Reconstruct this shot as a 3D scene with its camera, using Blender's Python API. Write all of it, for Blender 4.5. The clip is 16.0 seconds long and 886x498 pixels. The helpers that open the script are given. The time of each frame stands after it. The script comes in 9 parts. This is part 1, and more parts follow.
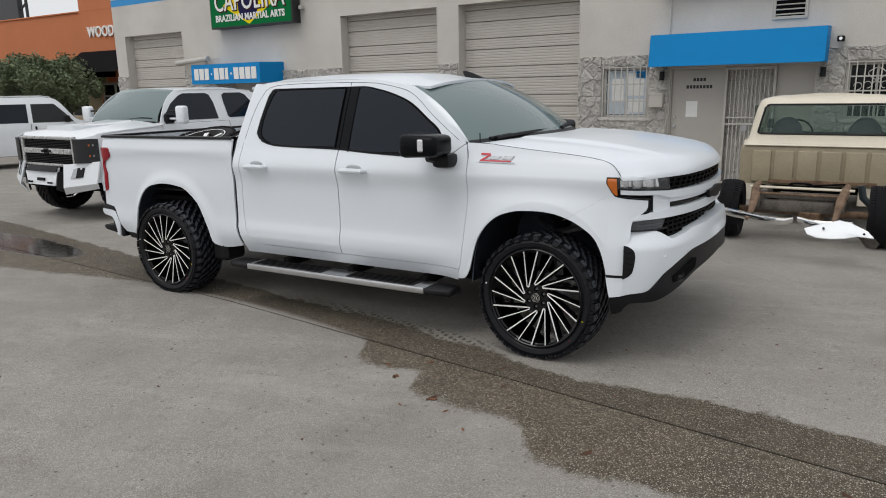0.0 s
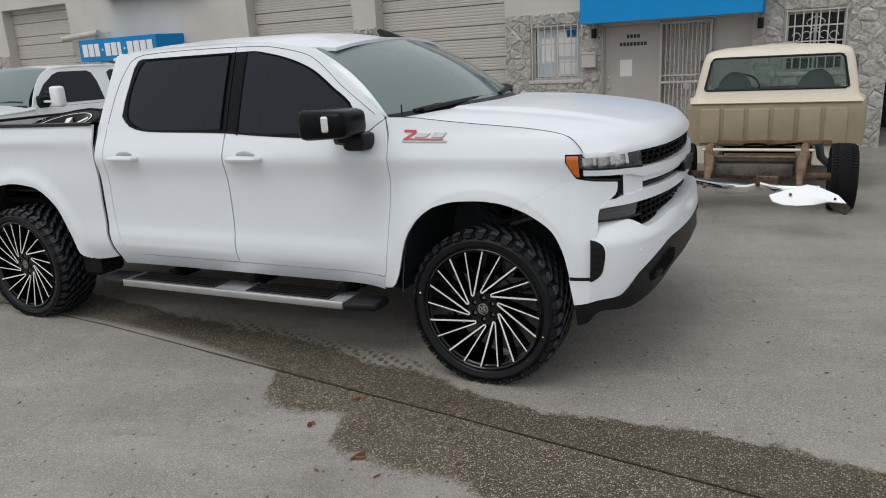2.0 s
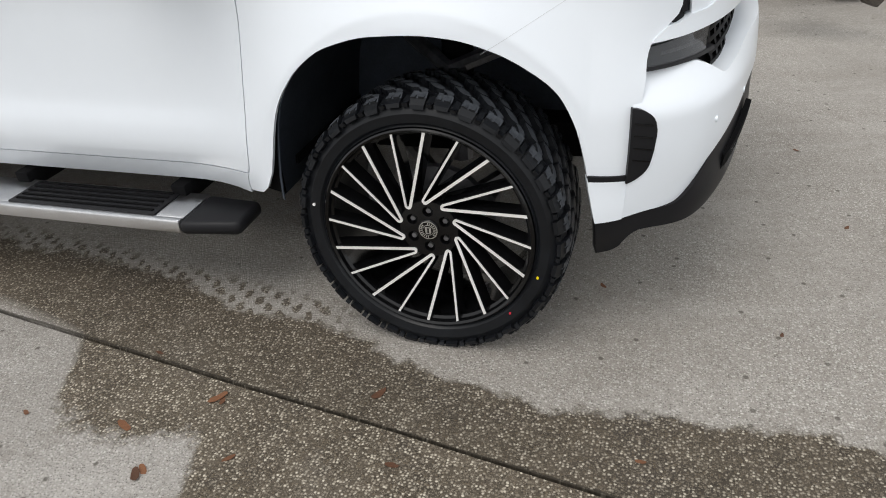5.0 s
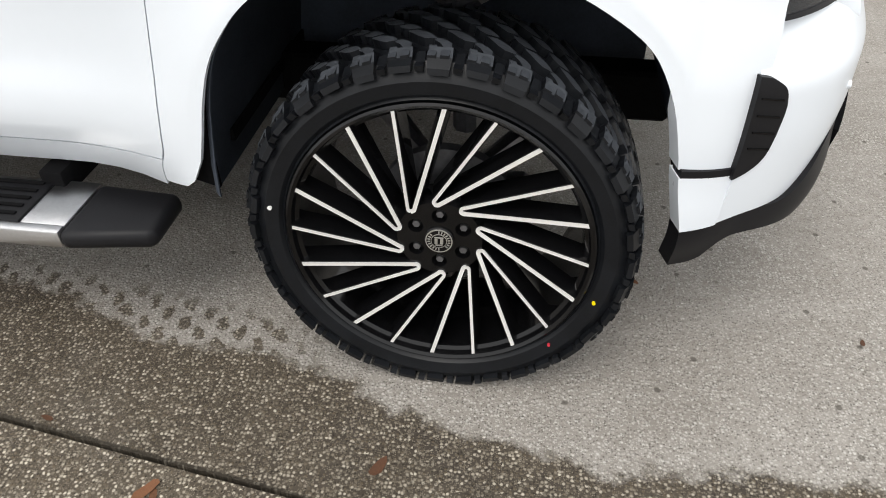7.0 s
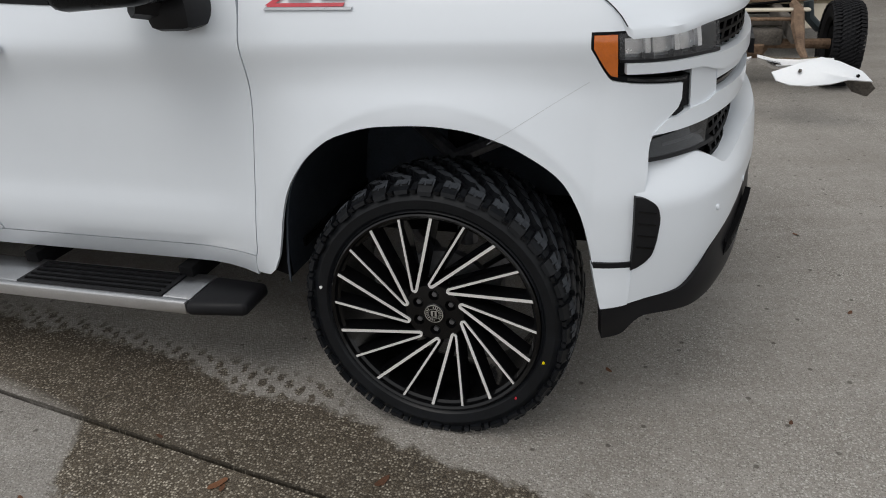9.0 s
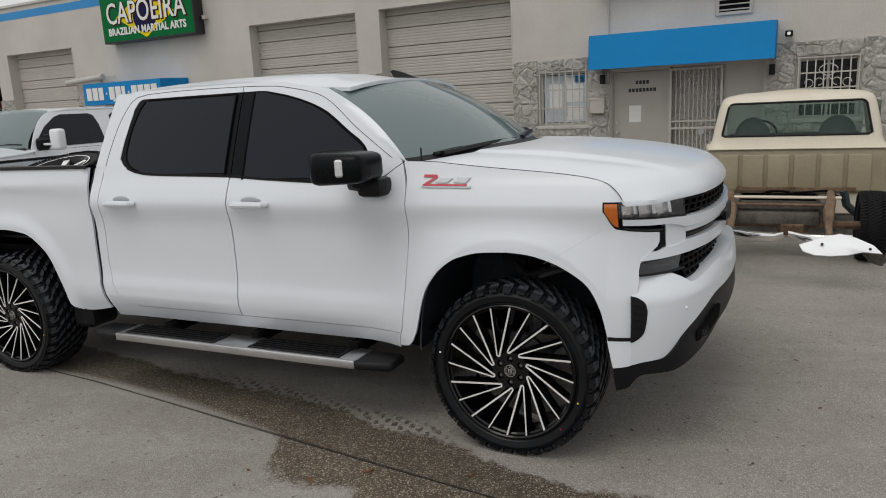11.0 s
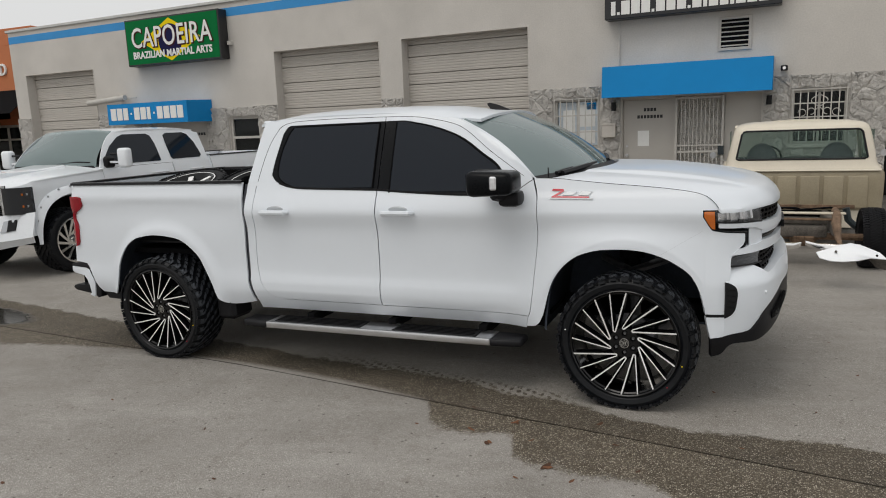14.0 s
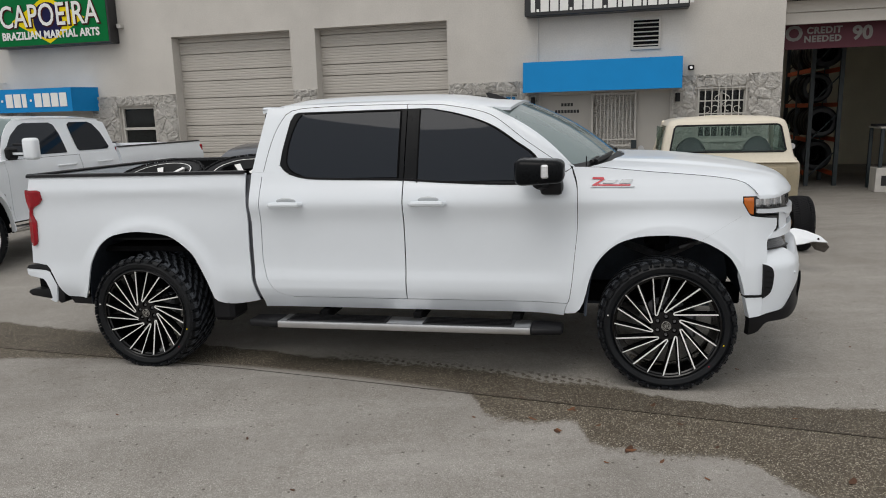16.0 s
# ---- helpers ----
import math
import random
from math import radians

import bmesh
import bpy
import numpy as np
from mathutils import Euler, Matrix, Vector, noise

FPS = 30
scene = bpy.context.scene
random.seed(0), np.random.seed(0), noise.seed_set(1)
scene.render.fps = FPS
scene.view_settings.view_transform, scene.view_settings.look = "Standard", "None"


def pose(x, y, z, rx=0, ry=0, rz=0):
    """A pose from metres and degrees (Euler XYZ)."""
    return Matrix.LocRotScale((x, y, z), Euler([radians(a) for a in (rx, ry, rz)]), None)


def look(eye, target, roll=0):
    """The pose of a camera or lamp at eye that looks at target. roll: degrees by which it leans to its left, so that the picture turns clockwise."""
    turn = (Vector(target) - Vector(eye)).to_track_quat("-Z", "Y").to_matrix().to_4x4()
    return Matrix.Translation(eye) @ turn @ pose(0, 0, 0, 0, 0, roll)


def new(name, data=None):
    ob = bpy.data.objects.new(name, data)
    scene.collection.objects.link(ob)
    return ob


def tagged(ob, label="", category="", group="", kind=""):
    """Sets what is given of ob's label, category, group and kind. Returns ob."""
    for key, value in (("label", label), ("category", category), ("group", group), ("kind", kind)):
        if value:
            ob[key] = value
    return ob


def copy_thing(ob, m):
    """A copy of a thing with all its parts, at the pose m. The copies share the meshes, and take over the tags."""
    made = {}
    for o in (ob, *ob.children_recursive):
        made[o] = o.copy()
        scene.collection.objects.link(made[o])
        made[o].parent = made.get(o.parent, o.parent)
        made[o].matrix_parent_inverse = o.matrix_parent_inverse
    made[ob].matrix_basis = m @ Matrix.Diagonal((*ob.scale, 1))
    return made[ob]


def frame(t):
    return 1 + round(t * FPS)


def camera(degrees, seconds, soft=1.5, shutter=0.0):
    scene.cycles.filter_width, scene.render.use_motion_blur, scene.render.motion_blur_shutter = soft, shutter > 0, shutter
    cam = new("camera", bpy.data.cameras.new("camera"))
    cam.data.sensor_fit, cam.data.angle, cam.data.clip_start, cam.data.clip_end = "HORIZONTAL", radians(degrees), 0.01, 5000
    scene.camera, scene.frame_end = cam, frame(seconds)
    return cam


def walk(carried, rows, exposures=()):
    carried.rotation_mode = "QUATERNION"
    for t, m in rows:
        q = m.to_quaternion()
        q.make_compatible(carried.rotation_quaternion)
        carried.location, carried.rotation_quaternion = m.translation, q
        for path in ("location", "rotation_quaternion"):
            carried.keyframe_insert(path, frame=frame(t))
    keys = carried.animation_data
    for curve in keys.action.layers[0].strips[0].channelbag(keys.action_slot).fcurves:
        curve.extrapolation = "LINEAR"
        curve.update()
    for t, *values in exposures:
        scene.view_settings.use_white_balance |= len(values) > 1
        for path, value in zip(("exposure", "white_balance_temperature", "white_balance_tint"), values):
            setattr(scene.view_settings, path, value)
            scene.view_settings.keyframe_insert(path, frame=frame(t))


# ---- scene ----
cam = camera(64.3, 16.0, 1.0)
PATH = [
    (0, (1.834, -4.238, 1.792), (0.823, -2.569, 1.352), -1.0),
    (0.5, (1.671, -4.099, 1.743), (0.725, -2.41, 1.239), -0.5),
    (1, (1.51, -3.916, 1.741), (0.647, -2.187, 1.227), -1.4),
    (1.5, (1.461, -3.612, 1.728), (0.605, -1.878, 1.217), -3.4),
    (2, (1.374, -3.33, 1.742), (0.538, -1.591, 1.214), -3.1),
    (2.5, (1.18, -3.047, 1.675), (0.43, -1.302, 1.048), -2.0),
    (3, (1.067, -2.702, 1.633), (0.377, -0.961, 0.931), -3.3),
    (3.5, (1.027, -2.393, 1.605), (0.312, -0.705, 0.805), -3.8),
    (4, (0.865, -2.177, 1.558), (0.221, -0.523, 0.634), -2.8),
    (4.2, (0.799, -2.105, 1.553), (0.189, -0.456, 0.599), -2.6),
    (6.3, (0.32, -1.297, 1.432), (-0.045, 0.229, 0.192), -4.0),
    (6.5, (0.247, -1.256, 1.416), (-0.048, 0.27, 0.158), -2.2),
    (7, (0.161, -1.195, 1.39), (-0.032, 0.323, 0.102), 0.5),
    (7.5, (0.158, -1.184, 1.387), (0.0, 0.338, 0.1), 2.0),
    (8, (0.233, -1.252, 1.444), (0.035, 0.326, 0.232), 1.1),
    (8.5, (0.440, -1.482, 1.521), (0.056, 0.166, 0.456), -1.6),
    (9, (0.604, -1.781, 1.554), (0.060, -0.072, 0.669), -3.2),
    (9.3, (0.645, -1.959, 1.561), (0.076, -0.226, 0.743), -2.0),
    (9.5, (0.701, -2.152, 1.604), (0.113, -0.409, 0.820), -1.5),
    (10, (0.904, -2.500, 1.644), (0.193, -0.732, 1.038), -2.5),
    (12.3, (1.18, -3.835, 1.802), (0.286, -2.082, 1.443), -2.8),
    (12.5, (1.163, -3.946, 1.8), (0.262, -2.196, 1.442), -3.0),
    (13, (1.075, -4.189, 1.806), (0.208, -2.424, 1.443), -2.2),
    (13.5, (0.897, -4.254, 1.801), (0.062, -2.472, 1.441), -1.8),
    (14, (0.64, -4.314, 1.807), (-0.134, -2.504, 1.454), -2.2),
    (14.5, (0.379, -4.431, 1.799), (-0.299, -2.583, 1.446), -1.7),
    (15, (0.107, -4.575, 1.813), (-0.516, -2.71, 1.449), -2.4),
    (15.5, (-0.221, -4.586, 1.793), (-0.797, -2.707, 1.422), -2.2),
    (16, (-0.464, -4.566, 1.792), (-0.88, -2.647, 1.415), -1.5),
]
EXPOSURES = [(0, -0.16, 6500, 10), (2, -0.17, 6480, 10), (2.6, -0.17, 6460, 10), (4.2, 0.04, 6500, 10), (6.3, 0.66, 6640, 10), (7.5, 0.66, 6660, 10), (8, 0.56, 6660, 10), (8.5, 0.06, 6620, 10),
             (9, -0.25, 6520, 10), (10.2, -0.38, 6600, 10), (12.3, -0.29, 6800, 10), (13.8, -0.28, 6740, 10), (15, -0.24, 6620, 10), (16, -0.18, 6640, 10)]
walk(cam, [(t, look(eye, target, roll)) for t, eye, target, roll in PATH], EXPOSURES)

# ---- world, sun, exposure ----
world = bpy.data.worlds.new("overcast_sky")
scene.world = world
world.use_nodes = True
wn = world.node_tree
wn.nodes.clear()
sky = wn.nodes.new("ShaderNodeTexSky")
sky.sky_type = "NISHITA"
sky.sun_disc = False
sky.sun_elevation, sky.sun_rotation = radians(58), radians(200)
sky.air_density, sky.dust_density, sky.ozone_density = 1.0, 6.0, 1.0
cloud = wn.nodes.new("ShaderNodeMixRGB")
cloud.inputs["Fac"].default_value = 0.82
cloud.inputs["Color2"].default_value = (9.45, 9.7, 9.95, 1)
grey = wn.nodes.new("ShaderNodeHueSaturation")
grey.inputs["Saturation"].default_value = 0.35
back = wn.nodes.new("ShaderNodeBackground")
back.inputs["Strength"].default_value = 0.105
wout = wn.nodes.new("ShaderNodeOutputWorld")
wn.links.new(sky.outputs[0], grey.inputs["Color"])
wn.links.new(grey.outputs[0], cloud.inputs["Color1"])
wn.links.new(cloud.outputs[0], back.inputs["Color"])
wn.links.new(back.outputs[0], wout.inputs["Surface"])

sun_data = bpy.data.lights.new("sun", "SUN")
sun_data.energy, sun_data.angle, sun_data.color = 0.9, radians(35), (1.0, 0.97, 0.93)
sun_ob = new("sun", sun_data)
sun_ob.matrix_basis = look((-6, -14, 26), (0, 0, 0))

# ---- materials ----


def nodes_of(name):
    m = bpy.data.materials.new(name)
    m.use_nodes = True
    nt = m.node_tree
    return m, nt, nt.nodes["Principled BSDF"]


def n_new(nt, kind, **inputs):
    n = nt.nodes.new(kind)
    for k, v in inputs.items():
        n.inputs[k.replace("_", " ")].default_value = v
    return n


def material(name, color, rough=0.5, metal=0.0, var=0.12, scale=6.0, fine=60.0, bump=0.1, dist=0.002, coat=0.0, spec=0.5,
             other=None, rough_var=0.1, random_tone=0.0, island=False):
    """A surface with variation at two scales, fine relief and uneven gloss."""
    m, nt, b = nodes_of(name)
    tc = nt.nodes.new("ShaderNodeTexCoord")
    big = n_new(nt, "ShaderNodeTexNoise", Scale=scale, Detail=5.0, Roughness=0.6)
    small = n_new(nt, "ShaderNodeTexNoise", Scale=fine, Detail=3.0, Roughness=0.6)
    nt.links.new(tc.outputs["Object"], big.inputs["Vector"])
    nt.links.new(tc.outputs["Object"], small.inputs["Vector"])
    mixf = nt.nodes.new("ShaderNodeMath")
    mixf.operation = "MULTIPLY_ADD"
    mixf.inputs[1].default_value = 0.4
    nt.links.new(small.outputs[0], mixf.inputs[0])
    half = nt.nodes.new("ShaderNodeMath")
    half.operation = "MULTIPLY"
    half.inputs[1].default_value = 0.6
    nt.links.new(big.outputs[0], half.inputs[0])
    nt.links.new(half.outputs[0], mixf.inputs[2])
    ramp = nt.nodes.new("ShaderNodeValToRGB")
    dark = tuple(max(0, c * (1 - var)) for c in color)
    light = tuple(min(1, c * (1 + var)) for c in color)
    if other:
        light = other
    ramp.color_ramp.elements[0].position, ramp.color_ramp.elements[0].color = 0.34, (*dark, 1)
    ramp.color_ramp.elements[1].position, ramp.color_ramp.elements[1].color = 0.66, (*light, 1)
    nt.links.new(mixf.outputs[0], ramp.inputs[0])
    colour = ramp.outputs[0]
    if random_tone:
        info = nt.nodes.new("ShaderNodeNewGeometry" if island else "ShaderNodeObjectInfo")
        mr = nt.nodes.new("ShaderNodeMapRange")
        mr.inputs["To Min"].default_value, mr.inputs["To Max"].default_value = 1 - random_tone, 1 + random_tone
        nt.links.new(info.outputs["Random Per Island" if island else "Random"], mr.inputs[0])
        hs = nt.nodes.new("ShaderNodeHueSaturation")
        nt.links.new(mr.outputs[0], hs.inputs["Value"])
        nt.links.new(colour, hs.inputs["Color"])
        colour = hs.outputs[0]
    nt.links.new(colour, b.inputs["Base Color"])
    rr = nt.nodes.new("ShaderNodeMapRange")
    rr.inputs["To Min"].default_value, rr.inputs["To Max"].default_value = max(0.02, rough - rough_var), min(1, rough + rough_var)
    nt.links.new(mixf.outputs[0], rr.inputs[0])
    nt.links.new(rr.outputs[0], b.inputs["Roughness"])
    b.inputs["Metallic"].default_value = metal
    b.inputs["Specular IOR Level"].default_value = spec
    b.inputs["Coat Weight"].default_value = coat
    b.inputs["Coat Roughness"].default_value = 0.04
    if bump:
        bp = nt.nodes.new("ShaderNodeBump")
        bp.inputs["Strength"].default_value, bp.inputs["Distance"].default_value = bump, dist
        nt.links.new(small.outputs[0], bp.inputs["Height"])
        nt.links.new(bp.outputs[0], b.inputs["Normal"])
    return m


def glass(name, color, alpha, rough=0.02, coat=0.5, ior=1.5):
    """A tinted pane: it lets part of the light straight through and mirrors the sky."""
    m, nt, b = nodes_of(name)
    b.inputs["Base Color"].default_value = (*color, 1)
    b.inputs["Roughness"].default_value = rough
    b.inputs["Coat Weight"].default_value = coat
    b.inputs["IOR"].default_value = ior
    b.inputs["Coat Roughness"].default_value = 0.01
    tr = nt.nodes.new("ShaderNodeBsdfTransparent")
    tr.inputs["Color"].default_value = (*[min(1, 0.5 + c) for c in color], 1)
    mx = nt.nodes.new("ShaderNodeMixShader")
    mx.inputs[0].default_value = alpha
    nt.links.new(tr.outputs[0], mx.inputs[1])
    nt.links.new(b.outputs[0], mx.inputs[2])
    nt.links.new(mx.outputs[0], nt.nodes["Material Output"].inputs["Surface"])
    return m


def glow(name, color, strength):
    m, nt, b = nodes_of(name)
    b.inputs["Base Color"].default_value = (*color, 1)
    b.inputs["Emission Color"].default_value = (*color, 1)
    b.inputs["Emission Strength"].default_value = strength
    return m


def wavy_bump(m, scale, strength, dist):
    """Adds a second, broader relief to a material."""
    nt = m.node_tree
    b = nt.nodes["Principled BSDF"]
    tc = nt.nodes.new("ShaderNodeTexCoord")
    n = n_new(nt, "ShaderNodeTexNoise", Scale=scale, Detail=6.0, Roughness=0.65)
    nt.links.new(tc.outputs["Object"], n.inputs["Vector"])
    bp = nt.nodes.new("ShaderNodeBump")
    bp.inputs["Strength"].default_value, bp.inputs["Distance"].default_value = strength, dist
    nt.links.new(n.outputs[0], bp.inputs["Height"])
    if b.inputs["Normal"].links:
        nt.links.new(b.inputs["Normal"].links[0].from_socket, bp.inputs["Normal"])
    nt.links.new(bp.outputs[0], b.inputs["Normal"])
    return m


M_WHITE = material("white_car_paint", (0.725, 0.765, 0.81), 0.34, var=0.012, scale=0.8, fine=9, bump=0.0, coat=0.4, rough_var=0.04, spec=0.45)
M_WHITE_OLD = material("white_truck_paint", (0.79, 0.82, 0.85), 0.3, var=0.03, scale=2, bump=0.03, dist=0.0005, coat=0.6)
M_CREAM = material("cream_paint", (0.66, 0.60, 0.49), 0.4, var=0.06, scale=3, bump=0.06, dist=0.0008, coat=0.3)
M_TAN = material("tan_primer", (0.33, 0.28, 0.19), 0.5, var=0.16, scale=3, bump=0.1, dist=0.001, coat=0.1)
M_NAVY = material("dark_blue_paint", (0.012, 0.016, 0.03), 0.3, var=0.15, coat=0.8, bump=0.02)
M_TRIM = material("black_plastic_trim", (0.009, 0.009, 0.0105), 0.46, var=0.2, fine=220, bump=0.15, dist=0.0006, spec=0.22)
M_GLOSSBLACK = material("gloss_black", (0.004, 0.004, 0.0045), 0.10, var=0.2, bump=0.0, coat=0.0, rough_var=0.04, spec=0.36)
M_GRILLE = material("grille_plastic", (0.0035, 0.0035, 0.004), 0.45, var=0.2, spec=0.05)
M_PILLAR = material("gloss_black_trim", (0.0035, 0.0042, 0.0055), 0.28, var=0.1, bump=0.0, spec=0.12, rough_var=0.05)
M_LAMPUNIT = material("lamp_chamber", (0.80, 0.81, 0.83), 0.25, 0.6, var=0.2, scale=30, bump=0.15, fine=90)
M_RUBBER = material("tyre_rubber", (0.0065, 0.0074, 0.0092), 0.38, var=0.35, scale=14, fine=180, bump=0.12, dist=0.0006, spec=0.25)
M_RUBBER_OLD = material("worn_tyre_rubber", (0.011, 0.011, 0.0125), 0.7, var=0.35, scale=10, fine=150, bump=0.3, dist=0.001, spec=0.22)
M_MACHINED = material("machined_aluminium", (0.95, 0.94, 0.92), 0.34, 0.45, var=0.04, scale=30, fine=300, bump=0.03, dist=0.0002)
M_CHROME = material("chrome", (0.86, 0.85, 0.84), 0.09, 1.0, var=0.04, bump=0.02, dist=0.0004, rough_var=0.05)
M_BRUSHED = material("brushed_aluminium", (0.62, 0.62, 0.63), 0.32, 1.0, var=0.08, scale=8, fine=120, bump=0.06, dist=0.0003)
M_ROTOR = material("steel_parts", (0.18, 0.18, 0.19), 0.45, 0.8, var=0.3, scale=12, bump=0.2)
M_LINER = material("arch_liner_felt", (0.050, 0.060, 0.078), 0.75, var=0.25, scale=9, fine=120, bump=0.2, spec=0.25)
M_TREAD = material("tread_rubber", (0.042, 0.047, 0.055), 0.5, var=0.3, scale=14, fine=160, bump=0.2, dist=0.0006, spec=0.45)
M_UNDER = material("underbody_black", (0.006, 0.006, 0.0065), 0.9, var=0.3, scale=9, bump=0.2, spec=0.06)
M_RUST = material("rusty_steel", (0.13, 0.072, 0.042), 0.85, 0.2, var=0.5, scale=9, fine=70, bump=0.4, dist=0.003, other=(0.30, 0.20, 0.13))
M_FRAME = material("grimy_frame_steel", (0.075, 0.066, 0.056), 0.8, 0.1, var=0.5, scale=7, fine=60, bump=0.4, dist=0.003, other=(0.17, 0.15, 0.13))
M_AMBER = material("amber_lens", (0.55, 0.125, 0.006), 0.12, var=0.12, scale=40, bump=0.3, fine=200, coat=0.8)
M_RED = material("red_lens", (0.30, 0.005, 0.014), 0.14, var=0.3, scale=14, bump=0.1, fine=160, coat=0.2, spec=0.35)
M_LAMPGLASS = glass("headlamp_lens", (0.5, 0.51, 0.53), 0.06, 0.02, 0.2)
M_LAMPBOWL = material("headlamp_reflector", (0.80, 0.81, 0.83), 0.3, 0.6, var=0.15, scale=20, bump=0.1)
M_DARKLENS = glass("smoked_lens", (0.03, 0.033, 0.038), 0.72)
M_TINT = glass("tinted_side_glass", (0.008, 0.012, 0.019), 0.95, 0.02, 0.0, 1.33)
M_WSHIELD = glass("windscreen_glass", (0.20, 0.265, 0.265), 0.72)
M_CLEAR = glass("clear_glass", (0.16, 0.24, 0.21), 0.14)
M_SHOPGLASS = glass("shop_window_glass", (0.02, 0.022, 0.022), 0.75, 0.03, 0.0, 1.3)
M_SEAT = material("grey_seat_cloth", (0.10, 0.105, 0.12), 0.9, var=0.25, scale=14, fine=200, bump=0.3)
M_SEATRED = material("dark_cabin", (0.02, 0.02, 0.022), 0.85, var=0.3)
M_BADGERED = material("red_enamel", (0.55, 0.03, 0.05), 0.25, var=0.08, coat=0.5)
M_BADGEGREY = material("grey_enamel", (0.42, 0.44, 0.46), 0.3, 0.5, var=0.08)
M_STUCCO = material("grey_stucco", (0.55, 0.522, 0.484), 0.92, var=0.13, scale=0.7, fine=38, bump=0.35, dist=0.006)
M_STONE = material("painted_stone_veneer", (0.57, 0.545, 0.51), 0.92, var=0.12, scale=7, fine=38, bump=1.0, dist=0.03, random_tone=0.06)
M_MORTAR = material("painted_mortar", (0.53, 0.507, 0.475), 0.95, var=0.2, scale=12, fine=50, bump=0.9, dist=0.025)
M_GARAGE = material("painted_door_steel", (0.47, 0.44, 0.40), 0.6, var=0.06, scale=1.6, fine=30, bump=0.1, dist=0.002)
M_DOOR = material("painted_door", (0.44, 0.415, 0.38), 0.55, var=0.05, scale=2, bump=0.08)
M_BLUE = material("blue_awning_vinyl", (0.002, 0.225, 0.55), 0.55, spec=0.2, var=0.07, scale=1.5, fine=120, bump=0.15, dist=0.001)
M_STRIPE = material("blue_wall_paint", (0.035, 0.27, 0.60), 0.75, var=0.1, scale=1.2, bump=0.25)
M_COPING = material("coping_metal", (0.55, 0.55, 0.53), 0.5, 0.3, var=0.1)
M_IRON = material("white_painted_iron", (0.50, 0.48, 0.445), 0.5, var=0.12, scale=10)
M_SIGNMAROON = material("maroon_sign_film", (0.055, 0.012, 0.012), 0.6, var=0.1, spec=0.1)
M_SIGNGREEN = material("green_sign_face", (0.003, 0.150, 0.042), 0.6, var=0.08, coat=0.0, spec=0.06)
M_SIGNYELLOW = material("yellow_sign_ink", (0.80, 0.63, 0.006), 0.6, var=0.05, spec=0.1)
M_SIGNNAVY = material("navy_sign_ink", (0.012, 0.012, 0.06), 0.6, var=0.1, spec=0.1)
M_SIGNWHITE = material("white_sign_ink", (0.80, 0.80, 0.78), 0.4, var=0.04)
M_SIGNBLACK = material("black_sign_face", (0.015, 0.015, 0.017), 0.35, var=0.15)
M_PAPER = material("white_paper", (0.78, 0.78, 0.76), 0.9, var=0.04, scale=10)
M_BLIND = material("window_blind", (0.52, 0.58, 0.63), 0.8, var=0.15, scale=5)
M_BANNERINK = material("faded_banner_ink", (0.22, 0.21, 0.20), 0.7, var=0.2)
M_BANNER = material("maroon_banner", (0.075, 0.007, 0.018), 0.6, var=0.15, scale=2)
M_ORANGE = material("orange_stucco", (0.52, 0.175, 0.075), 0.9, var=0.07, scale=0.8, fine=30, bump=0.25, dist=0.005)
M_BEIGEWALL = material("beige_stucco", (0.52, 0.43, 0.28), 0.9, var=0.08, scale=0.8, fine=30, bump=0.25, dist=0.005)
M_BLACKCLOTH = material("black_awning_cloth", (0.008, 0.008, 0.009), 0.9, var=0.25, spec=0.06)
M_LEAF = material("olive_tree_leaf", (0.12, 0.155, 0.08), 0.7, var=0.35, scale=2, fine=20, bump=0.1, random_tone=0.3, island=True)
M_BARK = material("tree_bark", (0.12, 0.09, 0.065), 0.9, var=0.3, scale=12, bump=0.6, dist=0.01)
M_DEADLEAF = material("dead_leaf", (0.12, 0.05, 0.022), 0.85, var=0.5, scale=30, bump=0.3, random_tone=0.45)
M_RACKORANGE = material("orange_rack_beam", (0.55, 0.10, 0.03), 0.5, var=0.15)
M_RACKBLUE = material("dark_rack_post", (0.02, 0.03, 0.035), 0.5, var=0.2)
M_INWALL = material("garage_inner_wall", (0.62, 0.59, 0.47), 0.9, var=0.1, scale=1)
M_CARD = material("cardboard", (0.55, 0.53, 0.5), 0.85, var=0.12, scale=5)
M_TUBE = glow("fluorescent_tube", (1.0, 0.97, 0.9), 14.0)
M_POLISH = material("polished_rim", (0.88, 0.87, 0.84), 0.16, 0.95, var=0.12, scale=20, bump=0.05)
M_CAP = material("wheel_cap_ink", (0.42, 0.41, 0.38), 0.4, 0.6, var=0.2, scale=60)


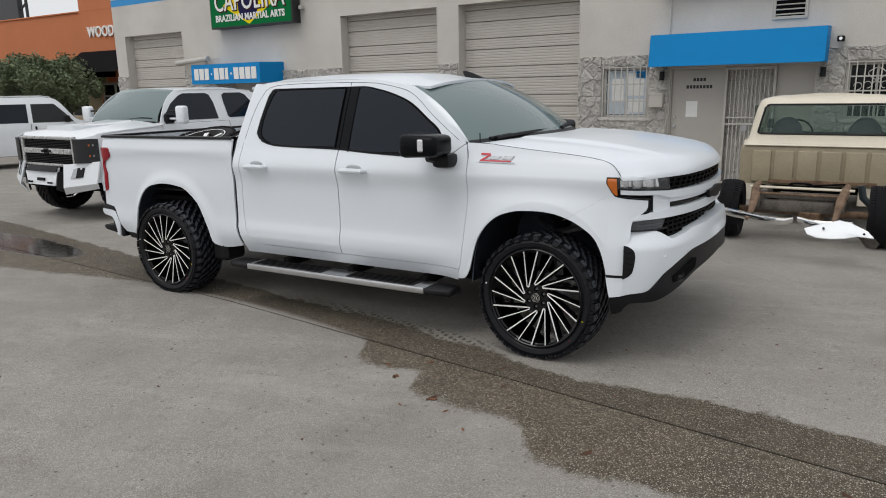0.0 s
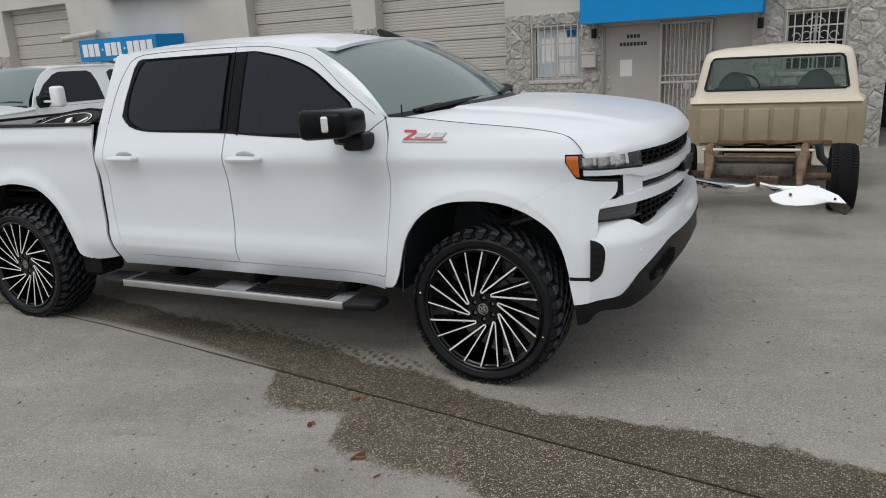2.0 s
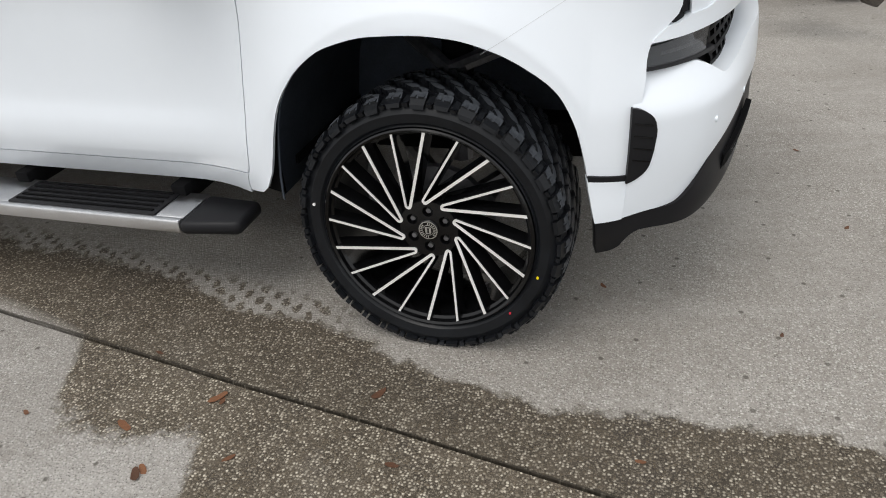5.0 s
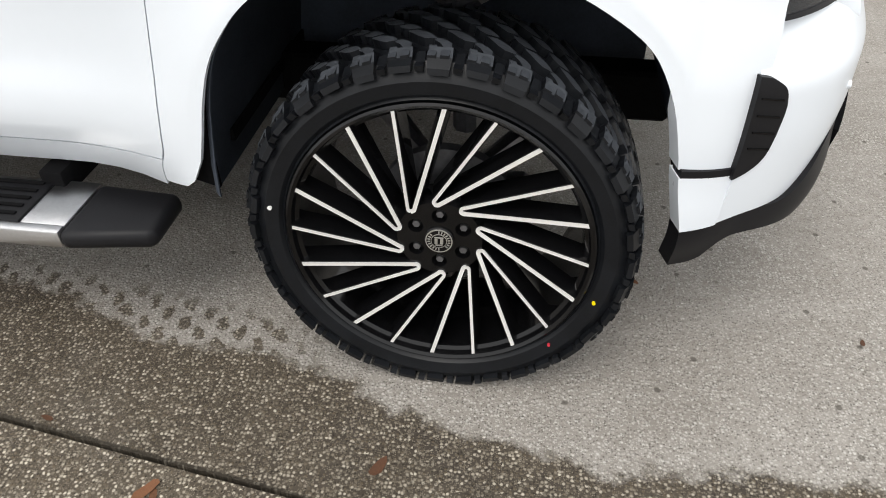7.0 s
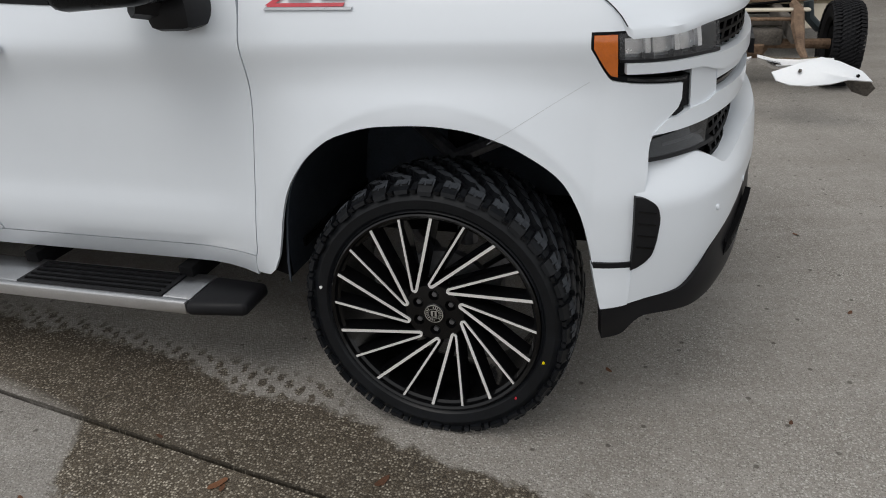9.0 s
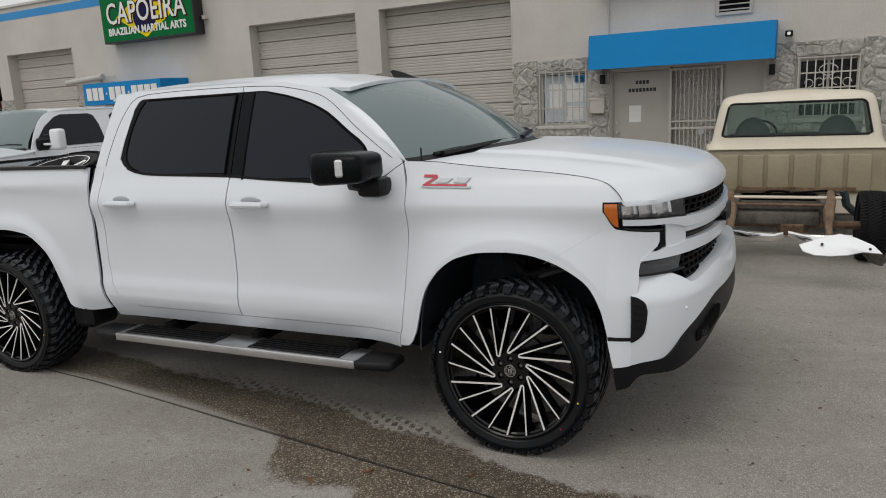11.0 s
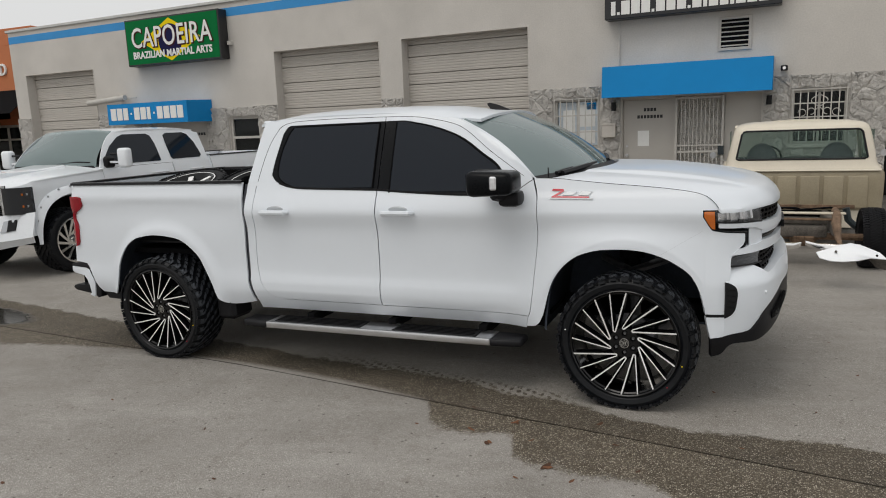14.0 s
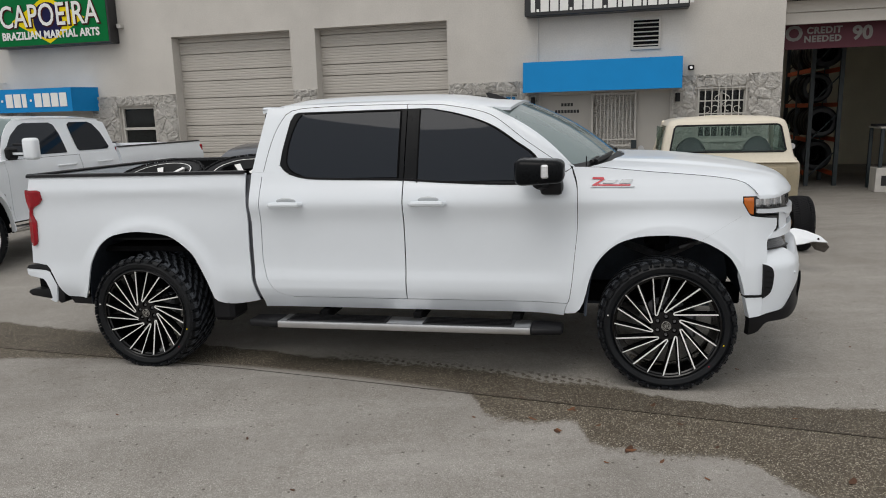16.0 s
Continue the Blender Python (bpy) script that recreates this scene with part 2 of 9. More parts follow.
def concrete():
    """Worn exposed-aggregate concrete with a wet strip along the joint and a puddle."""
    m, nt, b = nodes_of("exposed_aggregate_concrete")
    L = nt.links.new
    tc = nt.nodes.new("ShaderNodeTexCoord")
    sep = nt.nodes.new("ShaderNodeSeparateXYZ")
    L(tc.outputs["Object"], sep.inputs[0])

    def math_n(op, a, c=None, v=None):
        n = nt.nodes.new("ShaderNodeMath")
        n.operation = op
        for i, s in enumerate((a, c, v)):
            if s is None:
                continue
            if isinstance(s, (int, float)):
                n.inputs[i].default_value = s
            else:
                L(s, n.inputs[i])
        return n.outputs[0]

    def noise_n(scale, detail=5.0, rough=0.6):
        n = n_new(nt, "ShaderNodeTexNoise", Scale=scale, Detail=detail, Roughness=rough)
        L(tc.outputs["Object"], n.inputs["Vector"])
        return n.outputs[0]

    def rng(s, a, c, lo, hi, clamp=True):
        n = nt.nodes.new("ShaderNodeMapRange")
        n.clamp = clamp
        n.inputs["From Min"].default_value, n.inputs["From Max"].default_value = a, c
        n.inputs["To Min"].default_value, n.inputs["To Max"].default_value = lo, hi
        L(s, n.inputs[0])
        return n.outputs[0]

    def curve(s, pts, x0, x1, v0, v1):
        n = nt.nodes.new("ShaderNodeFloatCurve")
        cm = n.mapping
        c = cm.curves[0]
        for i, (px, pv) in enumerate(pts):
            q = ((px - x0) / (x1 - x0), (pv - v0) / (v1 - v0))
            if i < 2:
                c.points[i].location = q
            else:
                c.points.new(*q)
        cm.update()
        L(rng(s, x0, x1, 0, 1), n.inputs["Value"])
        return rng(n.outputs[0], 0, 1, v0, v1)

    def mixc(f, a, c):
        n = nt.nodes.new("ShaderNodeMixRGB")
        for i, s in zip((0, 1, 2), (f, a, c)):
            if isinstance(s, tuple):
                n.inputs[i].default_value = (*s, 1)
            elif isinstance(s, (int, float)):
                n.inputs[i].default_value = s
            else:
                L(s, n.inputs[i])
        return n.outputs[0]

    x, y = sep.outputs[0], sep.outputs[1]
    d = math_n("ADD", y, math_n("MAXIMUM", math_n("MULTIPLY_ADD", x, 0.147, 0.462), math_n("MULTIPLY_ADD", x, 0.096, 0.309)))
    wob = math_n("SUBTRACT", noise_n(3.2, 6, 0.65), 0.5)
    fine = math_n("SUBTRACT", noise_n(14, 4, 0.7), 0.5)
    wob = math_n("ADD", math_n("MULTIPLY", wob, 0.24), math_n("MULTIPLY", fine, 0.12))
    dd = math_n("ADD", d, wob)
    far = curve(x, FAR_EDGE, -12, 6, -0.5, 1.5)
    near = curve(x, NEAR_EDGE, -12, 6, -2.5, 0.5)
    wet_far = rng(math_n("SUBTRACT", far, dd), 0.0, 0.035, 0, 1)
    rag = math_n("MULTIPLY", math_n("SUBTRACT", noise_n(26, 5, 0.75), 0.5), 0.22)
    dn = math_n("ADD", d, math_n("MULTIPLY", math_n("ADD", math_n("MULTIPLY", wob, 0.7), rag), rng(near, -0.30, -0.02, 1, 0.03)))
    wet_near = rng(math_n("SUBTRACT", dn, near), -0.015, 0.05, 0, 1)
    wet = math_n("MULTIPLY", wet_far, wet_near)
    # drying patches inside the wet strip
    wet = math_n("MULTIPLY", wet, rng(noise_n(1.7, 4), 0.30, 0.42, 0.88, 1))
    damp = rng(noise_n(0.55, 5), 0.50, 0.72, 0, 0.5)
    # stones of the aggregate
    flat = nt.nodes.new("ShaderNodeCombineXYZ")
    jig = math_n("MULTIPLY", noise_n(40, 2), 0.006)
    L(math_n("ADD", x, jig), flat.inputs[0])
    L(math_n("SUBTRACT", y, jig), flat.inputs[1])

    def pebbles(scale, r0, r1, lo, hi):
        v = n_new(nt, "ShaderNodeTexVoronoi", Scale=scale)
        v.voronoi_dimensions = "2D"
        L(flat.outputs[0], v.inputs["Vector"])
        s2 = nt.nodes.new("ShaderNodeSeparateColor")
        L(v.outputs["Color"], s2.inputs[0])
        return math_n("MULTIPLY", rng(v.outputs["Distance"], r0, r1, 1, 0), rng(s2.outputs[0], lo, hi, 0, 1)), s2.outputs[1]

    stone, tone = pebbles(104, 0.22, 0.50, 0.16, 0.52)
    grain, gt_ = pebbles(230, 0.28, 0.5, 0.35, 0.6)
    pit, pt_ = pebbles(150, 0.22, 0.40, 0.74, 0.84)
    spot, st_ = pebbles(9, 0.05, 0.09, 0.80, 0.82)
    fleck, ft_ = pebbles(26, 0.05, 0.11, 0.80, 0.83)
    worn = rng(noise_n(1.3, 5, 0.6), 0.36, 0.62, 0.35, 1.0)
    base = mixc(rng(noise_n(0.9, 6, 0.65), 0.32, 0.68, 0, 1), (0.238, 0.221, 0.200), (0.398, 0.377, 0.350))
    base = mixc(rng(noise_n(6.0, 6, 0.7), 0.35, 0.75, 0, 0.40), base, (0.215, 0.198, 0.178))
    base = mixc(rng(noise_n(19.0, 6, 0.8), 0.42, 0.66, 0, 0.42), base, (0.19, 0.174, 0.154))
    base = mixc(rng(noise_n(55.0, 4, 0.8), 0.4, 0.7, 0, 0.48), base, (0.155, 0.142, 0.125))
    # worn tracks along the drive, and the browner, coarser slab beyond the joint
    lane = nt.nodes.new("ShaderNodeCombineXYZ")
    L(math_n("MULTIPLY", x, 0.32), lane.inputs[0])
    L(math_n("MULTIPLY", math_n("MULTIPLY_ADD", x, -0.25, y), 1.7), lane.inputs[1])
    tracks = n_new(nt, "ShaderNodeTexNoise", Scale=1.4, Detail=5.0, Roughness=0.6)
    L(lane.outputs[0], tracks.inputs["Vector"])
    base = mixc(rng(tracks.outputs[0], 0.50, 0.66, 0, 0.42), base, (0.20, 0.182, 0.16))
    base = mixc(rng(tracks.outputs[0], 0.34, 0.46, 0.40, 0), base, (0.43, 0.41, 0.385))
    base = mixc(rng(d, -0.004, 0.004, 0, 0.25), base, (0.27, 0.245, 0.212))
    base = mixc(math_n("MULTIPLY", math_n("MULTIPLY", grain, 0.80), worn), base, mixc(gt_, (0.20, 0.18, 0.155), (0.56, 0.54, 0.50)))
    base = mixc(math_n("MULTIPLY", math_n("MULTIPLY", stone, 0.62), worn), base, mixc(tone, (0.25, 0.225, 0.195), (0.66, 0.64, 0.60)))
    base = mixc(math_n("MULTIPLY", pit, 0.62), base, (0.10, 0.09, 0.078))
    blot = rng(noise_n(2.6, 7, 0.75), 0.56, 0.70, 0, 0.45)
    base = mixc(blot, base, (0.17, 0.15, 0.128))
    base = mixc(math_n("MULTIPLY", spot, 0.75), base, (0.075, 0.066, 0.055))
    base = mixc(math_n("MULTIPLY", fleck, 0.6), base, mixc(rng(ft_, 0.45, 0.55, 0, 1), (0.09, 0.08, 0.068), (0.60, 0.58, 0.54)))
    wetcol = mixc(rng(noise_n(5.0, 5, 0.7), 0.3, 0.7, 0, 1), (0.051, 0.042, 0.032), (0.106, 0.088, 0.067))
    wetcol = mixc(rng(noise_n(1.9, 4, 0.65), 0.50, 0.66, 0, 0.45), wetcol, (0.044, 0.039, 0.037))
    wetcol = mixc(math_n("MULTIPLY", grain, 0.58), wetcol, mixc(gt_, (0.11, 0.090, 0.066), (0.36, 0.315, 0.25)))
    wetcol = mixc(math_n("MULTIPLY", stone, 0.85), wetcol, mixc(math_n("POWER", tone, 1.8), (0.12, 0.095, 0.065), (0.66, 0.60, 0.49)))
    wetcol = mixc(math_n("MULTIPLY", pit, 0.6), wetcol, (0.02, 0.018, 0.015))
    wetcol = mixc(rng(d, -0.004, 0.004, 0, 0.2), wetcol, (0.030, 0.025, 0.020))
    # wet tread prints beside the strip
    u = math_n("ADD", math_n("MULTIPLY", x, 74.0), math_n("MULTIPLY", fine, 7.0))
    w_ = math_n("ADD", math_n("MULTIPLY", d, 40.0), math_n("MULTIPLY", wob, 14.0))
    tread = math_n("MULTIPLY", math_n("SINE", math_n("ADD", u, w_)), math_n("SINE", math_n("SUBTRACT", math_n("MULTIPLY", u, 0.5), w_)))
    tread = rng(tread, 0.10, 0.4, 0, 0.9)
    tb_ = math_n("SUBTRACT", d, math_n("MULTIPLY_ADD", x, -0.02, 0.36))
    tread = math_n("MULTIPLY", tread, math_n("MULTIPLY", rng(tb_, -0.12, -0.06, 0, 1), rng(tb_, 0.08, 0.15, 1, 0)))
    tread = math_n("MULTIPLY", tread, math_n("MULTIPLY", rng(x, -2.6, -1.9, 0, 1), rng(x, -0.45, -0.25, 1, 0)))
    wet = math_n("MAXIMUM", wet, tread)
    col = mixc(damp, base, mixc(0.5, base, (0.16, 0.142, 0.122)))
    col = mixc(wet, col, wetcol)
    # dirt in and along the joint
    jn = math_n("ABSOLUTE", math_n("ADD", d, math_n("MULTIPLY_ADD", fine, 0.012, -0.006)))
    col = mixc(rng(jn, 0.003, 0.008, 0.8, 0), col, (0.03, 0.026, 0.02))
    # puddle at the far end of the gutter
    px = math_n("MULTIPLY", math_n("ADD", x, 7.6), 0.62)
    py = math_n("MULTIPLY", math_n("ADD", dd, -0.20), 2.9)
    pr = math_n("SQRT", math_n("ADD", math_n("MULTIPLY", px, px), math_n("MULTIPLY", py, py)))
    pud = rng(pr, 0.86, 1.0, 1, 0)
    col = mixc(pud, col, (0.035, 0.032, 0.028))
    L(col, b.inputs["Base Color"])
    rough = rng(wet, 0, 1, 0.92, 0.62)
    rough = math_n("MULTIPLY", rough, rng(pud, 0, 1, 1, 0.22))
    L(rough, b.inputs["Roughness"])
    L(math_n("MULTIPLY", rng(wet, 0, 1, 0.30, 0.10), rng(pud, 0, 1, 1, 2.5)), b.inputs["Specular IOR Level"])
    bp = nt.nodes.new("ShaderNodeBump")
    bp.inputs["Distance"].default_value = 0.0045
    L(rng(pud, 0, 1, 0.6, 0.0), bp.inputs["Strength"])
    L(math_n("ADD", math_n("MULTIPLY", stone, 0.6), math_n("SUBTRACT", noise_n(60, 4, 0.7), pit)), bp.inputs["Height"])
    L(bp.outputs[0], b.inputs["Normal"])
    return m


FAR_EDGE = [(-12, 0.90), (-9, 0.88), (-6.8, 0.72), (-5.5, 0.62), (-4.2, 0.50), (-3, 0.42), (-2.1, 0.41), (-1.34, 0.44), (-1.03, 0.41), (-0.67, 0.35), (-0.32, 0.36), (-0.1, 0.31),
            (0.34, 0.28), (0.7, 0.34), (1.03, 0.40), (1.5, 0.44), (2.2, 0.42), (6, 0.5)]
NEAR_EDGE = [(-12, -0.55), (-8, -0.75), (-6, -0.45), (-4.6, -0.12), (-3.8, -0.005), (-1.30, -0.005), (-1.16, -0.14), (-1.04, -0.33), (-0.75, -0.33), (-0.58, -0.25), (-0.5, -0.42), (-0.42, -0.52), (-0.2, -0.54), (0.26, -0.50),
             (0.42, -0.63), (0.57, -0.78), (0.86, -0.77), (1.16, -0.68), (1.6, -0.72), (6, -0.9)]
M_GROUND = concrete()
wavy_bump(M_STONE, 13.0, 0.9, 0.06)

# ---- mesh helpers ----


def mesh_of(name, verts, faces, mats, smooth=True, angle=0.6):
    me = bpy.data.meshes.new(name)
    me.from_pydata([tuple(v) for v in verts], [], faces)
    me.update()
    for mm in (mats if isinstance(mats, (list, tuple)) else [mats]):
        me.materials.append(mm)
    if smooth:
        me.polygons.foreach_set("use_smooth", [True] * len(me.polygons))
        me.set_sharp_from_angle(angle=angle)
    return me


def from_bm(name, bm, mats, smooth=False, angle=0.6):
    bmesh.ops.recalc_face_normals(bm, faces=bm.faces)
    me = bpy.data.meshes.new(name)
    bm.to_mesh(me)
    bm.free()
    for mm in (mats if isinstance(mats, (list, tuple)) else [mats]):
        me.materials.append(mm)
    if smooth:
        me.polygons.foreach_set("use_smooth", [True] * len(me.polygons))
        me.set_sharp_from_angle(angle=angle)
    return me


def link_part(name, me, parent, label=""):
    ob = new(name, me)
    ob.parent = parent
    if label:
        tagged(ob, label)
    return ob


def part(name, bm, mat_, parent, label="", smooth=True, angle=0.6):
    return link_part(name, from_bm(name, bm, mat_, smooth, angle), parent, label)


def thing(name, label, category, m=None, group="", kind=""):
    ob = new(name)
    ob.empty_display_size = 0.2
    if m is not None:
        ob.matrix_basis = m
    return tagged(ob, label, category, group, kind)


def bm_box(bm, x0, x1, y0, y1, z0, z1, bevel=0.0, m=None, segs=1):
    r = bmesh.ops.create_cube(bm, size=1.0)
    vs = r["verts"]
    for v in vs:
        v.co = Vector(((x0 + x1) / 2 + v.co.x * (x1 - x0), (y0 + y1) / 2 + v.co.y * (y1 - y0), (z0 + z1) / 2 + v.co.z * (z1 - z0)))
    es = list({e for v in vs for e in v.link_edges})
    if bevel:
        out = bmesh.ops.bevel(bm, geom=es, offset=bevel, segments=segs, affect="EDGES", profile=0.5)
        vs = list({v for f in out["faces"] for v in f.verts} | {v for v in vs if v.is_valid})
    if m is not None:
        for v in vs:
            v.co = m @ v.co
    return vs


def box(x0, x1, y0, y1, z0, z1, bevel=0.0, m=None, segs=1):
    bm = bmesh.new()
    bm_box(bm, x0, x1, y0, y1, z0, z1, bevel, m, segs)
    return bm


def boxes(rows, bevel=0.0):
    bm = bmesh.new()
    for r in rows:
        bm_box(bm, *r, bevel)
    return bm


def bm_tube(bm, pts, radius, n=10, cap=True):
    """A round bar along points; radius may be a list."""
    pts = [Vector(p) for p in pts]
    rad = radius if isinstance(radius, (list, tuple)) else [radius] * len(pts)
    rings = []
    for i, p in enumerate(pts):
        d = (pts[min(i + 1, len(pts) - 1)] - pts[max(i - 1, 0)]).normalized()
        up = Vector((0, 0, 1)) if abs(d.z) < 0.9 else Vector((1, 0, 0))
        a = d.cross(up).normalized()
        b = a.cross(d)
        rings.append([bm.verts.new(p + (a * math.cos(2 * math.pi * k / n) + b * math.sin(2 * math.pi * k / n)) * rad[i]) for k in range(n)])
    for r0, r1 in zip(rings, rings[1:]):
        for k in range(n):
            bm.faces.new((r0[k], r0[(k + 1) % n], r1[(k + 1) % n], r1[k]))
    if cap:
        bm.faces.new(rings[0][::-1])
        bm.faces.new(rings[-1])


def tube(pts, radius, n=10, cap=True):
    bm = bmesh.new()
    bm_tube(bm, pts, radius, n, cap)
    return bm


def lathe_mesh(name, profile, mats, n=64, smooth=True, angle=0.5):
    """Turns (radius, along) pairs about the y axis."""
    verts, faces = [], []
    for k in range(n):
        a = 2 * math.pi * k / n
        verts += [(r * math.cos(a), y, r * math.sin(a)) for r, y in profile]
    p = len(profile)
    for k in range(n):
        for i in range(p - 1):
            a, b = k * p + i, ((k + 1) % n) * p + i
            faces.append((a, a + 1, b + 1, b))
    return mesh_of(name, verts, faces, mats, smooth, angle)


def sheet(rows, thick=0.0, way=None, closed=False):
    """A surface through a grid of points. thick: metres by which it is doubled towards way (a vector) with closed rims."""
    nr, nc = len(rows), len(rows[0])
    verts = [Vector(p) for r in rows for p in r]
    faces = [(i * nc + j, i * nc + j + 1, (i + 1) * nc + j + 1, (i + 1) * nc + j) for i in range(nr - 1) for j in range(nc - 1)]
    if thick:
        w = Vector(way).normalized() * thick
        k = len(verts)
        verts += [v + w for v in verts]
        faces += [tuple(k + q for q in f[::-1]) for f in faces]
        rim = [j for j in range(nc)] + [i * nc + nc - 1 for i in range(1, nr)] + [(nr - 1) * nc + j for j in range(nc - 2, -1, -1)] + [i * nc for i in range(nr - 2, 0, -1)]
        for a, b in zip(rim, rim[1:] + rim[:1]):
            faces.append((b, a, a + k, b + k))
    return verts, faces


def curve_of(pts):
    """A smooth function through (x, value) pairs."""
    xs = [p[0] for p in pts]
    vs = [p[1] for p in pts]
    n = len(xs)
    sec = [(vs[i + 1] - vs[i]) / (xs[i + 1] - xs[i]) for i in range(n - 1)]
    tan = [sec[0]] + [0 if sec[i - 1] * sec[i] <= 0 else 2 * sec[i - 1] * sec[i] / (sec[i - 1] + sec[i]) for i in range(1, n - 1)] + [sec[-1]]

    def f(x):
        if x <= xs[0]:
            return vs[0]
        if x >= xs[-1]:
            return vs[-1]
        i = next(k for k in range(n - 1) if x <= xs[k + 1])
        h = xs[i + 1] - xs[i]
        t = (x - xs[i]) / h
        return ((2 * t ** 3 - 3 * t * t + 1) * vs[i] + (t ** 3 - 2 * t * t + t) * h * tan[i]
                + (3 * t * t - 2 * t ** 3) * vs[i + 1] + (t ** 3 - t * t) * h * tan[i + 1])
    return f


def text_mesh(name, body, size, mat_, parent, m, depth=0.004, spacing=1.0, bold=0.0, label="", stretch=1.0):
    cu = bpy.data.curves.new(name, "FONT")
    cu.body, cu.size, cu.extrude, cu.space_character, cu.offset = body, size, depth, spacing, bold
    cu.align_x, cu.align_y, cu.resolution_u = "CENTER", "CENTER", 3
    tmp = bpy.data.objects.new(name, cu)
    me = bpy.data.meshes.new_from_object(tmp)
    bpy.data.objects.remove(tmp)
    me.transform(m @ Matrix.Diagonal((stretch, 1, 1, 1)))
    me.materials.clear()
    me.materials.append(mat_)
    return link_part(name, me, parent, label)

# ---- ground ----
SLOPE = 0.0095


def ground_z(x):
    return SLOPE * max(-30.0, min(12.0, x))


def build_ground():
    """One sheet to the horizon with a groove where two slabs meet."""
    along = [-900, -200, -60, -40, -30, -25] + [-20 + 0.5 * i for i in range(0, 70)] + [16, 20, 30, 60, 200, 900]
    across = [-900, -200, -50, -20, -10, -6, -3, -1.5, -0.6, -0.2, -0.0053, -0.0042, 0.0042, 0.0053, 0.2, 0.6, 1.5, 3, 6, 10, 20, 50, 200, 900]
    rows = []
    rnd = random.Random(3)
    for x in along:
        row = []
        wob = rnd.uniform(-0.004, 0.004) if -22 < x < 20 else 0
        joint = -max(0.147 * x + 0.462, 0.096 * x + 0.309) if abs(x) < 100 else 0
        for c in across:
            dz = -0.016 if abs(c) < 0.005 else 0
            row.append((x, joint + c + (wob if abs(c) < 0.1 else 0), ground_z(x) + dz))
        rows.append(row)
    v, f = sheet(rows)
    ob = new("ground", mesh_of("ground", v, f, M_GROUND, False))
    return tagged(ob, "grey exposed-aggregate concrete with a wet strip along the joint", "ground", kind="structure")


build_ground()

# ---- the shop building ----
BM = pose(0.2, 9.57, 0, 0, 0, -3.0)
WALL_T = 0.24
OPENINGS = [(-19.05, -16.15, -0.4, 3.63), (-9.92, -7.0, -0.4, 3.63), (-6.46, -3.56, -0.4, 3.63), (2.62, 6.7, -0.4, 3.62),
            (-1.72, 0.72, -0.4, 2.12), (-3.05, -2.14, 1.2, 2.16), (1.19, 2.05, 1.2, 2.13), (-11.45, -10.52, 1.2, 2.13), (-14.1, -12.2, -0.4, 2.12)]


def wall_with_openings(name, u0, u1, z0, z1, holes, mat_, m, label, thick=WALL_T, y=0.0):
    """A wall of true thickness with openings that go through it."""
    us = sorted({u0, u1, *[h[0] for h in holes], *[h[1] for h in holes]})
    zs = sorted({z0, z1, *[max(z0, h[2]) for h in holes], *[h[3] for h in holes]})

    def solid(i, j):
        if not (0 <= i < len(us) - 1 and 0 <= j < len(zs) - 1):
            return False
        a, b = (us[i] + us[i + 1]) / 2, (zs[j] + zs[j + 1]) / 2
        return not any(h[0] < a < h[1] and h[2] < b < h[3] for h in holes)
    verts, faces = [], []

    def quad(*ps):
        k = len(verts)
        verts.extend(ps)
        faces.append((k, k + 1, k + 2, k + 3))
    ya, yb = y, y + thick
    for i in range(len(us) - 1):
        for j in range(len(zs) - 1):
            if not solid(i, j):
                continue
            a, b, c, d = us[i], us[i + 1], zs[j], zs[j + 1]
            quad((a, ya, c), (b, ya, c), (b, ya, d), (a, ya, d))
            quad((b, yb, c), (a, yb, c), (a, yb, d), (b, yb, d))
            if not solid(i - 1, j):
                quad((a, yb, c), (a, ya, c), (a, ya, d), (a, yb, d))
            if not solid(i + 1, j):
                quad((b, ya, c), (b, yb, c), (b, yb, d), (b, ya, d))
            if not solid(i, j - 1):
                quad((a, yb, c), (b, yb, c), (b, ya, c), (a, ya, c))
            if not solid(i, j + 1):
                quad((a, ya, d), (b, ya, d), (b, yb, d), (a, yb, d))
    ob = new(name, mesh_of(name, verts, faces, mat_, False))
    ob.matrix_basis = m
    return tagged(ob, label, "wall", kind="structure")


wall_south = wall_with_openings("wall_south", -19.6, 9.2, -0.4, 4.86, OPENINGS, M_STUCCO, BM, "grey stucco front wall with garage bays and a blue stripe")
part("stripe", box(-19.6, 9.2, -0.004, 0.03, 4.54, 4.74), M_STRIPE, wall_south, "painted bright blue stripe", False)
part("coping", boxes([(-19.66, 9.26, -0.05, 0.29, 4.86, 4.93)], 0.008), M_COPING, wall_south, "pale metal coping", False)


def plain_wall(name, rows, mat_, label, m=BM, cat="wall"):
    ob = new(name, from_bm(name, boxes(rows), mat_))
    ob.matrix_basis = m
    return tagged(ob, label, cat, kind="structure")


plain_wall("wall_west", [(-19.6, -19.36, 0.24, 14.0, -0.4, 4.86)], M_STUCCO, "plain grey stucco side wall")
plain_wall("wall_east", [(8.96, 9.2, 0.24, 14.0, -0.4, 4.86)], M_STUCCO, "plain grey stucco side wall")
plain_wall("wall_north", [(-19.36, 8.96, 13.76, 14.0, -0.4, 4.86)], M_INWALL, "plain inner back wall of the shop")
plain_wall("wall_inner", [(2.0, 2.12, 0.25, 13.7, -0.2, 4.4)], M_INWALL, "pale inner wall beside the workshop bay")
plain_wall("ceiling", [(-19.36, 8.96, 0.25, 13.75, 4.4, 4.52)], M_UNDER, "dark workshop ceiling", cat="ceiling")
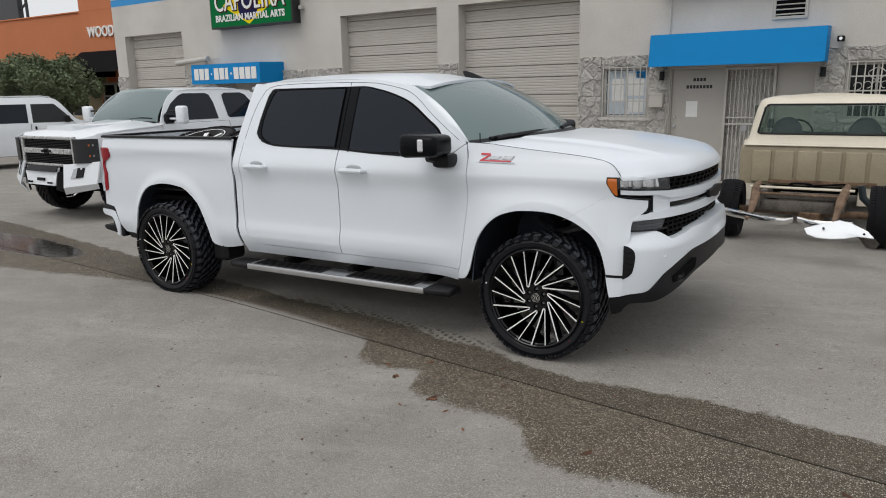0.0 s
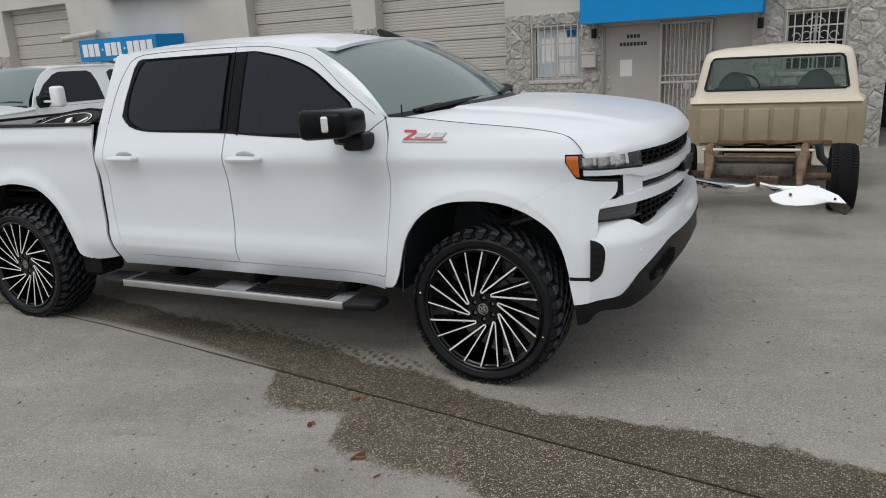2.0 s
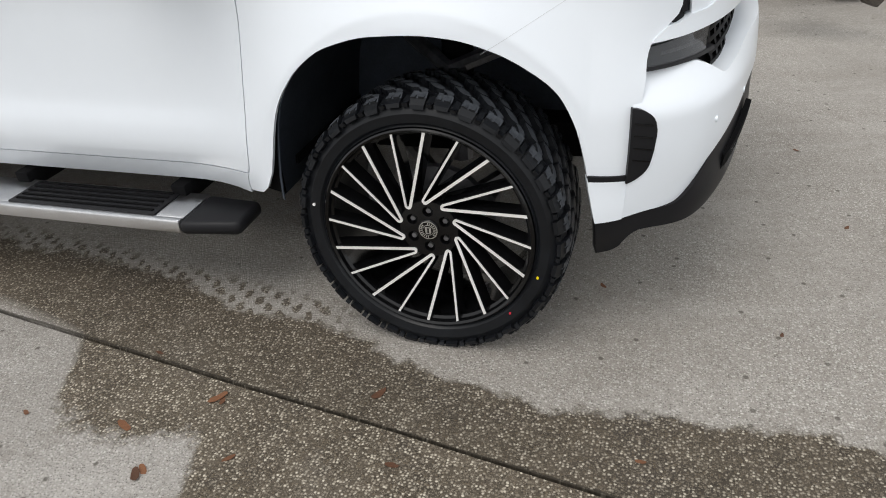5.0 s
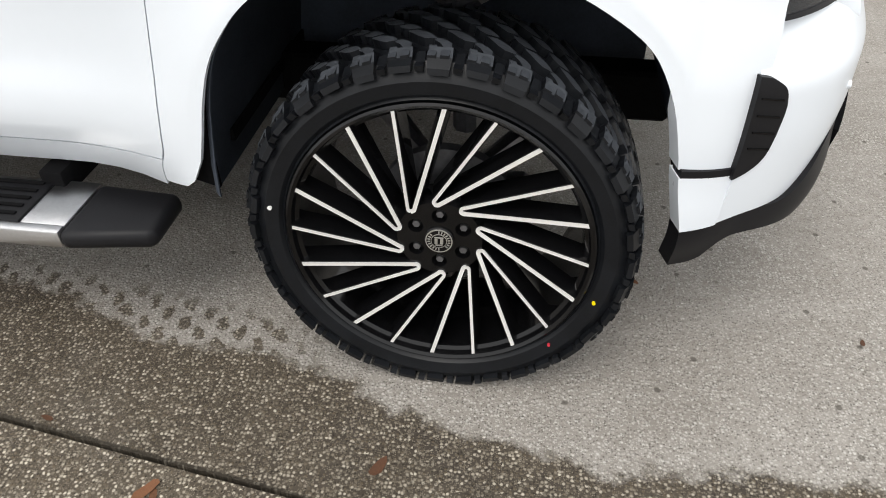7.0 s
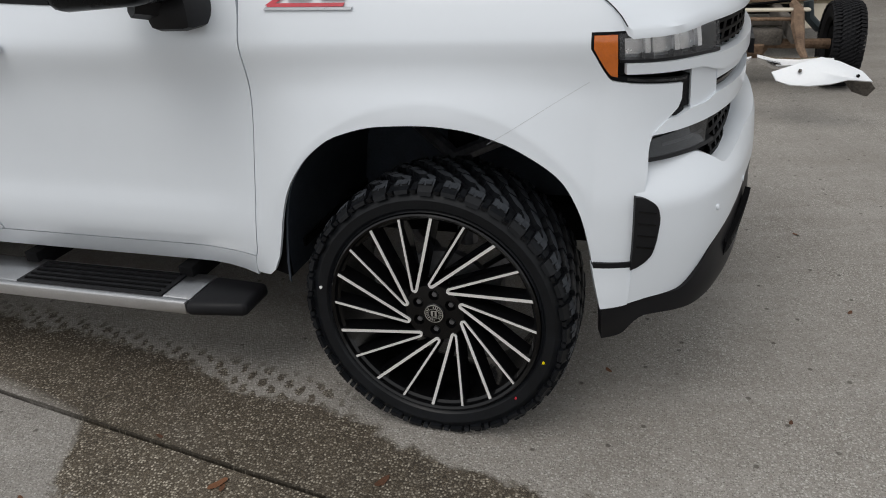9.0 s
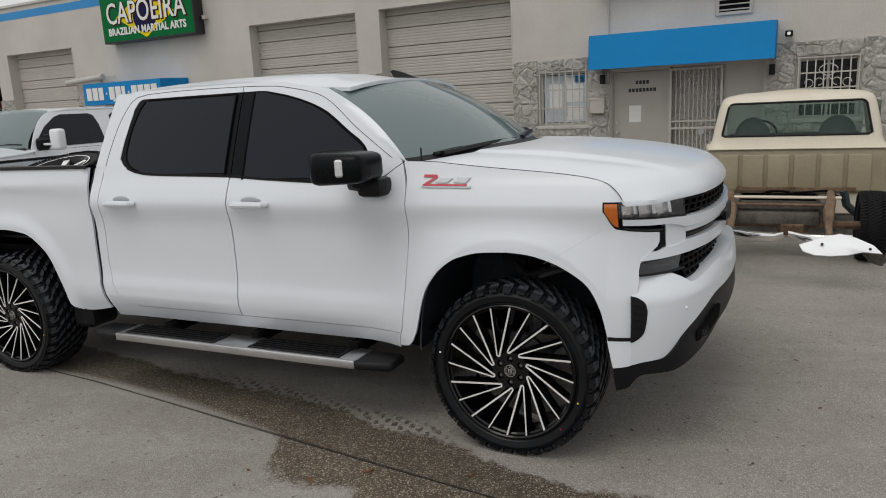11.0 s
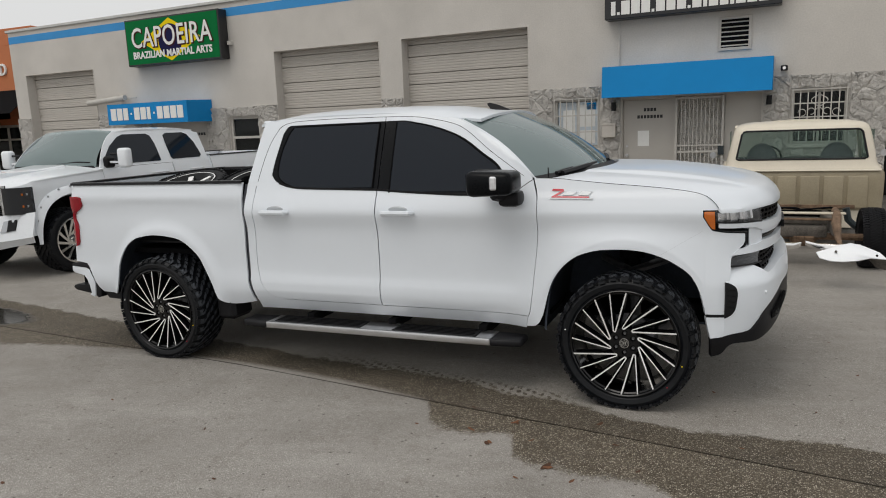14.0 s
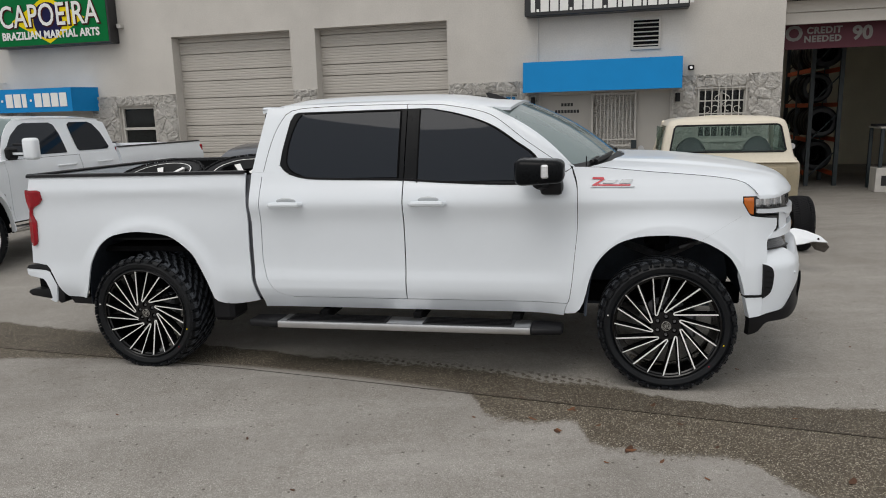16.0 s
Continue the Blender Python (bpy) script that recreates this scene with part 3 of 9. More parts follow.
plain_wall("workshop_back", [(2.13, 8.95, 8.6, 8.75, -0.2, 4.39)], M_INWALL, "pale workshop back wall")


# sectional garage doors, each standing back in its bay
def garage_door(u0, u1, z0, z1, label, name, stain=False):
    t = thing(name, label, "garage door", BM @ pose(0, 0, 0), "closed sectional doors of the shop", "structure")
    # sections of two heights, each with shallow pressed ribs
    lines = [z1] + [z for z in (3.49, 3.24, 2.88, 2.65, 2.275, 2.03, 1.665, 1.42, 1.055, 0.81, 0.445, 0.20) if z > z0 + 0.1] + [z0]
    for b, a in zip(lines, lines[1:]):
        prof = [(0.315, a + 0.004), (0.264, a + 0.011)]
        k = max(2, round((b - a) / 0.062))
        for q in range(1, k):
            z = a + 0.011 + (b - a - 0.022) * q / k
            prof += [(0.262, z - 0.016), (0.267, z - 0.006), (0.267, z + 0.004), (0.262, z + 0.012)]
        prof += [(0.264, b - 0.011), (0.315, b - 0.004)]
        v, f = sheet([[(u0 + 0.03, y, z), (u1 - 0.03, y, z)] for y, z in prof])
        link_part("panel", mesh_of("panel", v, f, M_GARAGE, False), t)
    part("track", boxes([(u0, u0 + 0.035, 0.25, 0.3, z0, z1), (u1 - 0.035, u1, 0.25, 0.3, z0, z1), (u0 + 0.04, u1 - 0.04, 0.315, 0.33, z0, z1)]), M_GARAGE, t, "", False)
    part("frame", boxes([(u0 - 0.002, u0 + 0.02, -0.006, 0.25, -0.2, z1 - 0.02), (u1 - 0.02, u1 + 0.002, -0.006, 0.25, -0.2, z1 - 0.02), (u0, u1, -0.006, 0.25, z1 - 0.02, z1 + 0.002)]),
         M_STUCCO, t, "", False)
    return t


garage_door(-19.05, -16.15, -0.16, 3.63, "closed beige sectional garage door in a deep bay", "garage_door_1")
garage_door(-9.92, -7.0, -0.06, 3.63, "closed beige sectional garage door in a deep bay", "garage_door_2")
garage_door(-6.46, -3.56, -0.04, 3.63, "closed beige sectional garage door with a dark smudge", "garage_door_3")

# rolled door and open workshop bay
t = thing("garage_door_4", "raised beige sectional door over the open workshop bay", "garage door", BM, kind="structure")
for i in range(2):
    a = 3.2 + i * 0.21
    part("panel", box(2.62, 6.66, 0.26, 0.30, a, a + 0.2, 0.006), M_GARAGE, t, "", False)


# awnings
def awning(u0, u1, z0, z1, depth, label, lean=0.06):
    t = thing("awning", label, "awning", BM)
    d = depth
    sec = [(0.0, z1 + 0.02), (-d + lean, z1), (-d, z0), (-d + 0.03, z0), (-d + lean + 0.03, z1 - 0.03), (0.0, z1 - 0.01)]
    v, f = sheet([[(u, y, z) for y, z in sec + sec[:1]] for u in [u0 + (u1 - u0) * k / 8 for k in range(9)]])
    link_part("canopy", mesh_of("canopy", v, f, M_BLUE, False), t, "taut blue vinyl")
    for u in (u0, u1):
        s = 0.004 if u == u0 else -0.004
        bm = bmesh.new()
        a = [bm.verts.new((u, y, z)) for y, z in ((0, z1 + 0.02), (-d + lean, z1), (-d, z0), (0, z0))]
        b = [bm.verts.new((u + s, y, z)) for y, z in ((0, z1 + 0.02), (-d + lean, z1), (-d, z0), (0, z0))]
        bm.faces.new(a)
        bm.faces.new(b[::-1])
        for i in range(4):
            bm.faces.new((a[i], a[(i + 1) % 4], b[(i + 1) % 4], b[i]))
        part("side_panel", bm, M_BLUE, t, "", False)
    bm = bmesh.new()
    for a, b in (((u0 + .02, -d + .04, z0 + .012), (u1 - .02, -d + .04, z0 + .012)), ((u0 + .02, -.01, z0 + .012), (u0 + .02, -d + .04, z0 + .012)), ((u1 - .02, -.01, z0 + .012), (u1 - .02, -d + .04, z0 + .012))):
        bm_tube(bm, [a, b], 0.012, 6)
    part("frame", bm, M_IRON, t, "thin pipe frame")
    return t


awning(-1.99, 0.89, 2.14, 2.70, 0.5, "bright blue vinyl box awning over the entrance door")
phone_awning = awning(-14.75, -11.98, 2.06, 2.58, 0.85, "bright blue vinyl box awning with a white number line", 0.01)
# the number line on the awning as plain bars
for i, (a, w) in enumerate([(0.0, 0.19), (0.21, 0.19), (0.42, 0.17), (0.66, 0.05), (0.78, 0.19), (0.99, 0.19), (1.2, 0.12), (1.4, 0.05), (1.52, 0.19), (1.73, 0.19), (1.94, 0.19), (2.15, 0.19)]):
    hgt = 0.30 if w > 0.1 else 0.05
    part("letter_bar", box(-14.62 + a * 1.08, -14.62 + a * 1.08 + w, -0.858, -0.852, 2.32 - hgt / 2, 2.32 + hgt / 2), M_SIGNWHITE, phone_awning, "white bar", False)

# green illuminated sign
gs = thing("shop_sign", "green sign box with white words over a yellow diamond", "sign", BM)
part("cabinet", boxes([(-14.42, -11.24, -0.3, -0.01, 3.54, 4.70)], 0.012), M_SIGNBLACK, gs, "black sign cabinet", False)
part("face", boxes([(-14.38, -11.28, -0.306, -0.301, 3.58, 4.66)]), M_SIGNGREEN, gs, "green face", False)
bm = bmesh.new()
ps = [(-12.86, 3.60), (-11.85, 4.12), (-12.86, 4.64), (-13.87, 4.12)]
bm.faces.new([bm.verts.new((a, -0.309, b)) for a, b in ps])
part("diamond", bm, M_SIGNYELLOW, gs, "yellow diamond", False)
bm = bmesh.new()
bm.faces.new([bm.verts.new((-12.86 + 0.4 * math.cos(2 * math.pi * k / 32), -0.312, 4.10 + 0.4 * math.sin(2 * math.pi * k / 32))) for k in range(32)])
part("disc", bm, M_SIGNNAVY, gs, "dark blue disc", False)
text_mesh("word_outline", "CAPOEIRA", 0.70, M_SIGNMAROON, gs, pose(-12.82, -0.315, 4.185, 90, 0, 0), 0.001, 1.04, 0.024, "dark maroon outline behind the large word", 0.80)
text_mesh("word", "CAPOEIRA", 0.70, M_SIGNWHITE, gs, pose(-12.84, -0.322, 4.20, 90, 0, 0), 0.003, 1.04, 0.006, "large white word", 0.80)
text_mesh("word", "BRAZILIAN MARTIAL ARTS", 0.235, M_SIGNWHITE, gs, pose(-12.84, -0.318, 3.79, 90, 0, 0), 0.003, 1.03, 0.008, "small white words", 0.94)
part("bracket", boxes([(-11.2, -11.1, -0.12, 0.0, 3.86, 3.95)], 0.006), M_IRON, gs, "", False)

# black sign with white bars
bs = thing("shop_sign", "black sign box with a line of white characters", "sign", BM)
part("cabinet", boxes([(-1.98, 0.98, -0.3, -0.01, 3.55, 4.5)], 0.012), M_SIGNBLACK, bs, "", False)
xx = -1.86
for w in (0.10, 0.06, 0.19, 0.19, 0.19, 0.06, 0.19, 0.19, 0.19, 0.06, 0.19, 0.08, 0.19, 0.17, 0.08, 0.19, 0.19, 0.19, 0.19, 0.08):
    h = 0.05 if w == 0.06 else 0.24
    part("letter_bar", box(xx, xx + w * 0.8, -0.308, -0.302, 3.62, 3.62 + h), M_SIGNWHITE, bs, "white bar", False)
    xx += w * 0.8 + 0.028

# vent
vt = thing("wall_vent", "grey louvred metal wall vent with dark gaps", "vent", BM)
part("frame", boxes([(-0.03, 0.02, -0.03, 0.02, 2.87, 3.45), (0.47, 0.52, -0.03, 0.02, 2.87, 3.45), (0.02, 0.47, -0.03, 0.02, 3.40, 3.45), (0.02, 0.47, -0.03, 0.02, 2.87, 2.92)], 0.004), M_GARAGE, vt, "", False)
part("backing", box(0.02, 0.47, -0.004, 0.0, 2.92, 3.40), M_UNDER, vt, "dark opening", False)
for k in range(6):
    z = 2.945 + k * 0.079
    part("slat", box(0.02, 0.47, -0.034, -0.006, -0.004, 0.004, 0, pose(0, 0, z + 0.02, 40, 0, 0)), M_GARAGE, vt, "", False)


# windows
def bars_window(name, label, u0, u1, z0, z1, nv, nh, scroll=False, papers=False):
    t = thing(name, label, "window", BM, kind="structure")
    part("window_frame", boxes([(u0, u0 + 0.05, 0.06, 0.14, z0, z1), (u1 - 0.05, u1, 0.06, 0.14, z0, z1), (u0 + 0.05, u1 - 0.05, 0.06, 0.14, z1 - 0.05, z1), (u0 + 0.05, u1 - 0.05, 0.06, 0.14, z0, z0 + 0.05),
                                ((u0 + u1) / 2 - 0.02, (u0 + u1) / 2 + 0.02, 0.07, 0.13, z0 + 0.05, z1 - 0.05)], 0.004), M_IRON, t, "", False)
    part("window_sill", box(u0 - 0.05, u1 + 0.05, -0.06, 0.06, z0 - 0.06, z0, 0.008), M_MORTAR, t, "", False)
    for a, b in ((u0 + 0.05, (u0 + u1) / 2 - 0.02), ((u0 + u1) / 2 + 0.02, u1 - 0.05)):
        p = part("pane", box(a, b, 0.10, 0.104, z0 + 0.05, z1 - 0.05), M_SHOPGLASS, t, "", False)
        p.visible_shadow = False
    part("backing", box(u0 - 0.1, u1 + 0.1, 0.5, 0.52, z0 - 0.1, z1 + 0.1), M_UNDER, t, "dark room behind", False)
    for k in range(nv + 1):
        u = u0 + 0.02 + (u1 - u0 - 0.04) * k / nv
        part("bar", box(u - 0.009, u + 0.009, -0.055, -0.037, z0 - 0.02, z1 + 0.02), M_IRON, t, "", False)
    for k in range(nh + 1):
        z = z0 + (z1 - z0) * k / nh
        part("bar", box(u0 - 0.02, u1 + 0.02, -0.037, -0.025, z - 0.011, z + 0.011), M_IRON, t, "", False)
    if scroll:
        bm = bmesh.new()
        uc, zc = (u0 + u1) / 2, z0 + 0.47
        for s in (-1, 1):
            bm_tube(bm, [(uc + s * (0.015 + 0.13 * math.sin(q * 0.5) * (1 - q * 0.045)), -0.046, zc + 0.36 - 0.03 * q + 0.0 * s) for q in range(0, 11)], 0.008, 6)
            bm_tube(bm, [(uc + s * (0.12 + 0.055 * math.cos(q * 0.6)), -0.046, zc + 0.09 + 0.055 * math.sin(q * 0.6)) for q in range(9)], 0.007, 6)
            bm_tube(bm, [(uc + s * (0.26 + 0.06 * math.cos(q * 0.6)), -0.046, zc + 0.07 + 0.06 * math.sin(q * 0.6)) for q in range(9)], 0.007, 6)
        part("scroll", bm, M_IRON, t, "curled iron ornament")
    if papers:
        part("blind", box(u0 + 0.06, u1 - 0.06, 0.0960, 0.0985, z0 + 0.06, z1 - 0.06), M_BLIND, t, "pale blue-grey blind", False)
        for (a, b, c, d, mm) in ((0.16, 0.40, 1.5, 1.95, M_PAPER), (0.45, 0.80, 1.62, 2.05, M_PAPER), (0.64, 0.82, 1.95, 2.08, M_BLUE), (0.5, 0.8, 1.3, 1.55, M_PAPER), (0.45, 0.52, 1.26, 1.36, M_PAPER)):
            part("poster", box(u0 + a, u0 + b, 0.091, 0.0945, c, d), mm, t, "paper notice on the glass", False)
    return t


bars_window("window_2", "barred window with paper notices behind the glass", -3.05, -2.14, 1.2, 2.16, 7, 3, papers=True)
bars_window("window_3", "dark window behind white iron bars with curled ornament", 1.19, 2.05, 1.2, 2.13, 7, 4, scroll=True)
t = thing("window_1", "dark two-part window set deep in the stone", "window", BM, kind="structure")
part("window_frame", boxes([(-11.45, -11.39, 0.05, 0.14, 1.2, 2.13), (-10.58, -10.52, 0.05, 0.14, 1.2, 2.13), (-11.39, -10.58, 0.05, 0.14, 2.08, 2.13), (-11.39, -10.58, 0.05, 0.14, 1.2, 1.25), (-11.39, -10.58, 0.05, 0.14, 1.60, 1.66)], 0.004), M_IRON, t, "", False)
part("pane", box(-11.39, -10.58, 0.1, 0.104, 1.25, 2.08), M_SHOPGLASS, t, "", False)
part("backing", box(-11.5, -10.4, 0.5, 0.52, 1.1, 2.2), M_UNDER, t, "", False)
part("window_sill", box(-11.5, -10.47, -0.05, 0.05, 1.14, 1.2, 0.008), M_MORTAR, t, "", False)

# entrance: door, gate and side panel
dz = -0.01
d1 = thing("door_1", "closed grey painted entrance door with a paper notice", "door", BM, kind="structure")
part("door_leaf", box(-1.70, -0.78, 0.10, 0.145, dz + 0.01, 2.08, 0.004), M_DOOR, d1, "", False)
part("door_frame", boxes([(-1.72, -1.70, 0.05, 0.2, dz, 2.12), (-0.78, -0.74, 0.05, 0.2, dz, 2.12), (-1.70, -0.78, 0.05, 0.2, 2.085, 2.12)]), M_DOOR, d1, "", False)
part("notice", box(-1.43, -1.22, 0.092, 0.096, 1.22, 1.51), M_PAPER, d1, "white paper notice", False)
bm = bmesh.new()
bm_tube(bm, [(-1.63, 0.06, 1.05), (-1.63, 0.1, 1.05)], 0.03, 12)
bm_tube(bm, [(-1.63, 0.07, 1.22), (-1.63, 0.1, 1.22)], 0.022, 12)
part("door_handle", bm, M_BRUSHED, d1, "metal knob and lock")
for a, b, z in ((-1.32, -1.10, 1.90), (-1.44, -0.97, 1.77)):
    k = a
    while k < b - 0.02:
        part("letter_bar", box(k, k + 0.045, 0.094, 0.098, z - 0.03, z + 0.03), M_SIGNBLACK, d1, "dark bar", False)
        k += 0.06
gt = thing("gate", "white painted iron security gate with upright bars", "gate", BM, kind="structure")
part("gate_frame", boxes([(-0.74, -0.70, 0.02, 0.06, dz + 0.02, 2.1), (0.07, 0.11, 0.02, 0.06, dz + 0.02, 2.1), (-0.70, 0.07, 0.02, 0.06, 2.06, 2.1), (-0.70, 0.07, 0.02, 0.06, 1.08, 1.12), (-0.70, 0.07, 0.02, 0.06, 1.2, 1.23), (-0.70, 0.07, 0.02, 0.06, dz + 0.02, dz + 0.06)], 0.004), M_IRON, gt, "", False)
for k in range(1, 11):
    u = -0.70 + 0.77 * k / 11
    part("bar", box(u - 0.007, u + 0.007, 0.03, 0.05, dz + 0.06, 2.06), M_IRON, gt, "", False)
part("lock", boxes([(0.02, 0.12, 0.0, 0.05, 1.04, 1.2)], 0.006), M_RACKBLUE, gt, "", False)
d2 = thing("door_2", "plain grey painted panel beside the gate", "door", BM, kind="structure")
part("panel", box(0.115, 0.72, 0.10, 0.14, dz, 2.12), M_DOOR, d2, "", False)
part("backing", box(-0.73, 0.11, 0.20, 0.24, dz, 2.12), M_STONE, d2, "rough pale wall behind the gate", False)
d3 = thing("door_3", "grey painted door under the awning", "door", BM, kind="structure")
part("door_leaf", box(-14.1, -12.2, 0.12, 0.16, -0.15, 2.12), M_DOOR, d3, "", False)
for k in range(7):
    part("letter_bar", box(-13.0 + k * 0.09, -12.94 + k * 0.09, 0.11, 0.118, 1.72, 1.79), M_SIGNBLACK, d3, "dark bar", False)

# small wall fixtures
mb = thing("mailbox", "beige metal box on the stone wall", "mailbox", BM)
part("body", boxes([(-2.07, -1.81, -0.14, -0.05, 1.40, 1.66)], 0.01), M_GARAGE, mb, "", False)
part("lid", boxes([(-2.08, -1.80, -0.15, -0.045, 1.63, 1.67)], 0.006), M_GARAGE, mb, "", False)
for u in (-1.85, 0.84):
    lp = thing("wall_lamp", "small dark cylinder wall lamp under the awning", "lamp", BM, "entrance lamps")
    part("body", tube([(u, -0.11, 1.9), (u, -0.11, 2.06)], 0.045, 12), M_TRIM, lp)
    part("bracket", box(u - 0.02, u + 0.02, -0.1, 0.0, 1.98, 2.02), M_TRIM, lp, "", False)
sc = thing("security_camera", "small dark camera on the stucco wall", "camera", BM)
part("body", boxes([(1.0, 1.11, -0.14, -0.04, 2.46, 2.55)], 0.012), M_TRIM, sc, "", False)
part("bracket", boxes([(1.03, 1.08, -0.04, 0.0, 2.52, 2.58)]), M_IRON, sc, "", False)
part("lens", tube([(1.055, -0.15, 2.505), (1.055, -0.138, 2.505)], 0.026, 14), M_CHROME, sc)
tl = thing("tube_lamp", "long pale tube lamp on a wall bracket", "lamp", BM)
part("body", tube([(-16.3, -0.16, 2.70), (-14.85, -0.16, 2.78)], 0.075, 14), M_IRON, tl)
part("bracket", boxes([(-15.2, -15.1, -0.12, 0.0, 2.7, 2.76)], 0.004), M_IRON, tl, "", False)
part("conduit", boxes([(-14.86, -14.5, -0.1, -0.08, 2.76, 2.79)], 0.004), M_IRON, tl, "", False)
cd = thing("conduit", "thin grey pipe on the wall from sign to awning", "pipe", BM)
part("pipe", tube([(-1.76, -0.03, 3.54), (-1.77, -0.03, 2.72)], 0.014, 8), M_STUCCO, cd)
part("clamp", boxes([(-1.80, -1.73, -0.02, 0.0, 3.1, 3.13)]), M_IRON, cd, "", False)


# stone veneer: each stone with its own outline and rough face
def clip_poly(poly, px, py, nx, ny):
    out = []
    for i in range(len(poly)):
        a, b = poly[i], poly[(i + 1) % len(poly)]
        da, db = (a[0] - px) * nx + (a[1] - py) * ny, (b[0] - px) * nx + (b[1] - py) * ny
        if da <= 0:
            out.append(a)
        if (da < 0 < db) or (db < 0 < da):
            k = da / (da - db)
            out.append((a[0] + (b[0] - a[0]) * k, a[1] + (b[1] - a[1]) * k))
    return out


def stone_field(rects, w, h, seed):
    rnd = random.Random(seed)
    for (u0, u1, z0, z1) in rects:
        part("mortar", box(u0, u1, -0.024, -0.003, z0, z1), M_MORTAR, wall_south, "", False)
        nu, nz = max(1, round((u1 - u0) / w)), max(1, round((z1 - z0) / h))
        seeds = {}
        for i in range(-1, nu + 1):
            for j in range(-1, nz + 1):
                seeds[i, j] = (u0 + (i + 0.5 + 0.5 * (j % 2) - 0.25 + rnd.uniform(-.32, .32)) * (u1 - u0) / nu, z0 + (j + 0.5 + rnd.uniform(-.34, .34)) * (z1 - z0) / nz)
        for (i, j), (a, b) in seeds.items():
            poly = [(u0, z0), (u1, z0), (u1, z1), (u0, z1)]
            for (k, l), (c, d) in seeds.items():
                if (k, l) != (i, j) and abs(k - i) <= 2 and abs(l - j) <= 2 and poly:
                    poly = clip_poly(poly, (a + c) / 2, (b + d) / 2, c - a, d - b)
            if len(poly) < 3:
                continue
            cx, cz = sum(p[0] for p in poly) / len(poly), sum(p[1] for p in poly) / len(poly)
            area = abs(sum(poly[q][0] * poly[(q + 1) % len(poly)][1] - poly[(q + 1) % len(poly)][0] * poly[q][1] for q in range(len(poly)))) / 2
            if area < 0.004:
                continue
            pts = []
            for q in range(len(poly)):
                p0, p1 = poly[q], poly[(q + 1) % len(poly)]
                pts.append(p0)
                if math.hypot(p1[0] - p0[0], p1[1] - p0[1]) > 0.09:
                    pts.append(((p0[0] + p1[0]) / 2 + rnd.uniform(-.012, .012), (p0[1] + p1[1]) / 2 + rnd.uniform(-.012, .012)))
            n = len(pts)
            ph = rnd.uniform(0.014, 0.042)
            verts, faces = [], []
            for ring, (s, y) in enumerate(((0.985, -0.018), (0.93, -0.018 - ph * 0.75), (0.62, -0.018 - ph), (0.3, -0.018 - ph * rnd.uniform(0.7, 1.1)))):
                for (pu, pz) in pts:
                    jit = rnd.uniform(-0.02, 0.016) if ring else 0
                    verts.append((min(u1, max(u0, cx + (pu - cx) * s)), y + jit, min(z1, max(z0, cz + (pz - cz) * s))))
            for r in range(3):
                for q in range(n):
                    faces.append((r * n + q, r * n + (q + 1) % n, (r + 1) * n + (q + 1) % n, (r + 1) * n + q))
            faces.append(tuple(range(3 * n, 4 * n)))
            me = mesh_of("stone", verts, faces, M_STONE, True, 0.9)
            link_part("stone", me, wall_south)

# ---- wheels ----


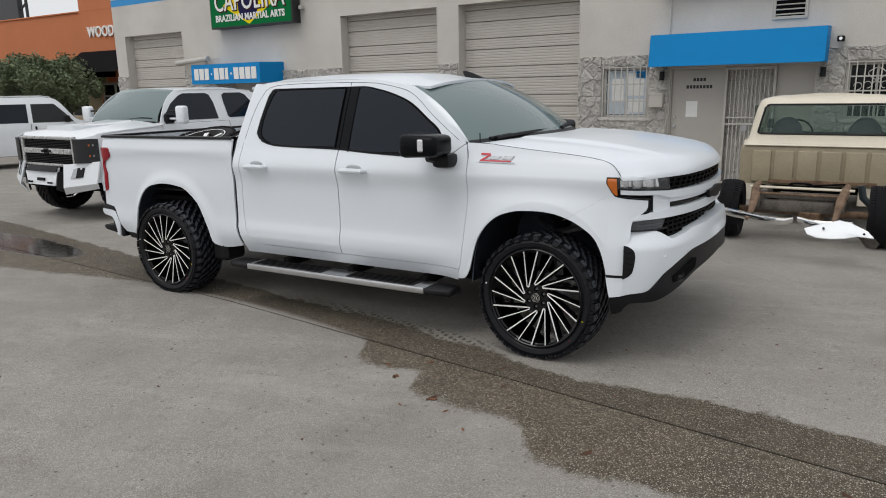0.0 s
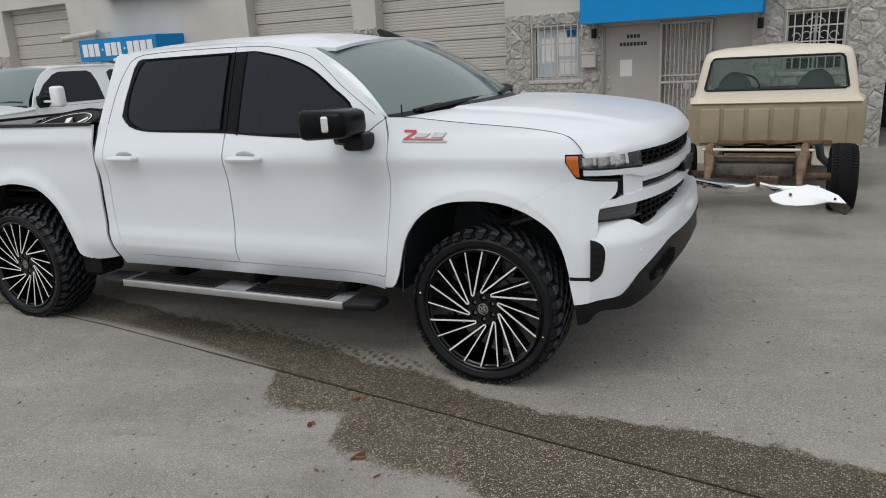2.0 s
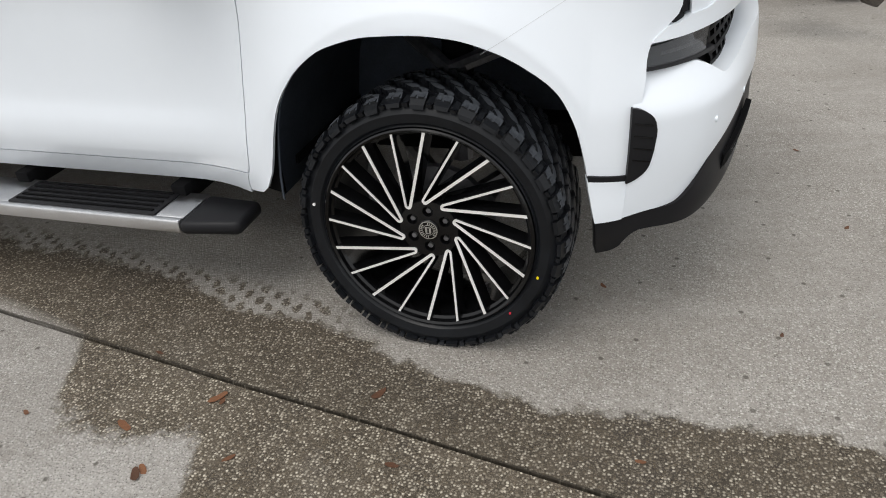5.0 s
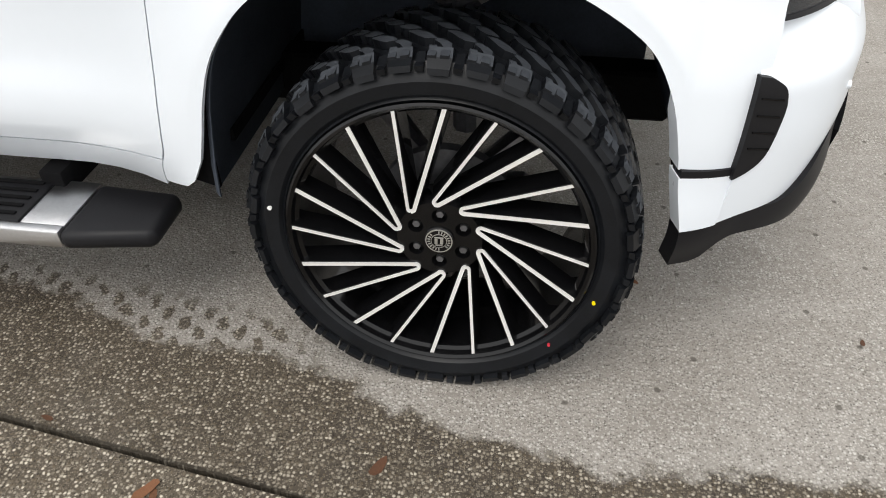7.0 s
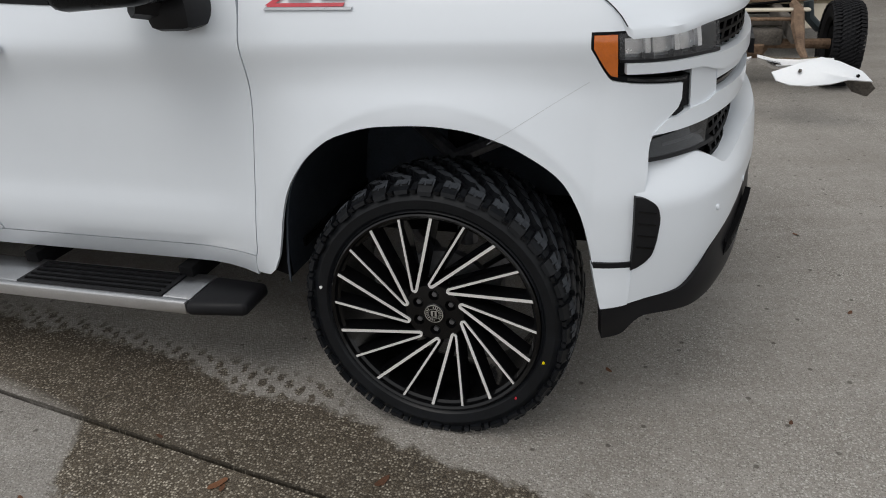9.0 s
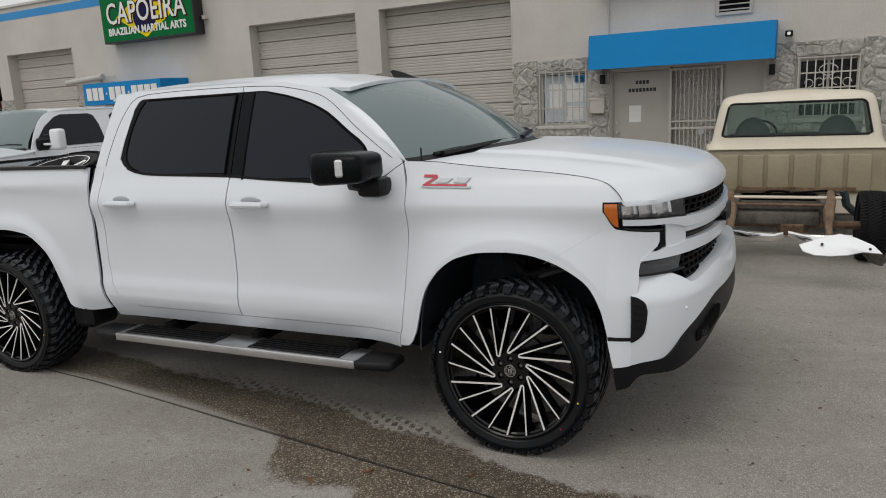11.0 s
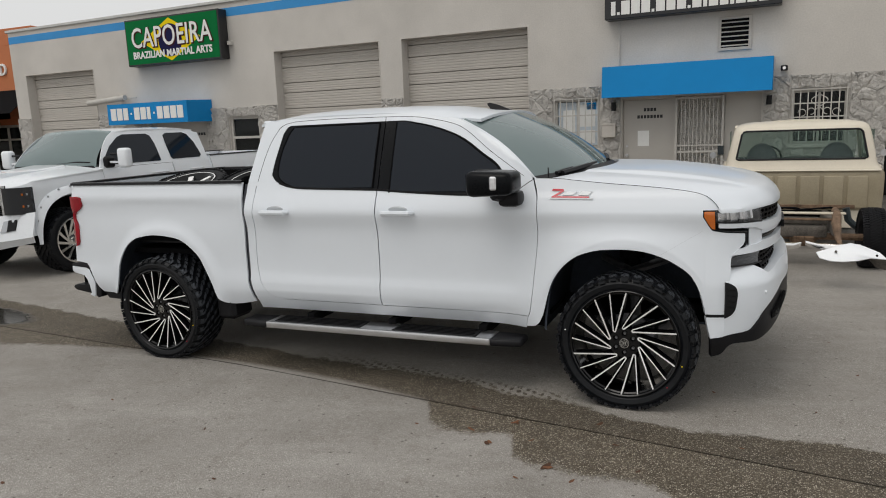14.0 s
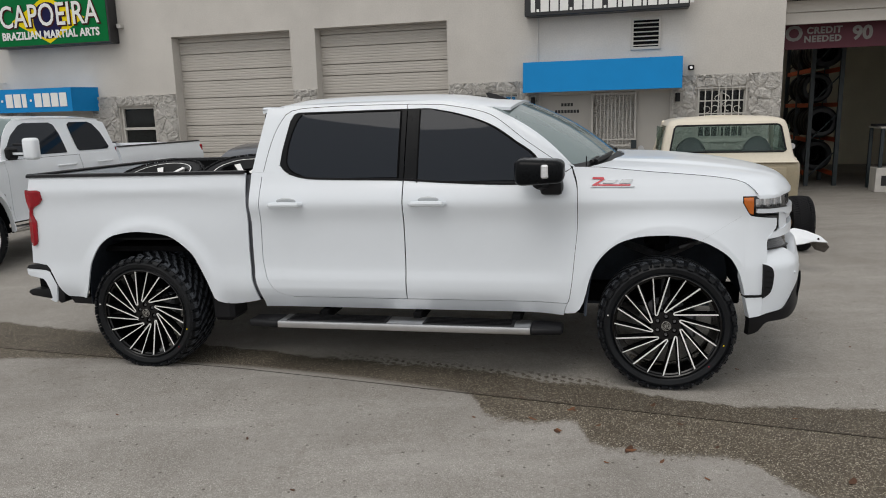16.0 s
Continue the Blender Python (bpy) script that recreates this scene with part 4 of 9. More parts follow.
def tyre_tread(name, R, W, n, mat_, depth=0.018, flat=None, y0=0.0):
    """Mud-terrain tread: hooked shoulder lugs that run down the side, small bars between them and two rows of curved centre blocks, as one mesh."""
    verts, faces = [], []
    step = 2 * math.pi / n
    rb, rt = R - depth, R

    def crown(y):
        e = abs(y / W - 0.5) * 2
        return -0.010 * e ** 3

    def block(a, f, rows, top):
        """rows: (y fraction, angle, half width) along the block."""
        k = len(verts)
        m = len(rows)
        for yv, c, hw in rows:
            y = f(yv)
            for r, s in ((rb - 0.002, 1.0), (top + crown(y), 0.86)):
                for sg in (-1, 1):
                    ang = a + (c + sg * hw * s) * step
                    verts.append((r * math.cos(ang), y0 + y, r * math.sin(ang)))
        for q in range(m - 1):
            b = k + 4 * q
            faces.extend([(b + 2, b + 3, b + 7, b + 6), (b, b + 2, b + 6, b + 4), (b + 1, b + 5, b + 7, b + 3)])
        e = k + 4 * (m - 1)
        faces.extend([(k, k + 1, k + 3, k + 2), (e, e + 2, e + 3, e + 1)])

    def lug(a, f, da, low, out, top):
        k = len(verts)
        prof = ((top - 0.004, 0.035, 0.9), (top - 0.014, 0.010, 1.0), (low + 0.012, -0.010, 0.95), (low, -0.010 - out, 0.88), (low - 0.005, 0.012, 0.88), (rb, 0.06, 1.0))
        for r, yv, s in prof:
            for sg in (-1, 1):
                ang = a + sg * da / 2 * s * step
                verts.append((r * math.cos(ang), y0 + f(yv / W), r * math.sin(ang)))
        for q in range(5):
            faces.append((k + 2 * q, k + 2 * q + 1, k + 2 * q + 3, k + 2 * q + 2))
        for sg in (0, 1):
            faces.append(tuple(k + 2 * q + sg for q in range(6)))
    for i in range(n):
        a = i * step
        for side in (0, 1):
            f = (lambda v: v * W) if side == 0 else (lambda v: W - v * W)
            sg = 1 if side == 0 else -1
            off = 0 if side == 0 else step * 0.5
            # hooked shoulder block in two halves with a slit between them
            block(a + off, f, [(0.025, -0.165 * sg, 0.125), (0.13, -0.165 * sg, 0.125), (0.172, -0.11 * sg, 0.18), (0.205, 0.02 * sg, 0.19), (0.235, 0.13 * sg, 0.10)], rt - 0.001)
            block(a + off, f, [(0.025, 0.165 * sg, 0.125), (0.10, 0.165 * sg, 0.125), (0.15, 0.20 * sg, 0.11)], rt - 0.002)
            lug(a + off - 0.05 * step * sg, f, 0.62, R - (0.040 if i % 2 else 0.034), 0.002, rt)
            # low bars between the lugs
            lug(a + off + 0.46 * step * sg, f, 0.24, R - 0.036, -0.004, rt - 0.010)
            # curved centre block and a short one by the middle line
            block(a + off + 0.42 * step * sg, f, [(0.225, -0.12 * sg, 0.17), (0.26, 0.00 * sg, 0.25), (0.30, 0.14 * sg, 0.25), (0.335, 0.30 * sg, 0.22), (0.36, 0.42 * sg, 0.15)], rt)
            block(a + off + 0.92 * step * sg, f, [(0.385, -0.10 * sg, 0.20), (0.415, 0.02 * sg, 0.25), (0.455, 0.15 * sg, 0.24), (0.485, 0.24 * sg, 0.17)], rt)
    if flat is not None:
        verts = [(x, y, max(z, flat)) for x, y, z in verts]
    bm = bmesh.new()
    vs = [bm.verts.new(v) for v in verts]
    for f in faces:
        bm.faces.new([vs[q] for q in f])
    me = from_bm(name, bm, M_RUBBER if mat_ is M_TREAD else mat_, False)
    # worn tops lighter, sides dark: part of the groove shade is in this colour
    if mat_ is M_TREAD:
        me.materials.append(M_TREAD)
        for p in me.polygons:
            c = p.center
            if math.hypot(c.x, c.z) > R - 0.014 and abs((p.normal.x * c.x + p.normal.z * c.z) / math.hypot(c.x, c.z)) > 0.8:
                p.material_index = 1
    return me


def tyre_mesh(name, R, rim, W, mat_, flat=None, depth=0.018):
    rb = R - depth
    prof = [(rim - 0.012, 0.045), (rim - 0.004, 0.018), (rim + 0.008, 0.006), (rim + 0.012, 0.010), (rim + 0.02, 0.002), (rim + (rb - rim) * 0.55, -0.004), (rb - 0.02, 0.004),
            (rb - 0.006, 0.016), (rb, 0.04), (rb, W / 2), (rb, W - 0.04), (rb - 0.006, W - 0.016), (rb - 0.02, W - 0.004), (rim + (rb - rim) * 0.5, W + 0.002), (rim + 0.01, W - 0.01), (rim - 0.01, W - 0.04)]
    me = lathe_mesh(name, prof, mat_, 96)
    if flat is not None:
        for v in me.vertices:
            v.co.z = max(v.co.z, flat)
    return me


def spoke_mesh(s, e, w0, w1, y_in, y_out, depth, inset, strip):
    """One bar from s to e in the wheel's plane; strip: a thin plate along one edge instead."""
    s, e = Vector(s), Vector(e)
    d = (e - s).normalized()
    nrm = Vector((-d.y, d.x))
    verts = []
    for p, w, y in ((s, w0, y_in), ((s + e) / 2, (w0 + w1) / 2, (y_in + y_out) / 2 + 0.004), (e, w1, y_out)):
        for k in ((-1, 1) if not strip else strip):
            q = p + nrm * w * 0.5 * k
            verts.append((q.x, y - inset, q.y))
        for k in ((1, -1) if not strip else strip[::-1]):
            q = p + nrm * w * 0.5 * k * (0.72 if not strip else 1)
            verts.append((q.x, y + depth, q.y))
    faces = [(0, 1, 2, 3), (8, 11, 10, 9)]
    for r in (0, 4):
        for k in range(4):
            faces.append((r + k, r + 4 + k, r + 4 + (k + 1) % 4, r + (k + 1) % 4))
    return verts, faces


def ribbon(path, half, thick):
    """A flat bright band of even width along a line of (x, y, z) points in the wheel's face."""
    verts, n = [], len(path)
    for i in range(n):
        a, b = path[max(0, i - 1)], path[min(n - 1, i + 1)]
        d = Vector((b[0] - a[0], b[2] - a[2])).normalized()
        x, y, z = path[i]
        for k, dy in ((1, 0.0), (-1, 0.0), (-1, thick), (1, thick)):
            verts.append((x - d.y * half * k, y + dy, z + d.x * half * k))
    faces = [(0, 1, 2, 3), (4 * n - 1, 4 * n - 2, 4 * n - 3, 4 * n - 4)]
    for i in range(n - 1):
        for k in range(4):
            faces.append((4 * i + k, 4 * i + 4 + k, 4 * i + 4 + (k + 1) % 4, 4 * i + (k + 1) % 4))
    return verts, faces


def blade(p, q, front, back, depth):
    """A spoke arm: a narrow front edge and walls that spread towards the back."""
    d = Vector((q[0] - p[0], q[2] - p[2])).normalized()
    verts = []
    for k in span(0, 1, 4):
        x, y, z = (p[c] + (q[c] - p[c]) * k for c in range(3))
        dep = depth[0] + (depth[1] - depth[0]) * k
        for w, dy in ((-front, 0.003), (-front * 0.8, 0.0), (front * 0.8, 0.0), (front, 0.003), (back, dep), (-back, dep)):
            verts.append((x - d.y * w, y + dy, z + d.x * w))
    faces = [tuple(range(5, -1, -1)), tuple(range(24, 30))]
    for i in range(4):
        for k in range(6):
            faces.append((6 * i + k, 6 * i + (k + 1) % 6, 6 * i + 6 + (k + 1) % 6, 6 * i + 6 + k))
    return verts, faces


def hub_face(radius, y, holes, hole_r, deep):
    """A disc with round sockets sunk into it."""
    bm = bmesh.new()

    def ring(cx, cz, r, n, yy):
        vs = [bm.verts.new((cx + r * math.cos(2 * math.pi * k / n), yy, cz + r * math.sin(2 * math.pi * k / n))) for k in range(n)]
        return vs, [bm.edges.new((vs[k], vs[(k + 1) % n])) for k in range(n)]
    outer, edges = ring(0, 0, radius, 48, y)
    loops = []
    for cx, cz in holes:
        vs, es = ring(cx, cz, hole_r, 16, y)
        loops.append((cx, cz, vs))
        edges += es
    bmesh.ops.triangle_fill(bm, use_beauty=True, use_dissolve=False, edges=edges, normal=(0, -1, 0))
    for cx, cz, vs in loops:
        inner = [bm.verts.new((cx + (v.co.x - cx) * 0.86, y + deep, cz + (v.co.z - cz) * 0.86)) for v in vs]
        for k in range(16):
            bm.faces.new((vs[k], vs[(k + 1) % 16], inner[(k + 1) % 16], inner[k]))
        bm.faces.new(inner)
    rims = [bm.verts.new((v.co.x * 1.10, y + 0.018, v.co.z * 1.10)) for v in outer]
    backs = [bm.verts.new((v.co.x * 1.04, y + 0.075, v.co.z * 1.04)) for v in outer]
    for a, b in ((outer, rims), (rims, backs)):
        for k in range(48):
            bm.faces.new((a[k], a[(k + 1) % 48], b[(k + 1) % 48], b[k]))
    return bm


def directional_wheel(parent, m, flat=None, turn=0.0):
    """A black wheel of ten slanted V spokes with machined edges in a mud-terrain tyre; the outer face looks to -y."""
    R, rim, W = 0.436, 0.332, 0.31
    w = link_part("wheel", None, parent, "black and machined directional wheel in a mud-terrain tyre")
    w.matrix_basis = m
    link_part("tyre", tyre_mesh("tyre", R, rim, W, M_RUBBER, flat), w, "new black mud-terrain tyre")
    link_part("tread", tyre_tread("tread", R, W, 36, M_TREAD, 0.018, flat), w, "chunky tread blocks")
    bar = [(rim + 0.003, 0.006), (rim + 0.004, 0.001), (rim - 0.001, -0.002), (rim - 0.008, 0.003), (rim - 0.012, 0.016), (rim - 0.020, 0.022), (rim - 0.026, 0.12), (rim - 0.030, 0.26), (rim - 0.02, 0.29)]
    link_part("rim", lathe_mesh("rim", bar, M_GLOSSBLACK, 96), w, "gloss black barrel")
    sockets = [(0.060 * math.cos(radians(30 + 60 * k) + turn), 0.060 * math.sin(radians(30 + 60 * k) + turn)) for k in range(6)]
    part("hub", hub_face(0.094, 0.032, sockets, 0.0175, 0.022), M_GLOSSBLACK, w, "gloss black centre with sunken lug holes", True, 0.5)
    for cx, cz in sockets:
        bm = bmesh.new()
        bm_tube(bm, [(cx, 0.038, cz), (cx, 0.056, cz)], [0.0085, 0.0095], 6)
        part("lug_nut", bm, M_ROTOR, w, "", False)
    cap = [(0.0, 0.025), (0.029, 0.025), (0.033, 0.028), (0.034, 0.034)]
    link_part("cap", lathe_mesh("cap", cap, M_GLOSSBLACK, 32), w, "round cap with a grey emblem ring")
    for r0, r1 in ((0.0275, 0.0300), (0.0165, 0.0178)):
        ring = [(r0, 0.0238), (r1, 0.0238), (r1, 0.0265), (r0, 0.0265)]
        link_part("cap_ring", lathe_mesh("cap_ring", ring, M_CAP, 32), w)
    bm = boxes([(-0.0095, -0.003, 0.0236, 0.0265, -0.008, 0.006), (0.003, 0.0095, 0.0236, 0.0265, -0.008, 0.006), (-0.010, 0.010, 0.0236, 0.0265, 0.0075, 0.010), (-0.008, 0.008, 0.0236, 0.0265, -0.0125, -0.010)])
    for k in range(22):
        a = 2 * math.pi * k / 22
        if k % 11 < 9:
            bm_box(bm, -0.0013, 0.0013, 0.0237, 0.0265, 0.0195, 0.0255, 0, Matrix.Rotation(a, 4, "Y"))
    part("emblem", bm, M_CAP, w, "worn grey plain emblem", False)
    for k in range(10):
        th = radians(96.5 + 36 * k) + turn
        tip = th + radians(34)
        S = Vector((0.094 * math.cos(tip), 0.094 * math.sin(tip)))
        ends = [Vector((0.3275 * math.cos(th + sg * radians(9)), 0.3275 * math.sin(th + sg * radians(9)))) for sg in (1, -1)]
        out = ((ends[0] + ends[1]) / 2 - S).normalized()
        side = Vector((-out.y, out.x))
        if side.dot(ends[0] - ends[1]) < 0:
            side = -side
        for E, sg in zip(ends, (1, -1)):
            P = S + side * 0.0075 * sg + out * 0.004
            v, f = blade((P.x, 0.030, P.y), (E.x, 0.0065, E.y), 0.0068, 0.0135, (0.062, 0.050))
            link_part("spoke", mesh_of("spoke", v, f, M_GLOSSBLACK, True, 0.5), w)
        arc = [S + out * 0.004 + side * 0.0072 * math.cos(a) - out * 0.0072 * math.sin(a) for a in span(0, math.pi, 8)]
        line = [ends[0]] + [ends[0].lerp(arc[0], q) for q in (0.25, 0.5, 0.75)] + arc + [arc[-1].lerp(ends[1], q) for q in (0.25, 0.5, 0.75)] + [ends[1]]
        ys = [0.0275 - 0.0235 * (p.length - 0.09) / 0.2355 for p in line]
        for a, b, half in ((0, 9, 0.0034), (8, len(line), 0.0045)):
            v, f = ribbon([(p.x, y, p.y) for p, y in zip(line[a:b], ys[a:b])], half, 0.004)
            link_part("edge", mesh_of("edge", v, f, M_MACHINED, False), w, "bright machined edge")
    rot = [(0.0, 0.12), (0.075, 0.12), (0.08, 0.13), (0.165, 0.135), (0.165, 0.165), (0.08, 0.17), (0.0, 0.17)]
    link_part("brake_disc", lathe_mesh("brake_disc", rot, M_ROTOR, 48), w, "grey steel disc")
    bm = bmesh.new()
    bm_box(bm, 0.09, 0.19, 0.10, 0.20, -0.10, 0.10, 0.02)
    part("caliper", bm, M_ROTOR, w)
    for (x, z, mm, r) in ((-0.364, 0.066, M_SIGNWHITE, 0.005), (0.346, -0.108, M_SIGNYELLOW, 0.004), (0.262, -0.248, M_BADGERED, 0.0035)):
        bm = bmesh.new()
        bm_tube(bm, [(x, -0.0052, z), (x, 0.004, z)], r, 10)
        part("mark", bm, mm, w, "small painted dot", False)
    return w


def alloy_wheel(parent, m, R=0.42, rim=0.29, W=0.30, spokes=8, mats=(M_CHROME, M_CHROME), tyre=M_RUBBER, name="wheel", label="chrome spoked wheel", twist=0.35, flat=None, width=0.06, dish=0.05, blocks=30, groove=0.016):
    w = link_part(name, None, parent, label)
    w.matrix_basis = m
    link_part("tyre", tyre_mesh("tyre", R, rim, W, tyre, flat), w, "black tyre")
    link_part("tread", tyre_tread("tread", R, W, blocks, tyre, groove, flat), w)
    bar = [(rim + 0.006, 0.004), (rim + 0.006, -0.002), (rim - 0.008, -0.004), (rim - 0.02, 0.01), (rim - 0.05, dish + 0.03), (rim - 0.055, W - 0.05)]
    link_part("rim", lathe_mesh("rim", bar, mats[0], 64), w)
    hub = [(0.0, dish - 0.02), (0.03, dish - 0.02), (0.035, dish - 0.005), (0.085, dish), (0.09, dish + 0.04), (0.0, dish + 0.05)]
    link_part("hub", lathe_mesh("hub", hub, mats[1], 32), w)
    for k in range(spokes):
        a = 2 * math.pi * k / spokes
        S = (0.07 * math.cos(a + twist), 0.07 * math.sin(a + twist))
        E = ((rim - 0.03) * math.cos(a), (rim - 0.03) * math.sin(a))
        v, f = spoke_mesh(S, E, width * 0.7, width, dish, dish * 0.5, 0.03, 0.0, None)
        link_part("spoke", mesh_of("spoke", v, f, mats[1], False), w)
    part("backing", tube([(0, 0.17, 0), (0, 0.18, 0)], rim - 0.06, 40), M_UNDER, w, "dark brake behind")
    return w


# ---- the white pickup ----
HUB = 0.412
YC = 1.09
truck = thing("pickup_truck", "lifted white crew-cab pickup with black directional wheels, parked on concrete", "truck", pose(0, 0, 0, 0, -math.degrees(math.atan(SLOPE)), 0))

PROFILE = curve_of([(0.40, 0.17), (0.45, 0.135), (0.50, 0.105), (0.56, 0.076), (0.61, 0.063), (0.67, 0.064), (0.715, 0.075), (0.76, 0.081), (0.88, 0.085), (1.00, 0.084), (1.08, 0.079), (1.15, 0.064), (1.19, 0.054), (1.213, 0.052), (1.24, 0.059), (1.30, 0.083),
                    (1.36, 0.112), (1.42, 0.135), (1.50, 0.165), (1.70, 0.245), (1.85, 0.31), (1.92, 0.345)])


BED = curve_of([(0.40, 0.17), (0.45, 0.135), (0.52, 0.095), (0.60, 0.066), (0.67, 0.066), (0.72, 0.076), (0.80, 0.081), (1.00, 0.080), (1.18, 0.083), (1.27, 0.078), (1.31, 0.070), (1.325, 0.070), (1.36, 0.079), (1.42, 0.094), (1.45, 0.100)])


def smooth(a):
    a = max(0.0, min(1.0, a))
    return a * a * (3 - 2 * a)


def body_y(x, z):
    """How far in the flank lies: door profile, bed profile and the two flared arches."""
    k = smooth((x + 2.93) / 0.06) if z < 1.46 else 1.0
    y = PROFILE(z) * k + BED(z) * (1 - k)
    # front arch: a flat band round the opening, a crest, then a hollow back to the wing
    r = math.hypot(min(x, 0.47), (z - 0.50) * 0.98)
    w = 1.0 if r < 0.548 else max(0.0, 1 - (r - 0.548) / 0.36) ** 1.9
    w *= smooth((1.30 - z) / 0.28)
    y = y * (1 - w) + (0.008 + 0.006 * smooth((r - 0.49) / 0.06)) * w
    # rear arch: softer
    r = math.hypot(x + 3.745, (z - 0.50) * 0.98)
    w = 0.35 * smooth((1.15 - r) / 0.60) + 0.65 * max(0.0, min(1.0, (0.64 - r) / 0.085)) ** 1.4
    w *= smooth((1.30 - z) / 0.28)
    return y * (1 - w) + 0.047 * w


def two_sides(name, rows, mat_, parent=truck, thick=0.014, label="", off=0.0, far=True, angle=0.7):
    """The same panel on the near and the far side; rows are points of the near one."""
    made = []
    for s in ((0, 1) if far else (0,)):
        rr = [[(x, (y + off) if s == 0 else 2 * YC - y - off, z) for x, y, z in r] for r in rows]
        v, f = sheet(rr, thick, (0, 1 if s == 0 else -1, 0))
        bm = bmesh.new()
        vs = [bm.verts.new(p) for p in v]
        for q in f:
            bm.faces.new([vs[i] for i in q])
        made.append(part(name, bm, mat_, parent, label, True, angle))
    return made


def span(a, b, n, ease=False):
    out = []
    for i in range(n + 1):
        t_ = i / n
        if ease:
            t_ = 0.5 - 0.5 * math.cos(math.pi * t_)
        out.append(a + (b - a) * t_)
    return out


def by_rows(zs, xl, xr, nx, yf=body_y):
    return [[(x, yf(x, z), z) for x in span(xl(z), xr(z), nx)] for z in zs]


def by_cols(xs, zb, zt, nz, yf=body_y, shift=None):
    rows = []
    for x in xs:
        row = []
        for z in span(zb(x), zt(x), nz):
            x2 = x + (shift(x, z) if shift else 0)
            row.append((x2, yf(x2, z), z))
        rows.append(row)
    return rows


door_edge = curve_of([(0.44, -0.645), (0.507, -0.631), (0.566, -0.606), (0.851, -0.572), (1.106, -0.552), (1.305, -0.555), (1.442, -0.589)])
rear_edge = curve_of([(0.535, -2.585), (0.55, -2.66), (0.581, -2.716), (0.64, -2.76), (0.693, -2.783), (0.836, -2.805), (1.171, -2.793), (1.389, -2.787), (1.524, -2.767), (1.709, -2.72), (1.86, -2.64)])
gap_edge = curve_of([(0.5, -2.845), (0.56, -2.857), (0.688, -2.884), (0.887, -2.889), (1.14, -2.882), (1.416, -2.885)])
belt = curve_of([(-2.80, 1.4365), (-2.672, 1.4365), (-2.660, 1.490), (-2.640, 1.460), (-2.600, 1.429), (-2.54, 1.405), (-2.45, 1.387), (-2.39, 1.381), (-1.74, 1.364), (-1.47, 1.346), (-0.95, 1.326), (-0.75, 1.334), (-0.6, 1.425)])
hood_gap = curve_of([(-0.6, 1.437), (-0.397, 1.429), (-0.33, 1.421), (-0.08, 1.395), (0.09, 1.380), (0.25, 1.364), (0.40, 1.341), (0.465, 1.320), (0.505, 1.290), (0.53, 1.262), (0.545, 1.240), (0.56, 1.238)])
arch_front = curve_of([(-0.66, 0.450), (-0.56, 0.461), (-0.515, 0.476), (-0.500, 0.497), (-0.492, 0.53), (-0.488, 0.56), (-0.480, 0.62), (-0.469, 0.695), (-0.449, 0.772), (-0.42, 0.830), (-0.362, 0.900), (-0.266, 0.962), (-0.125, 0.996), (0.0, 1.001), (0.10, 0.993),
                       (0.22, 0.960), (0.32, 0.908), (0.386, 0.855), (0.434, 0.773), (0.458, 0.700), (0.476, 0.62)])
arch_nose = curve_of([(0.60, 0.478), (0.63, 0.474), (0.70, 0.458), (0.735, 0.450), (0.80, 0.450)])
arch_rear = curve_of([(-4.80, 0.775), (-4.66, 0.755), (-4.605, 0.70), (-4.525, 0.53), (-4.49, 0.50), (-4.312, 0.497), (-4.285, 0.55), (-4.222, 0.774), (-4.101, 0.938), (-3.995, 0.992), (-3.80, 1.018), (-3.578, 0.997), (-3.372, 0.868), (-3.255, 0.645),
                      (-3.20, 0.51), (-3.117, 0.466), (-2.9, 0.50), (-2.85, 0.525)])

# bed side
xs = sorted(set(span(-4.735, -4.50, 12) + span(-4.49, -4.315, 6) + span(-4.312, -4.05, 16) + span(-4.05, -3.42, 16) + span(-3.42, -3.12, 14) + span(-3.12, -2.905, 5)))
two_sides("bed_side", by_cols(xs, arch_rear, lambda x: 1.437, 22, shift=lambda x, z: (gap_edge(z) + 2.885) * max(0, (x + 3.2) / 0.3) + (0.02 - 0.055 * (1.437 - z) / 0.65) * max(0, min(1, (-4.60 - x) / 0.13))), M_WHITE, label="white bed side with flared arch")
# cab corner behind the rear door
two_sides("cab_corner", by_rows(span(0.50, 0.60, 16) + span(0.605, 1.43, 22), lambda z: gap_edge(z) + 0.012, lambda z: max(gap_edge(z) + 0.03, rear_edge(max(z, 0.535)) - 0.005), 4), M_WHITE)
# doors
rear_doors = two_sides("rear_door", [[(x, body_y(x, zz), zz) for x in span(rear_edge(z), -1.737, 72) for zz in [0.535 + (z - 0.535) / (1.45 - 0.535) * (belt(x) - 0.535)]] for z in span(0.535, 0.66, 18) + span(0.665, 1.45, 24)], M_WHITE, label="white rear door")
front_doors = two_sides("front_door", [[(x, body_y(x, zz), zz) for x in span(-1.729, door_edge(z) - 0.004, 24) for zz in [0.535 + (z - 0.535) / (1.45 - 0.535) * (belt(x) - 0.535)]] for z in span(0.535, 1.45, 26)], M_WHITE, label="white front door")
two_sides("rocker_panel", by_cols(span(-2.83, -0.655, 30), lambda x: 0.445, lambda x: 0.5305, 6, shift=lambda x, z: (door_edge(z) + 0.6525) * smooth((x + 0.9) / 0.245)), M_WHITE)
